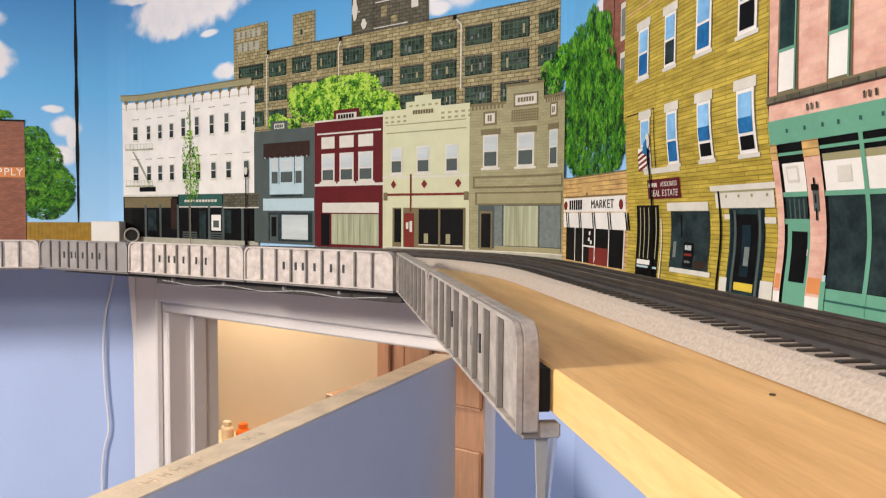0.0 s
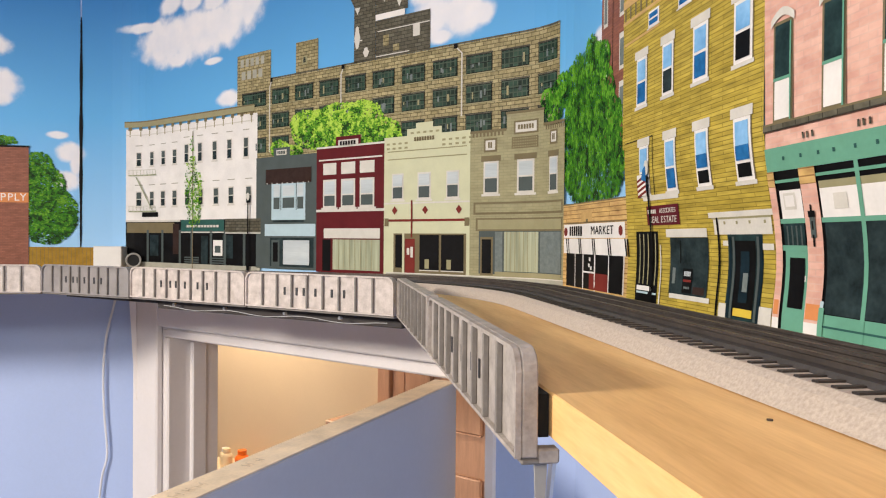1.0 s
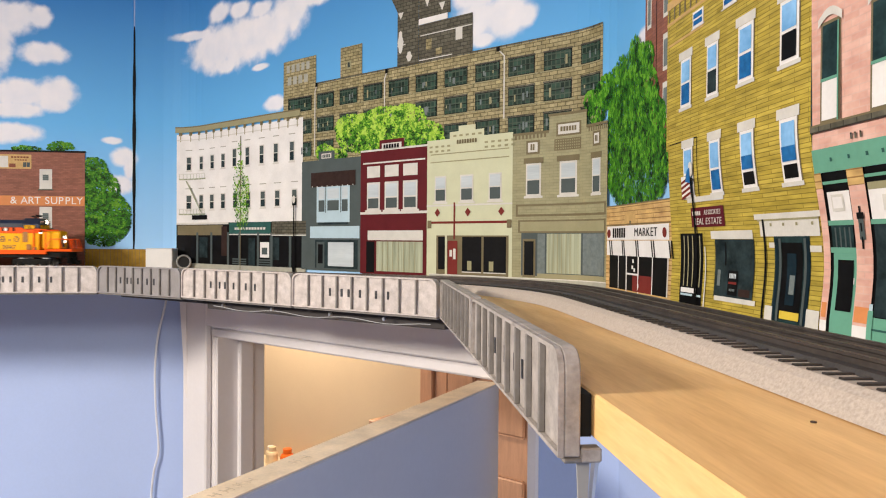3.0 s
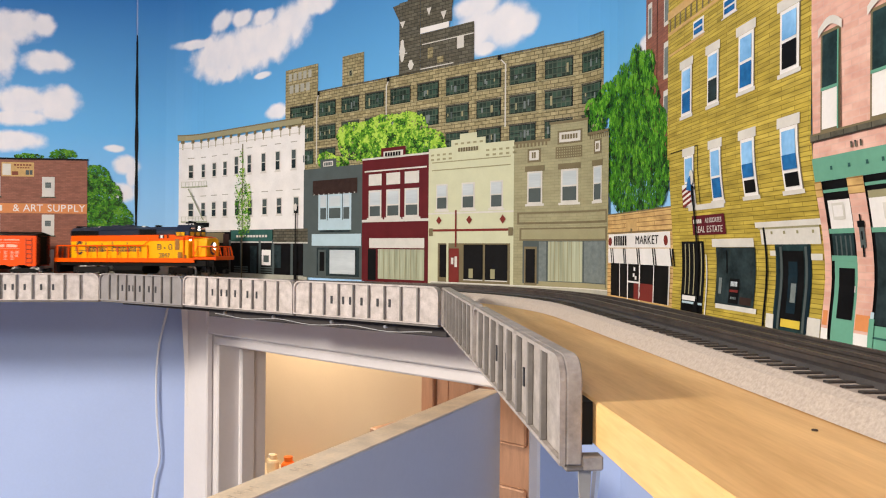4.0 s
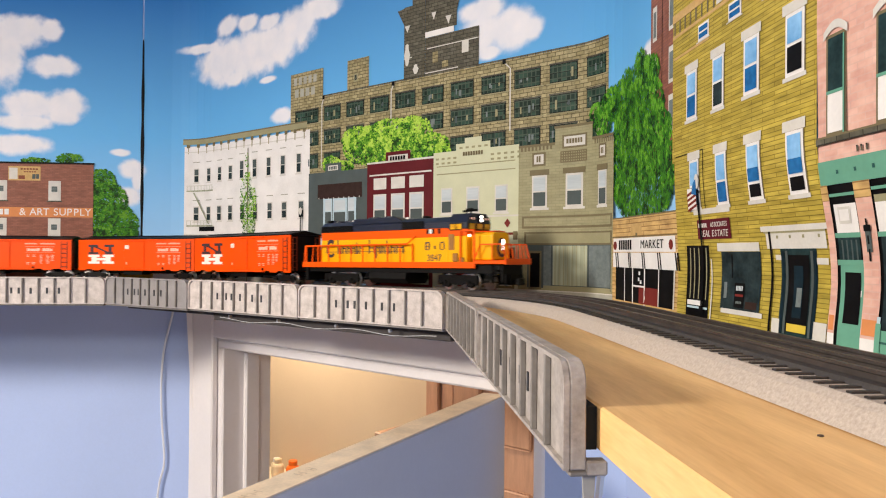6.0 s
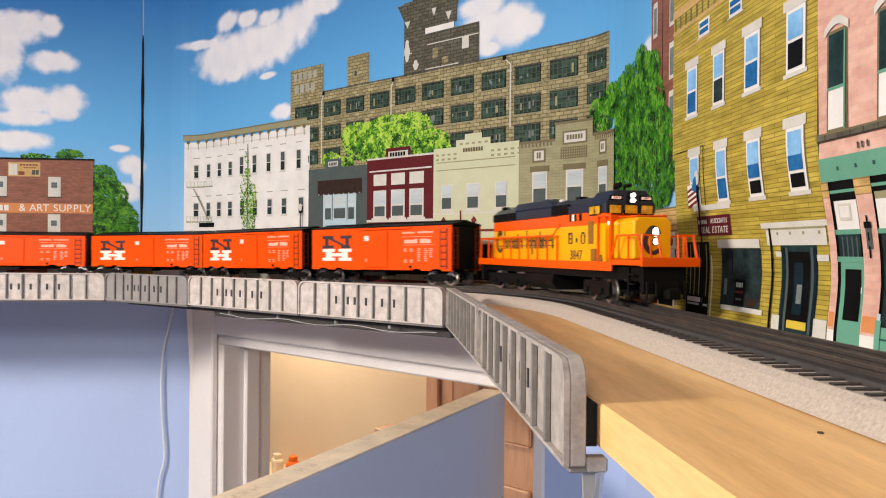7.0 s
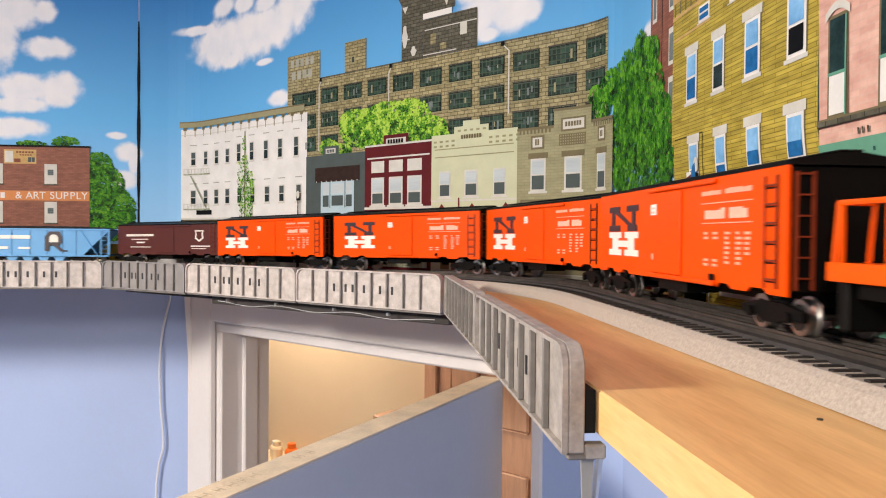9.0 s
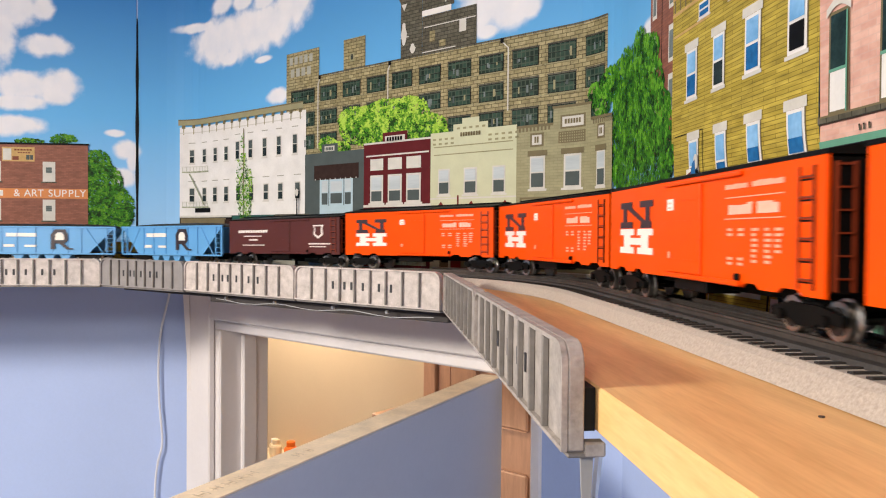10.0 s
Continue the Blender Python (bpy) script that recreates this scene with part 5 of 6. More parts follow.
tube(bm, [(0.0135 * math.cos(2 * math.pi * k / 28), 0, 0.0135 * math.sin(2 * math.pi * k / 28)) for k in range(29)], 0.0019, 8, caps=False)
part("rim", bm, GREY_PLASTIC, wheel)
bm = bmesh.new()
disc(bm, (0, 0.003, 0), (0, 1, 0), 0.0125, 0.004, 24)
part("cap_disc", bm, DARK_RUBBER, wheel)
bm = bmesh.new()
box(bm, -0.006, 0.006, -0.004, 0.004, -0.0155 - SAG, -0.0152, bevel=0.0006)
part("foot", bm, DARK_RUBBER, wheel)
# bracket and screws under the shelf
bracket = tagged(empty("shelf_bracket", pose(0.0835, 0.300, 2.147)), "pale metal shelf bracket with a screw under the girder", "bracket")
bm = bmesh.new()
prism(bm, [(0.002, 0), (0.0075, 0), (0.0062, -0.030), (0.0032, -0.030)][::-1], 0, 0.0015)
part("tongue", bm, GREY_PLASTIC, bracket)
bm = bmesh.new()
prism(bm, [(0.0095, 0), (0.0112, 0), (0.0078, -0.030), (0.0070, -0.030)][::-1], -0.001, 0.004)
part("rib", bm, STEEL, bracket)
bm = bmesh.new()
disc(bm, (0.0048, -0.001, -0.027), (0, 1, 0), 0.0014, 0.0018, 12)
part("screw", bm, STEEL, bracket)
for x, y in ((-0.235, 1.093), (-0.155, 1.026), (-0.07, 0.955), (0.0, 0.895)):
    bm = bmesh.new()
    disc(bm, (0, 0, 0), (0.64, 0.77, 0), 0.0022, 0.004, 10)
    tagged(part("screw", bm, STEEL), "bright steel screw under the girder's foot", "screw", "screws under the girders").matrix_basis = pose(x + 0.012, y + 0.012, SHELF - 0.034)
bm = bmesh.new()
disc(bm, (0, 0, 0), (0, 0, 1), 0.0011, 0.0006, 12)
tagged(part("knot", bm, mat("dark_pine_knot", (0.05, 0.03, 0.02), rough=0.7)), "small dark knot in the pine board", "knot", kind="structure").matrix_basis = pose(0.1543, 0.2422, SHELF + 0.0002)
# things on a board in the hall
shelf2 = tagged(empty("hall_shelf", DIAG @ pose(-0.78, HALL_D, 1.385)), "small wooden shelf on the hallway wall", "shelf")
bm = bmesh.new()
box(bm, -0.12, 0.30, -0.16, -0.001, 0, 0.018, bevel=0.002)
part("board", bm, DOOR_EDGE, shelf2)


def bottle(x, y, r, h, body, cap, label):
    b = tagged(empty("bottle", DIAG @ pose(x, y, 1.4035)), label, "bottle", "bottles on the hall shelf")
    bm = bmesh.new()
    prof = [(0.9, 0), (1, 0.05), (1, 0.62), (0.85, 0.72), (0.5, 0.78)]
    rings = [[bm.verts.new((r * q * math.cos(2 * math.pi * k / 16), r * q * math.sin(2 * math.pi * k / 16), h * z)) for k in range(16)] for q, z in prof]
    for a, c in zip(rings, rings[1:]):
        for k in range(16):
            bm.faces.new((a[k], a[(k + 1) % 16], c[(k + 1) % 16], c[k]))
    bm.faces.new(rings[0][::-1]), bm.faces.new(rings[-1])
    part("container", bm, body, b)
    bm = bmesh.new()
    disc(bm, (0, 0, h * 0.89), (0, 0, 1), r * 0.62, h * 0.21, 16)
    part("cap", bm, cap, b)


ORANGE_BOTTLE = mat("orange_bottle_plastic", (0.85, 0.16, 0.01), rough=0.3, vary=0.05)
PALE_BOTTLE = mat("cream_bottle_plastic", (0.75, 0.62, 0.42), rough=0.4, vary=0.05)
bottle(-0.690, HALL_D - 0.08, 0.026, 0.075, ORANGE_BOTTLE, ORANGE_BOTTLE, "orange plastic bottle on the hall shelf")
bottle(-0.765, HALL_D - 0.09, 0.022, 0.070, PALE_BOTTLE, PALE_BOTTLE, "cream plastic bottle on the hall shelf")
bottle(-0.800, HALL_D - 0.07, 0.020, 0.062, PALE_BOTTLE, WHITE, "cream plastic bottle with a white cap on the hall shelf")
cab = tagged(empty("hall_cabinet", DIAG @ pose(-0.115, HALL_D - 0.225, 0)), "reddish wooden cabinet in the hallway", "cabinet")
bm = bmesh.new()
box(bm, 0, 0.07, 0.01, 0.19, 0.001, 1.685, bevel=0.003)
part("carcass", bm, ORANGE_WOOD, cab)
bm = bmesh.new()
box(bm, -0.010, 0.080, 0, 0.195, 1.6855, 1.702, bevel=0.003)
part("top", bm, ORANGE_WOOD, cab)
# ---- train ----
ORANGE = mat("orange_plastic", (0.86, 0.078, 0.001), spec=0.15, rough=0.38, vary=0.05, scale=30, bump=0.04, depth=0.0002)
ENGINE_ORANGE = mat("engine_orange_paint", (0.88, 0.098, 0.001), spec=0.25, rough=0.3, vary=0.05, scale=30, bump=0.03, depth=0.0002)
YELLOW = mat("engine_yellow_paint", (0.88, 0.42, 0.002), spec=0.25, rough=0.3, vary=0.05, scale=30, bump=0.03, depth=0.0002)
NAVY = mat("navy_engine_paint", (0.008, 0.012, 0.030), rough=0.35, vary=0.2, scale=40, bump=0.05, depth=0.0002)
BLACK = mat("black_plastic", (0.005, 0.0045, 0.0045), rough=0.5, vary=0.3, scale=60, bump=0.1, depth=0.0003, spec=0.10)
TREAD = mat("polished_wheel_steel", (0.75, 0.73, 0.71), rough=0.28, metal=1.0, vary=0.15, scale=80)
WHEELM = mat("blackened_wheel", (0.05, 0.045, 0.045), rough=0.35, metal=0.6, vary=0.2, scale=80)
PRINT_WHITE = mat("white_pad_print", (0.85, 0.80, 0.76), rough=0.45, vary=0.05)
PRINT_PINK = mat("faded_white_pad_print", (0.86, 0.40, 0.28), rough=0.45, vary=0.1, scale=300)
PRINT_PALE = mat("worn_white_pad_print", (0.86, 0.50, 0.38), rough=0.45, vary=0.1, scale=300)
PRINT_NAVY = mat("navy_pad_print", (0.03, 0.02, 0.03), rough=0.45, vary=0.1)
MAROON = mat("maroon_plastic", (0.085, 0.016, 0.014), rough=0.4, vary=0.1, scale=30, bump=0.05, depth=0.0002)
SKYBLUE = mat("sky_blue_plastic", (0.115, 0.36, 0.72), rough=0.4, vary=0.06, scale=30, bump=0.05, depth=0.0002)
COAL = mat("black_coal_load", (0.012, 0.012, 0.013), rough=0.7, vary=0.4, scale=200, fine=900, bump=1.0, depth=0.002)
LIT = mat("lit_headlamp", (1.0, 0.86, 0.72), rough=0.2, vary=0.0, glow=5.0)
NUMBER_LIT = mat("lit_number_board", (1.0, 0.62, 0.50), rough=0.3, vary=0.0, glow=0.5)
AMBER = mat("amber_cab_glazing", (0.80, 0.42, 0.01), rough=0.15, vary=0.3, scale=120, second=(0.35, 0.15, 0.01), coat=0.3)
AMBER_DARK = mat("brown_door_panel", (0.30, 0.12, 0.01), rough=0.4, vary=0.2, scale=60)
# ladder orange darkened for the shade it stands in
LADDER_SHADED = mat("shaded_ladder_plastic", (0.22, 0.028, 0.004), rough=0.5, vary=0.1)
PITCH, SPEED = 0.3032, 0.3308


def solid(name, material, parent, *boxes, bevel=0.0006, label=""):
    bm = bmesh.new()
    for b in boxes:
        box(bm, *b, bevel=bevel)
    return part(name, bm, material, parent, label)


def on_side(x, z, hw):
    """Lettering on the side that faces the room."""
    return pose(x, -hw, z, 90)


def truck(parent, x, gauge_half=0.0165, r=0.0087, base=0.034, length=0.055, heavy=False):
    """A two-axle truck: bolster, sideframes, axles with wheels."""
    t = part("truck", bmesh_box(-0.008, 0.008, -0.0205, 0.0205, r - 0.002, r + 0.007), BLACK, parent)
    t.matrix_basis = pose(x, 0, 0)
    for y in (-0.0225, 0.0225):
        bm = bmesh.new()
        h = length / 2
        prism(bm, [(-h, r - 0.0015), (-h, r + 0.003), (-0.012, r + 0.006), (0.012, r + 0.006), (h, r + 0.003), (h, r - 0.0015), (0.5 * h, r - 0.0005), (0.006, r - 0.004), (-0.006, r - 0.004), (-0.5 * h, r - 0.0005)][::-1], y - 0.0015, y + 0.0015)
        if heavy:
            for a in (-base / 2, base / 2):
                box(bm, a - 0.0065, a + 0.0065, y - 0.0019, y + 0.0019, r - 0.0065, r + 0.0085, bevel=0.0012)
                box(bm, a * 1.55 - 0.003, a * 1.55 + 0.003, y - 0.0021, y + 0.0021, r - 0.0040, r + 0.0070, bevel=0.0008)
            box(bm, -h, h, y - 0.0017, y + 0.0017, r + 0.0030, r + 0.0085, bevel=0.0008)
        for a in (-base / 2, base / 2):
            disc(bm, (a, y + math.copysign(0.0022, y), r), (0, 1, 0), 0.0026, 0.003, 10)
        part("sideframe", bm, BLACK, t)
    for a in (-base / 2, base / 2):
        bm = bmesh.new()
        disc(bm, (0, 0, 0), (0, 1, 0), 0.0016, 0.044, 8)
        for y in (-gauge_half, gauge_half):
            disc(bm, (0, y, 0), (0, 1, 0), r, 0.0045, 20, 1)
            disc(bm, (0, y - math.copysign(0.0028, y), 0), (0, 1, 0), r + 0.0014, 0.0012, 20, 1)
            disc(bm, (0, y + math.copysign(0.0025, y), 0), (0, 1, 0), r * 0.72, 0.0012, 14, 0)
        part("wheelset", bm, [WHEELM, TREAD], t).matrix_basis = pose(a, 0, r)
    return t


def bmesh_box(*b):
    bm = bmesh.new()
    box(bm, *b, bevel=0.0006)
    return bm


def coupler(parent, x, d):
    bm = bmesh.new()
    box(bm, min(x, x + d * 0.012), max(x, x + d * 0.012), -0.003, 0.003, 0.009, 0.0135)
    box(bm, min(x + d * 0.010, x + d * 0.016), max(x + d * 0.010, x + d * 0.016), -0.006, 0.006, 0.007, 0.0155, bevel=0.001)
    part("coupler", bm, BLACK, parent)


def ladder(parent, material, x0, x1, z0, z1, y, rungs, edge=None):
    bm = bmesh.new()
    for x in (x0, x1):
        box(bm, x - 0.0004, x + 0.0004, y - 0.0008, y + 0.0004, z0, z1)
    for k in range(rungs):
        z = z0 + (z1 - z0) * (k + 0.5) / rungs
        box(bm, x0, x1, y - 0.0011, y - 0.0003, z - 0.0004, z + 0.0004)
    return part("ladder", bm, material, parent)


def boxcar(colour, label, group, hw=0.031, half=0.139, top=0.079):
    car = tagged(empty("boxcar"), label, "boxcar", group)
    side_line = [(-half, top), (-half, 0.019), (-half + 0.016, 0.019), (-half + 0.020, 0.0215), (-half + 0.033, 0.0215), (-half + 0.037, 0.019), (-half + 0.052, 0.019), (-half + 0.056, 0.0215), (-half + 0.066, 0.0215), (-half + 0.070, 0.019)]
    outline = side_line + [(-x, z) for x, z in side_line[::-1]]
    for y0, y1 in ((-hw, -hw + 0.0016), (hw - 0.0016, hw)):
        bm = bmesh.new()
        prism(bm, outline[::-1], y0, y1)
        part("side_panel", bm, colour, car)
    # black body: the shade on the car ends is put into its colour
    solid("body", BLACK, car, (-half + 0.0012, half - 0.0012, -hw + 0.0018, hw - 0.0018, 0.021, top - 0.0005))
    bm = bmesh.new()
    prof = [(-hw - 0.0006, top), (-hw - 0.0006, top + 0.0018), (-0.004, top + 0.006), (0.004, top + 0.006), (hw + 0.0006, top + 0.0018), (hw + 0.0006, top)]
    prism(bm, prof, -half - 0.001, half + 0.001, m=Matrix.Rotation(radians(-90), 4, "Z"))
    part("roof", bm, BLACK, car)
    solid("running_board", BLACK, car, (-half + 0.001, half - 0.001, -0.006, 0.006, top + 0.0062, top + 0.0074))
    # sliding door with its rails
    solid("door", colour, car, (-0.024, 0.024, -hw - 0.0016, -hw - 0.0002, 0.0225, top - 0.004))
    for z0, z1 in ((0.0195, 0.0222), (top - 0.0035, top - 0.0012)):
        solid("door_rail", colour, car, (-0.028, 0.070, -hw - 0.0026, -hw - 0.0001, z0, z1))
    for k in range(4):
        z = 0.030 + 0.012 * k
        solid("door_rib", colour, car, (-0.023, 0.023, -hw - 0.0020, -hw - 0.0015, z, z + 0.001), bevel=0)
    solid("door_stop", BLACK, car, (0.066, 0.069, -hw - 0.003, -hw - 0.0004, 0.0225, 0.026))
    ladder(car, LADDER_SHADED, 0.1205, 0.131, 0.022, 0.075, -hw - 0.0003, 6)
    # thin black strips painted as the ladder's shadow on the car side
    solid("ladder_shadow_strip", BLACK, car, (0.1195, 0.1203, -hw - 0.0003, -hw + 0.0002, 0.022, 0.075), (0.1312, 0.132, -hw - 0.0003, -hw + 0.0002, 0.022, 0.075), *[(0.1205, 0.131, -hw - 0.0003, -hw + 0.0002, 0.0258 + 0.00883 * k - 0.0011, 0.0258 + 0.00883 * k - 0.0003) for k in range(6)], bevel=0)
    for d in (-1, 1):
        x = d * (half + 0.0006)
        for y0 in (-hw + 0.004, hw - 0.012):
            bm = bmesh.new()
            for y in (y0, y0 + 0.008):
                box(bm, x - 0.0006, x + 0.0006, y - 0.0006, y + 0.0006, 0.022, top - 0.003)
            for k in range(6):
                z = 0.027 + 0.0095 * k
                box(bm, x - 0.0007, x + 0.0007, y0, y0 + 0.008, z, z + 0.0008)
            part("end_ladder", bm, LADDER_SHADED, car)
        coupler(car, d * half, d)
    tagged(car)
    solid("underframe", BLACK, car, (-half + 0.01, half - 0.01, -0.007, 0.007, 0.013, 0.0205), (-0.035, 0.01, -0.022, 0.0, 0.011, 0.0195))
    for x in (-0.1125, 0.1125):
        truck(car, x)
    return car


def emblem_letters(car, hw=0.031):
    """A black block over a white one, slab-serifed."""
    y = (-hw - 0.0007, -hw - 0.0001)

    def strokes(name, material, outlines):
        bm = bmesh.new()
        for o in outlines:
            prism(bm, o, *y)
        part(name, bm, material, car)

    def rect(x0, x1, z0, z1):
        return [(x0, z0), (x1, z0), (x1, z1), (x0, z1)]
    x0, x1, z0, z1, w = -0.114, -0.050, 0.0502, 0.0690, 0.0045
    strokes("emblem_top", PRINT_NAVY, [rect(x0 + 0.006, x0 + 0.013, z0 + w, z1 - w), rect(x1 - 0.013, x1 - 0.006, z0 + w, z1 - w), rect(x0, x0 + 0.024, z1 - w, z1), rect(x1 - 0.024, x1, z1 - w, z1), rect(x0, x0 + 0.025, z0, z0 + w), rect(x1 - 0.022, x1 - 0.003, z0, z0 + w),
                                      [(x0 + 0.013, z1 - w), (x0 + 0.024, z1 - w), (x1 - 0.013, z0 + w), (x1 - 0.022, z0 + w)]])
    z0, z1 = 0.0320, 0.0496
    left = [(x0 + 0.028, z1), (x0, z1), (x0, z1 - w), (x0 + 0.008, z1 - w), (x0 + 0.008, z0 + w), (x0, z0 + w), (x0, z0), (x0 + 0.028, z0), (x0 + 0.028, z0 + w), (x0 + 0.021, z0 + w), (x0 + 0.021, z0 + 0.0064)]
    right = [(x0 + x1 - x, z) for x, z in left]
    hub = [(x1 - 0.021, z1 - 0.0064), (x1 - 0.021, z1 - w), (x1 - 0.028, z1 - w)]
    bar = [(x0 + 0.028, z1 - w), (x0 + 0.021, z1 - w), (x0 + 0.021, z1 - 0.0064)]
    strokes("emblem_bottom", PRINT_WHITE, [left + right[::-1] + hub[::-1] + bar[::-1]])
    solid("placard", PRINT_WHITE, car, (-0.0215, -0.0125, -hw - 0.0022, -hw - 0.0017, 0.0605, 0.0675), bevel=0)
    solid("placard_mark", PRINT_PINK, car, (-0.019, -0.015, -hw - 0.0025, -hw - 0.0023, 0.0615, 0.0628), (-0.019, -0.015, -hw - 0.0025, -hw - 0.0023, 0.0645, 0.0655), (-0.019, -0.016, -hw - 0.0025, -hw - 0.0023, 0.031, 0.035), bevel=0)
    rng = random.Random(4)
    for z, h, x0, x1, n, m in ((0.0692, 0.0030, 0.052, 0.108, 12, PRINT_PINK), (0.0645, 0.0005, 0.052, 0.108, 1, PRINT_PINK), (0.0560, 0.0060, 0.056, 0.104, 10, PRINT_PALE), (0.0535, 0.0005, 0.052, 0.108, 1, PRINT_PINK)):
        w = (x1 - x0) / n
        solid("marking_line", m, car, *[(x0 + k * w, x0 + (k + 1) * w - (0.0006 if n > 1 else 0), -hw - 0.0005, -hw - 0.0001, z, z + h * (1 if n == 1 else rng.uniform(0.75, 1))) for k in range(n) if n == 1 or k != 5], bevel=0)
    for c, n in ((0.055, 2), (0.066, 2), (0.080, 7), (0.092, 7), (0.101, 5)):
        solid("marking_block", PRINT_PINK, car, *[(c, c + rng.uniform(0.003, 0.006), -hw - 0.0005, -hw - 0.0001, 0.0475 - k * 0.0026, 0.0475 - k * 0.0026 + 0.0014) for k in range(n)], *[(c, c + 0.005, -hw - 0.0005, -hw - 0.0001, 0.030 + k * 0.0026, 0.0314 + k * 0.0026) for k in range(2) if n == 2], bevel=0)


TRAIN = []
first = boxcar(ORANGE, "orange toy boxcar with a black and white railway emblem", "orange boxcars of the train")
emblem_letters(first)
for k in range(4):
    car = first if k == 0 else copy_thing(first, pose(0, 0, 0))
    TRAIN.append((car, -k * PITCH, 0.1125))
mar = boxcar(MAROON, "maroon toy boxcar with small white lettering", "cars of the toy train", top=0.074)
for z, h, x0, x1, n in ((0.0535, 0.0042, -0.112, -0.032, 12), (0.0470, 0.0016, -0.096, -0.048, 8), (0.0405, 0.0026, -0.082, -0.058, 5), (0.0325, 0.0014, -0.10, -0.04, 10), (0.034, 0.0022, 0.070, 0.122, 8), (0.0300, 0.0014, 0.072, 0.110, 6)):
    w = (x1 - x0) / n
    solid("marking_line", PRINT_WHITE, mar, *[(x0 + k * w, x0 + (k + 0.78) * w, -0.0317, -0.0311, z, z + h) for k in range(n)], bevel=0)
bm = bmesh.new()
prism(bm, [(0.080, 0.0635), (0.104, 0.0635), (0.101, 0.058), (0.103, 0.049), (0.092, 0.043), (0.081, 0.049), (0.083, 0.058)], -0.0317, -0.0311)
part("shield_emblem", bm, PRINT_WHITE, mar)
bm = bmesh.new()
prism(bm, [(0.084, 0.0615), (0.100, 0.0615), (0.098, 0.057), (0.099, 0.050), (0.092, 0.0465), (0.085, 0.050), (0.086, 0.057)], -0.0321, -0.0318)
part("shield_centre", bm, MAROON, mar)
TRAIN.append((mar, -4 * PITCH + 0.012, 0.1125))


def hopper():
    h = tagged(empty("hopper_car"), "sky blue toy hopper car with a coal load and black emblem", "hopper car", "blue hopper cars of the train")
    half, hw, top = 0.142, 0.031, 0.066
    for y0, y1 in ((-hw, -hw + 0.0014), (hw - 0.0014, hw)):
        bm = bmesh.new()
        prism(bm, [(-half, top), (-0.092, 0.016), (0.092, 0.016), (half, top)], y0, y1)
        part("side_sheet", bm, SKYBLUE, h)
    bm = bmesh.new()
    prism(bm, [(-half + 0.002, top - 0.001), (-0.09, 0.017), (0.09, 0.017), (half - 0.002, top - 0.001)], -hw + 0.0016, hw - 0.0016)
    part("body", bm, SKYBLUE, h)
    solid("top_chord", SKYBLUE, h, (-half - 0.002, half + 0.002, -hw - 0.0016, -hw + 0.002, top - 0.001, top + 0.0025), (-half - 0.002, half + 0.002, hw - 0.002, hw + 0.0016, top - 0.001, top + 0.0025))
    solid("side_sill", SKYBLUE, h, (-half, half, -hw - 0.0012, -hw + 0.002, 0.0135, 0.0165), (-half, half, hw - 0.002, hw + 0.0012, 0.0135, 0.0165))
    for x in (-0.075, -0.045, -0.010, 0.022, 0.052, 0.078):
        solid("rib", SKYBLUE, h, (x - 0.001, x + 0.001, -hw - 0.0014, -hw - 0.0001, 0.0165, top - 0.001), bevel=0)
    for d in (-1, 1):
        solid("corner_post", SKYBLUE, h, (d * half - 0.0015, d * half + 0.0015, -hw - 0.001, -hw + 0.002, 0.0165, top - 0.001), (d * 0.126 - 0.0009, d * 0.126 + 0.0009, -hw - 0.001, -hw + 0.001, 0.0165, top - 0.001), bevel=0)
        bm = bmesh.new()
        tube(bm, [(d * 0.088, -hw - 0.0004, top - 0.002), (d * 0.120, -hw - 0.0004, 0.0165)], 0.0012, 6)
        part("brace", bm, SKYBLUE, h)
        ladder(h, SKYBLUE, *sorted((d * 0.1285, d * 0.1395)), 0.0165, top, -hw - 0.0006, 6)
        solid("end_platform", BLACK, h, (*sorted((d * 0.095, d * half)), -hw + 0.003, hw - 0.003, 0.0150, 0.0185))
        coupler(h, d * half, d)
        truck(h, d * 0.090)
    for x in (-0.045, -0.015, 0.015, 0.045):
        bm = bmesh.new()
        prism(bm, [(x - 0.013, 0.0165), (x + 0.013, 0.0165), (x + 0.006, 0.004), (x - 0.006, 0.004)], -hw + 0.004, hw - 0.004)
        part("chute", bm, SKYBLUE, h)
    bm = bmesh.new()
    rng = random.Random(7)
    n, k = 40, 8
    vs = [[bm.verts.new((-half + 0.004 + (2 * half - 0.008) * i / n, -hw + 0.002 + (2 * hw - 0.004) * j / k, top + (0.0075 * math.sin(math.pi * j / k) ** 0.7 * math.sin(math.pi * i / n) ** 0.25 + rng.uniform(-0.0006, 0.0006) if 0 < i < n and 0 < j < k else 0))) for j in range(k + 1)] for i in range(n + 1)]
    for i in range(n):
        for j in range(k):
            bm.faces.new((vs[i][j], vs[i + 1][j], vs[i + 1][j + 1], vs[i][j + 1]))
    part("coal_load", bm, COAL, h)
    y = (-hw - 0.0022, -hw - 0.0015)
    bm = bmesh.new()
    ring = [(0.0 + 0.014 * math.sin(radians(a)), 0.046 + 0.0145 * math.cos(radians(a))) for a in (-90, -55, -20, 20, 55, 90)]
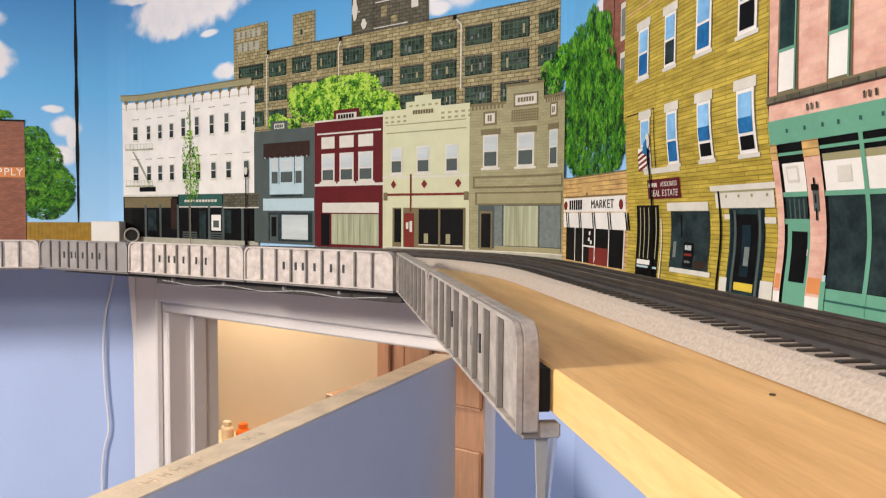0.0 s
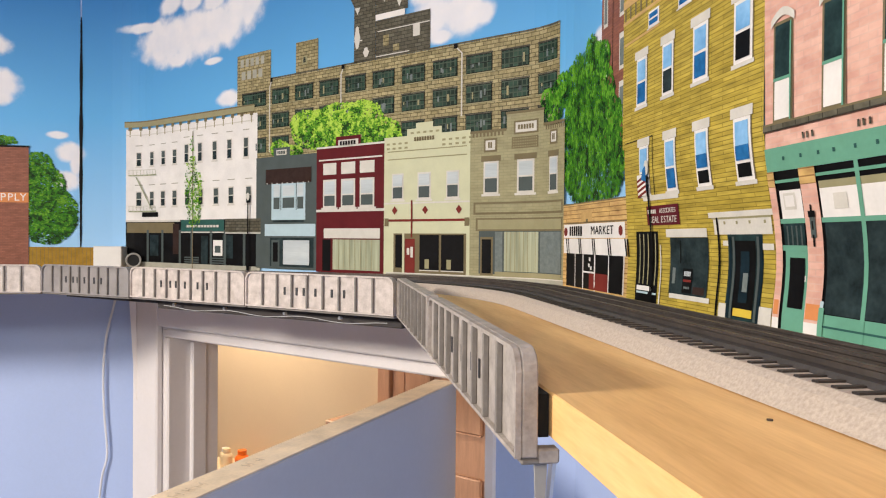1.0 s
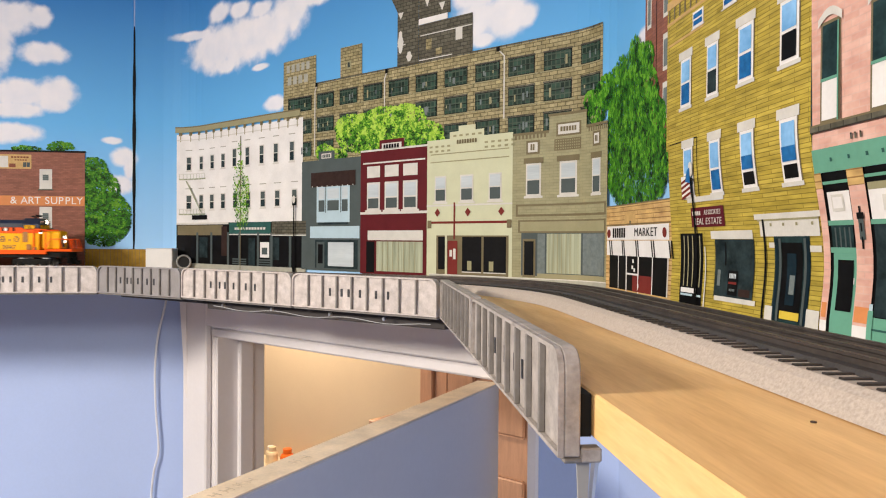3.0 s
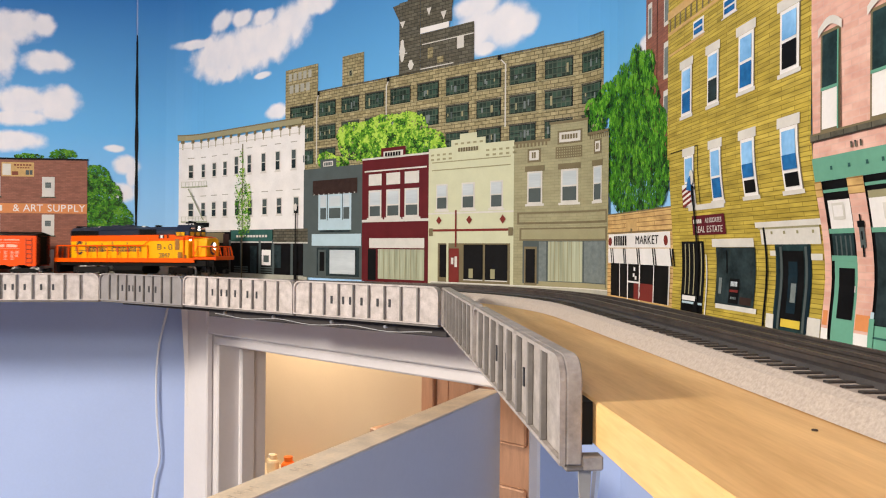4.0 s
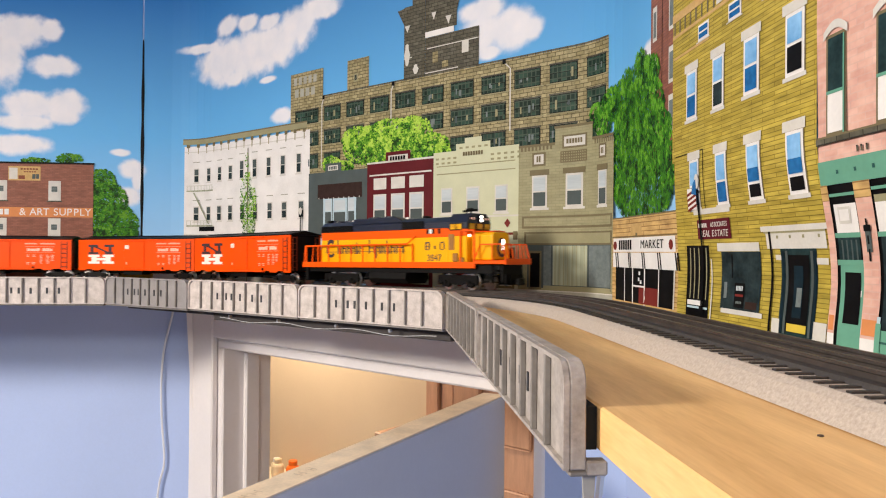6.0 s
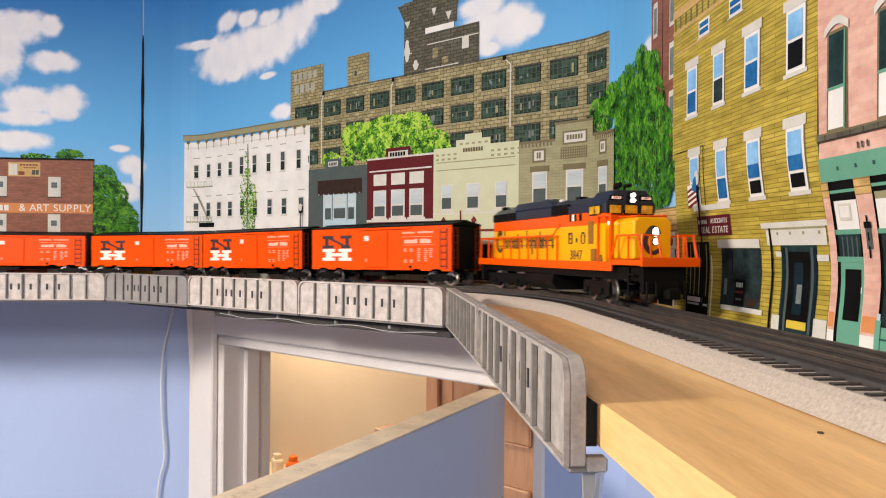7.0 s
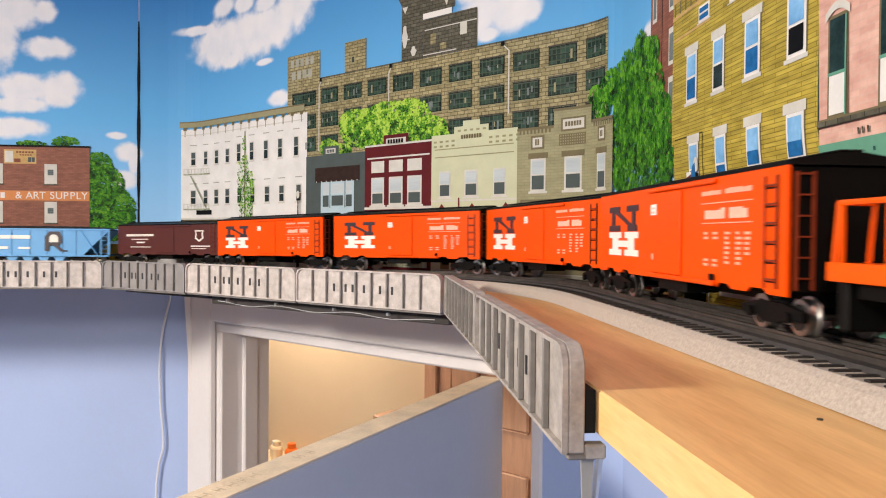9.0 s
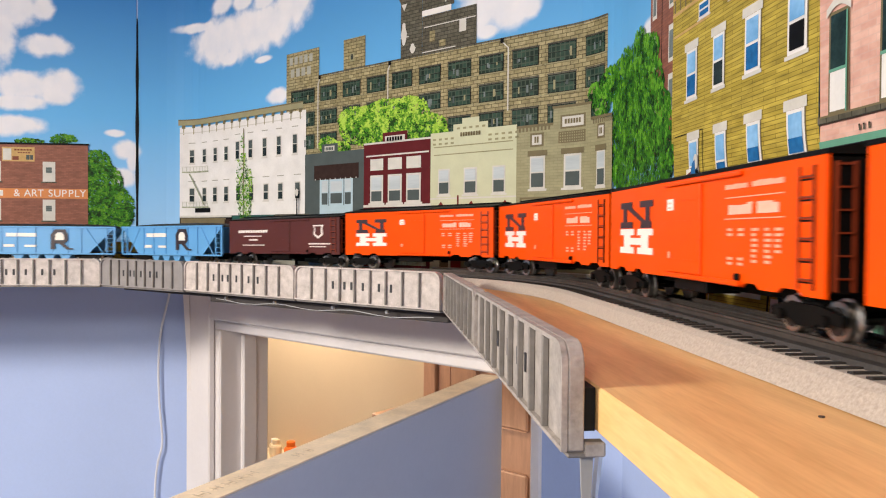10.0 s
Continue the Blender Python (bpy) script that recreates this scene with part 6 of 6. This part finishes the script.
    for o in ([(0.020, 0.024), (0.028, 0.024), (0.028, 0.052), (0.020, 0.052)], [(0.020, 0.052), (0.028, 0.052), (0.034, 0.057), (0.034, 0.0625), (0.028, 0.0625)], [(0.034, 0.057), (0.041, 0.057), (0.041, 0.0625), (0.034, 0.0625)], [(0.041, 0.057), (0.046, 0.052), (0.053, 0.052), (0.048, 0.0625), (0.041, 0.0625)],
              [(0.046, 0.041), (0.053, 0.041), (0.053, 0.052), (0.046, 0.052)], [(0.028, 0.041), (0.028, 0.035), (0.046, 0.035), (0.053, 0.041)], [(0.036, 0.035), (0.045, 0.035), (0.056, 0.026), (0.063, 0.026), (0.063, 0.0235), (0.050, 0.0235)]):
        prism(bm, o, *y)
    part("emblem", bm, PRINT_NAVY, h)
    bm = bmesh.new()
    prism(bm, [(0.0285, 0.0415), (0.0455, 0.0415), (0.0455, 0.0515), (0.041, 0.0565), (0.033, 0.0565), (0.0285, 0.0515)], *y)
    part("emblem_centre", bm, PRINT_WHITE, h)
    solid("marking_line", PRINT_WHITE, h, (-0.065, -0.045, *y, 0.048, 0.055), (-0.043, -0.008, *y, 0.048, 0.055), (-0.07, -0.05, *y, 0.028, 0.033), (-0.03, -0.008, *y, 0.028, 0.032), bevel=0)
    return h


hop = hopper()
TRAIN.append((hop, -5 * PITCH - 0.004, 0.090))
TRAIN.append((copy_thing(hop, pose(0, 0, 0)), -6 * PITCH - 0.016, 0.090))


def locomotive():
    e = tagged(empty("locomotive"), "orange, yellow and navy toy diesel locomotive with lit headlamps", "locomotive")
    # frame and platforms
    solid("side_sill", ENGINE_ORANGE, e, (-0.190, 0.1495, -0.031, -0.0285, 0.0265, 0.0365), (-0.190, 0.1495, 0.0285, 0.031, 0.0265, 0.0365), bevel=0.0005)
    solid("walkway", ENGINE_ORANGE, e, (-0.190, 0.1495, -0.0284, 0.0284, 0.0325, 0.0360), (0.1497, 0.1985, -0.031, 0.031, 0.0335, 0.0385), bevel=0.0005)
    solid("front_skirt", ENGINE_ORANGE, e, (0.1950, 0.1990, -0.031, 0.031, 0.0325, 0.0405), bevel=0.0005)
    solid("pilot", BLACK, e, (0.1830, 0.1880, -0.024, 0.024, 0.010, 0.0334), (0.1885, 0.1915, -0.012, 0.012, 0.007, 0.0200), bevel=0.001)
    solid("rear_pilot", BLACK, e, (-0.187, -0.181, -0.028, 0.028, 0.007, 0.0320), bevel=0.001)
    for y in (-0.020, 0.020):
        solid("brake_hose", BLACK, e, (0.1882, 0.1910, y - 0.0012, y + 0.0012, 0.006, 0.020))
    for y in (-0.0285, 0.0285):
        for z in (0.010, 0.017, 0.024):
            solid("step", BLACK, e, (0.1730, 0.1828, y - 0.002, y + 0.002, z, z + 0.0012))
        solid("step_side", BLACK, e, (0.171, 0.1725, y - 0.002, y + 0.002, 0.009, 0.0318))
    solid("underframe", BLACK, e, (-0.18, 0.1825, -0.024, 0.024, 0.020, 0.0320))
    bm = bmesh.new()
    prism(bm, [(-0.026, 0.020), (-0.028, 0.012), (-0.020, 0.0055), (0.020, 0.0055), (0.028, 0.012), (0.026, 0.020)], -0.054, 0.016, m=Matrix.Rotation(radians(-90), 4, "Z"))
    part("fuel_tank", bm, BLACK, e)
    # long hood
    solid("lower_hood", YELLOW, e, (-0.158, 0.0298, -0.0225, 0.0225, 0.0362, 0.0640), bevel=0.0005)
    solid("upper_hood", ENGINE_ORANGE, e, (-0.158, 0.0298, -0.0224, 0.0224, 0.0642, 0.0775), bevel=0.0003)
    solid("flared_panel", YELLOW, e, (0.030, 0.0935, -0.0275, 0.0275, 0.0362, 0.0640), bevel=0.0005)
    solid("flared_band", ENGINE_ORANGE, e, (0.030, 0.0935, -0.0274, 0.0274, 0.0642, 0.0775), bevel=0.0003)
    solid("panel_roof", NAVY, e, (0.050, 0.0935, -0.0273, 0.0273, 0.0777, 0.0900), bevel=0.0008)
    solid("pin_stripe", PRINT_NAVY, e, (-0.150, 0.011, -0.0229, -0.02255, 0.0500, 0.0507), bevel=0)
    bm = bmesh.new()
    prism(bm, [(-0.0227, 0.0777), (0.0227, 0.0777), (0.0227, 0.092), (0.014, 0.1005), (-0.014, 0.1005), (-0.0227, 0.092)][::-1], -0.1595, 0.0936, m=Matrix.Rotation(radians(-90), 4, "Z"))
    bmesh.ops.bevel(bm, geom=list(bm.edges), offset=0.0008, segments=1, affect="EDGES", profile=0.5)
    part("hood_roof", bm, NAVY, e)
    for x0, x1, z0, z1 in ((-0.157, -0.090, 0.0785, 0.0925), (0.006, 0.047, 0.0785, 0.0945)):
        g = solid("radiator_grille", BLACK, e, (x0, x1, -0.0242, -0.0228, z0, z1), bevel=0.0003)
        for k in range(7):
            z = z0 + (z1 - z0) * (k + 0.5) / 7
            solid("louvre", BLACK, g, (x0 + 0.001, x1 - 0.001, -0.0250, -0.0243, z - 0.0006, z + 0.0006), bevel=0)
    bm = bmesh.new()
    prism(bm, [(-0.094, 0.094), (-0.090, 0.1035), (-0.008, 0.1035), (0.010, 0.094)], -0.021, 0.021)
    bmesh.ops.bevel(bm, geom=list(bm.edges), offset=0.001, segments=1, affect="EDGES", profile=0.5)
    part("dynamic_brake_blister", bm, NAVY, e)
    for x in (-0.140, -0.115, -0.065, -0.035):
        bm = bmesh.new()
        disc(bm, (x, 0, 0.1015 if x < -0.1 else 0.1045), (0, 0, 1), 0.0095, 0.003, 18)
        part("roof_fan", bm, NAVY, e)
    solid("roof_detail", BLACK, e, (-0.155, -0.148, -0.012, 0.012, 0.1006, 0.1045))
    solid("exhaust_stack", BLACK, e, (0.030, 0.038, -0.006, 0.006, 0.1006, 0.104))
    solid("lifting_lug", PRINT_WHITE, e, (0.004, 0.010, -0.013, -0.009, 0.1006, 0.1030), (-0.100, -0.095, -0.013, -0.009, 0.1006, 0.1030))
    solid("hood_door_vent", BLACK, e, (0.056, 0.060, -0.0284, -0.0276, 0.0695, 0.0770), (0.066, 0.069, -0.0284, -0.0276, 0.0695, 0.0770), (0.076, 0.080, -0.0284, -0.0276, 0.0695, 0.0770), bevel=0)
    solid("battery_panel", PRINT_WHITE, e, (0.0605, 0.0655, -0.0282, -0.0276, 0.0698, 0.0768), bevel=0)
    # cab
    solid("cab_lower", YELLOW, e, (0.0940, 0.1375, -0.0283, 0.0283, 0.0362, 0.0650), bevel=0.0006)
    solid("cab_band", ENGINE_ORANGE, e, (0.0940, 0.1377, -0.0286, 0.0286, 0.0652, 0.0755), bevel=0.0005)
    bm = bmesh.new()
    prism(bm, [(-0.0286, 0.0757), (0.0286, 0.0757), (0.0286, 0.0890), (0.018, 0.1035), (-0.018, 0.1035), (-0.0286, 0.0890)][::-1], 0.0940, 0.1390, m=Matrix.Rotation(radians(-90), 4, "Z"))
    bmesh.ops.bevel(bm, geom=list(bm.edges), offset=0.0010, segments=2, affect="EDGES", profile=0.5)
    part("cab_top", bm, NAVY, e)
    w = solid("cab_side_window", BLACK, e, (0.099, 0.128, -0.0293, -0.0287, 0.0735, 0.0870), bevel=0)
    solid("pane", AMBER, w, (0.1005, 0.1125, -0.0297, -0.0294, 0.0750, 0.0855), (0.1145, 0.1265, -0.0297, -0.0294, 0.0750, 0.0855), bevel=0)
    for y0, y1 in ((-0.0255, -0.0105), (-0.0080, 0.0080), (0.0105, 0.0255)):
        w = solid("cab_front_window", BLACK, e, (0.1391, 0.1396, y0, y1, 0.0740, 0.0875), bevel=0)
        solid("pane", AMBER, w, (0.1397, 0.1400, y0 + 0.0012, y1 - 0.0012, 0.0752, 0.0863), bevel=0)
    solid("cab_door", AMBER_DARK, e, (0.0960, 0.1090, -0.0292, -0.0284, 0.0510, 0.0680), bevel=0.0002)
    solid("equipment_box", AMBER_DARK, e, (0.106, 0.118, -0.0305, -0.0284, 0.0370, 0.0470), (0.121, 0.132, -0.0305, -0.0284, 0.0362, 0.0420))
    for y in (-0.017, 0.017):
        b = solid("number_board", BLACK, e, (0.1391, 0.1399, y - 0.0075, y + 0.0075, 0.0925, 0.0985), bevel=0)
        solid("lit_panel", NUMBER_LIT, b, (0.1400, 0.1403, y - 0.0052, y + 0.0052, 0.0940, 0.0972), bevel=0)
    words("road_number", "3847", 0.0040, Matrix.Translation((0.14045, -0.017, 0.0955)) @ pose(0, 0, 0, 90, 0, 90), PRINT_NAVY, e)
    words("road_number", "3847", 0.0040, Matrix.Translation((0.14045, 0.017, 0.0955)) @ pose(0, 0, 0, 90, 0, 90), PRINT_NAVY, e)
    for z in (0.0985, 0.0925):
        bm = bmesh.new()
        disc(bm, (0.1401, 0, z), (1, 0, 0), 0.0036, 0.003, 16)
        lens = part("headlamp_rim", bm, BLACK, e)
        bm = bmesh.new()
        disc(bm, (0.1420, 0, z), (1, 0, 0), 0.0026, 0.0012, 16)
        part("headlamp_lens", bm, LIT, lens)
    bm = bmesh.new()
    tube(bm, [(0.118, -0.008, 0.1035), (0.118, -0.008, 0.1085), (0.128, -0.008, 0.1085)], 0.0016, 8)
    tube(bm, [(0.118, -0.008, 0.1085), (0.131, -0.008, 0.1085)], 0.0024, 8)
    tube(bm, [(0.116, 0.004, 0.1035), (0.116, 0.004, 0.1085), (0.130, 0.004, 0.1085)], 0.0017, 8)
    tube(bm, [(0.112, -0.002, 0.1035), (0.112, -0.002, 0.1075), (0.104, -0.002, 0.1075)], 0.0016, 8)
    part("air_horn", bm, BLACK, e)
    # short nose
    bm = bmesh.new()
    prism(bm, [(-0.021, 0.0388), (0.021, 0.0388), (0.021, 0.0660), (0.015, 0.0700), (-0.015, 0.0700), (-0.021, 0.0660)][::-1], 0.1405, 0.1660, m=Matrix.Rotation(radians(-90), 4, "Z"))
    bmesh.ops.bevel(bm, geom=list(bm.edges), offset=0.0022, segments=3, affect="EDGES", profile=0.5)
    part("nose", bm, YELLOW, e)
    solid("nose_cap", ENGINE_ORANGE, e, (0.1405, 0.1640, -0.0150, 0.0150, 0.0702, 0.0718))
    bm = bmesh.new()
    n = 26
    for k in range(n):
        a0, a1 = (radians(40 + 285 * q / n) for q in (k, k + 1))
        r0 = 0.0062 if 4 < k < 20 else 0.0076
        q = [(0.1664, r * math.cos(a) * 1.0, 0.0525 + 0.92 * r * math.sin(a)) for r, a in ((0.0112, a0), (0.0112, a1), (r0, a1), (r0, a0))]
        f = [bm.verts.new(p) for p in q] + [bm.verts.new((p[0] + 0.0005, p[1], p[2])) for p in q]
        for g in ((0, 1, 2, 3), (7, 6, 5, 4), (0, 4, 5, 1), (1, 5, 6, 2), (2, 6, 7, 3), (3, 7, 4, 0)):
            bm.faces.new([f[i] for i in g])
    part("nose_emblem", bm, PRINT_NAVY, e)
    for z, r in ((0.0590, 0.0028), (0.0525, 0.0024)):
        bm = bmesh.new()
        disc(bm, (0.1670, 0.0015, z), (1, 0, 0), r + 0.0006, 0.002, 16)
        lens = part("headlamp_rim", bm, BLACK, e)
        bm = bmesh.new()
        disc(bm, (0.1686, 0.0015, z), (1, 0, 0), r, 0.0012, 16)
        part("headlamp_lens", bm, LIT, lens)
    for y in (-0.0235, 0.0235):
        bm = bmesh.new()
        disc(bm, (0.1387, y, 0.0655), (1, 0, 0), 0.0018, 0.002, 12)
        part("marker_lamp", bm, LIT, e)
    # lettering on the room's side
    y = -0.0231
    bm = bmesh.new()
    n = 18
    for k in range(n):
        a0, a1 = (radians(50 + 270 * q / n) for q in (k, k + 1))
        o = [(-0.136 + r * math.cos(a), 0.0540 + r * 1.15 * math.sin(a)) for r, a in ((0.0100, a0), (0.0100, a1), (0.0066, a1), (0.0066, a0))]
        prism(bm, o, y, y + 0.0005)
    part("script_emblem", bm, PRINT_NAVY, e)
    rng = random.Random(2)
    x = -0.122
    for k, (w, h, drop) in enumerate(((0.009, 0.017, 0), (0.009, 0.010, 0), (0.008, 0.010, 0), (0.008, 0.010, 0), (0.005, 0.014, 0), (0.009, 0.010, 0), (0.008, 0, 0), (0.012, 0.016, 0), (0.010, 0.010, 0.006), (0.008, 0.010, 0), (0.007, 0.015, 0), (0.009, 0.010, 0), (0.015, 0.010, 0))):
        if h:
            z0 = 0.0475 - drop
            solid("script_mark", PRINT_NAVY, e, (x, x + 0.0020, y, y + 0.0005, z0, 0.0475 + h), (x + w - 0.0030, x + w - 0.0009, y, y + 0.0005, 0.0475, 0.0475 + min(h, 0.009)), (x, x + w - 0.001, y, y + 0.0005, 0.0545, 0.0560), bevel=0)
        x += w + 0.0012
    y, d = -0.0281, 0.0100
    for x0, x1, z0, z1 in ((0.043, 0.0455, 0.0535, 0.0655), (0.0455, 0.0515, 0.0637, 0.0655), (0.0455, 0.0515, 0.0586, 0.0604), (0.0455, 0.0515, 0.0535, 0.0553), (0.0495, 0.0520, 0.0550, 0.0640),
                           (0.0590, 0.0620, 0.0550, 0.0605), (0.0690, 0.0712, 0.0550, 0.0640), (0.0757, 0.0780, 0.0550, 0.0640), (0.0704, 0.0765, 0.0637, 0.0655), (0.0704, 0.0765, 0.0535, 0.0553)):
        solid("initial_stroke", PRINT_NAVY, e, (x0 + d, x1 + d - 0.0005, y, y + 0.0005, 0.0512 + 0.80 * (z0 - 0.0535), 0.0508 + 0.80 * (z1 - 0.0535)), bevel=0)
    words("road_number", "3847", 0.0118, on_side(0.0690, 0.0412, 0.0279), PRINT_NAVY, e, 1.12)
    # handrails
    for s in (-1, 1):
        yy = s * 0.0300
        bm = bmesh.new()
        tube(bm, [(-0.184, yy, 0.0590), (0.021, yy, 0.0590), (0.037, yy, 0.0670)], 0.0009, 6)
        part("handrail", bm, ENGINE_ORANGE, e)
        for k in range(10):
            xx = -0.182 + 0.0237 * k
            solid("stanchion", ENGINE_ORANGE, e, (xx - 0.0008, xx + 0.0008, yy - 0.0008, yy + 0.0008, 0.0362, 0.0592), bevel=0)
        solid("grab_post", ENGINE_ORANGE, e, (0.1237, 0.1262, s * 0.0305 - 0.0008, s * 0.0305 + 0.0008, 0.0362, 0.0740), (0.1475, 0.1495, s * 0.0305 - 0.0008, s * 0.0305 + 0.0008, 0.0362, 0.0740), (0.1237, 0.1495, s * 0.0305 - 0.0008, s * 0.0305 + 0.0008, 0.0715, 0.0740), bevel=0)
        bm = bmesh.new()
        tube(bm, [(0.148, yy, 0.0388), (0.156, yy, 0.0570), (0.190, yy, 0.0570), (0.1970, yy * 0.95, 0.0400)], 0.0009, 6)
        tube(bm, [(0.172, yy, 0.0388), (0.172, yy, 0.0570)], 0.0010, 6)
        part("front_handrail", bm, ENGINE_ORANGE, e)
        bm = bmesh.new()
        tube(bm, [(0.1960, s * 0.029, 0.0400), (0.1920, s * 0.027, 0.0570), (0.1920, s * 0.011, 0.0570), (0.1960, s * 0.009, 0.0400)], 0.0010, 6)
        tube(bm, [(0.1950, s * 0.019, 0.0400), (0.1922, s * 0.019, 0.0565)], 0.0009, 6)
        part("end_handrail", bm, ENGINE_ORANGE, e)
        bm = bmesh.new()
        tube(bm, [(-0.1885, s * 0.028, 0.0360), (-0.1860, s * 0.028, 0.0590), (-0.1860, s * 0.010, 0.0590), (-0.1885, s * 0.010, 0.0360)], 0.0011, 6)
        part("end_handrail", bm, ENGINE_ORANGE, e)
    coupler(e, 0.178, 1)
    coupler(e, -0.200, -1)
    for x in (-0.118, 0.112):
        truck(e, x, r=0.0105, base=0.044, length=0.074, heavy=True)
    # the cab stands well back from the steps, and the roof is low
    def between(v, pairs):
        for (a, b), (c, d) in zip(pairs, pairs[1:]):
            if v <= c or (c, d) == pairs[-1]:
                return b + (d - b) * (v - a) / (c - a)

    def trim(p):
        return Vector((between(p.x, ((-0.190, -0.207), (-0.158, -0.169), (-0.136, -0.146), (0.0, 0.0), (0.0935, 0.0935), (0.139, 0.1265), (0.1405, 0.128), (0.166, 0.162), (0.199, 0.189))), 0.86 * p.y,
                       between(p.z, ((0.0, 0.0), (0.0265, 0.0278), (0.0365, 0.0358), (0.059, 0.060), (0.064, 0.0685), (0.0775, 0.080), (0.089, 0.0868), (0.1005, 0.0952), (0.1035, 0.0985), (0.12, 0.115)))))
    for ob in e.children_recursive:
        if ob.name.startswith(("truck", "sideframe", "wheelset", "coupler")):
            continue
        m = ob.matrix_basis.copy()
        for v in ob.data.vertices:
            v.co = m.inverted() @ trim(m @ v.co)
    return e


TRAIN.append((locomotive(), 0.368, 0.112))


def lead(t):
    """Where the middle of the first boxcar is along the track."""
    return 0.185 + SPEED * (t - 5.0) - 0.0265 * max(0.0, 3.8 - t) ** 2


def ride(s, b):
    """The pose of a body whose trucks stand b ahead of and behind s."""
    ax, ay, _ = track_at(s + b)
    cx, cy, _ = track_at(s - b)
    za, zc = lift(s + b), lift(s - b)
    return Matrix.Translation(((ax + cx) / 2, (ay + cy) / 2, RAIL + (za + zc) / 2)) @ Matrix.Rotation(math.atan2(ay - cy, ax - cx), 4, "Z") @ Matrix.Rotation(-math.atan2(za - zc, 2 * b), 4, "Y")


def motions():
    for ob, off, b in TRAIN:
        times = [t / 5 for t in range(51)]
        poses = [ride(lead(t) + off, b) for t in times]
        walk(ob, list(zip(times, poses)))
        for tr in [c for c in ob.children if c.name.startswith("truck")]:
            x = tr.matrix_basis.translation.x
            rows = []
            for t, m in zip(times, poses):
                a = track_at(lead(t) + off + x)[2] - math.atan2(m[1][0], m[0][0])
                rows.append((t, pose(x, 0, 0, 0, 0, math.degrees(a))))
            walk(tr, rows)
            # the wheels roll
            for axle in [c for c in tr.children if c.name.startswith("wheelset")]:
                c = axle.matrix_basis.translation
                walk(axle, [(k / 30, pose(c.x, 0, c.z, 0, math.degrees((lead(k / 30) - lead(0)) / c.z), 0)) for k in range(301)])


motions()
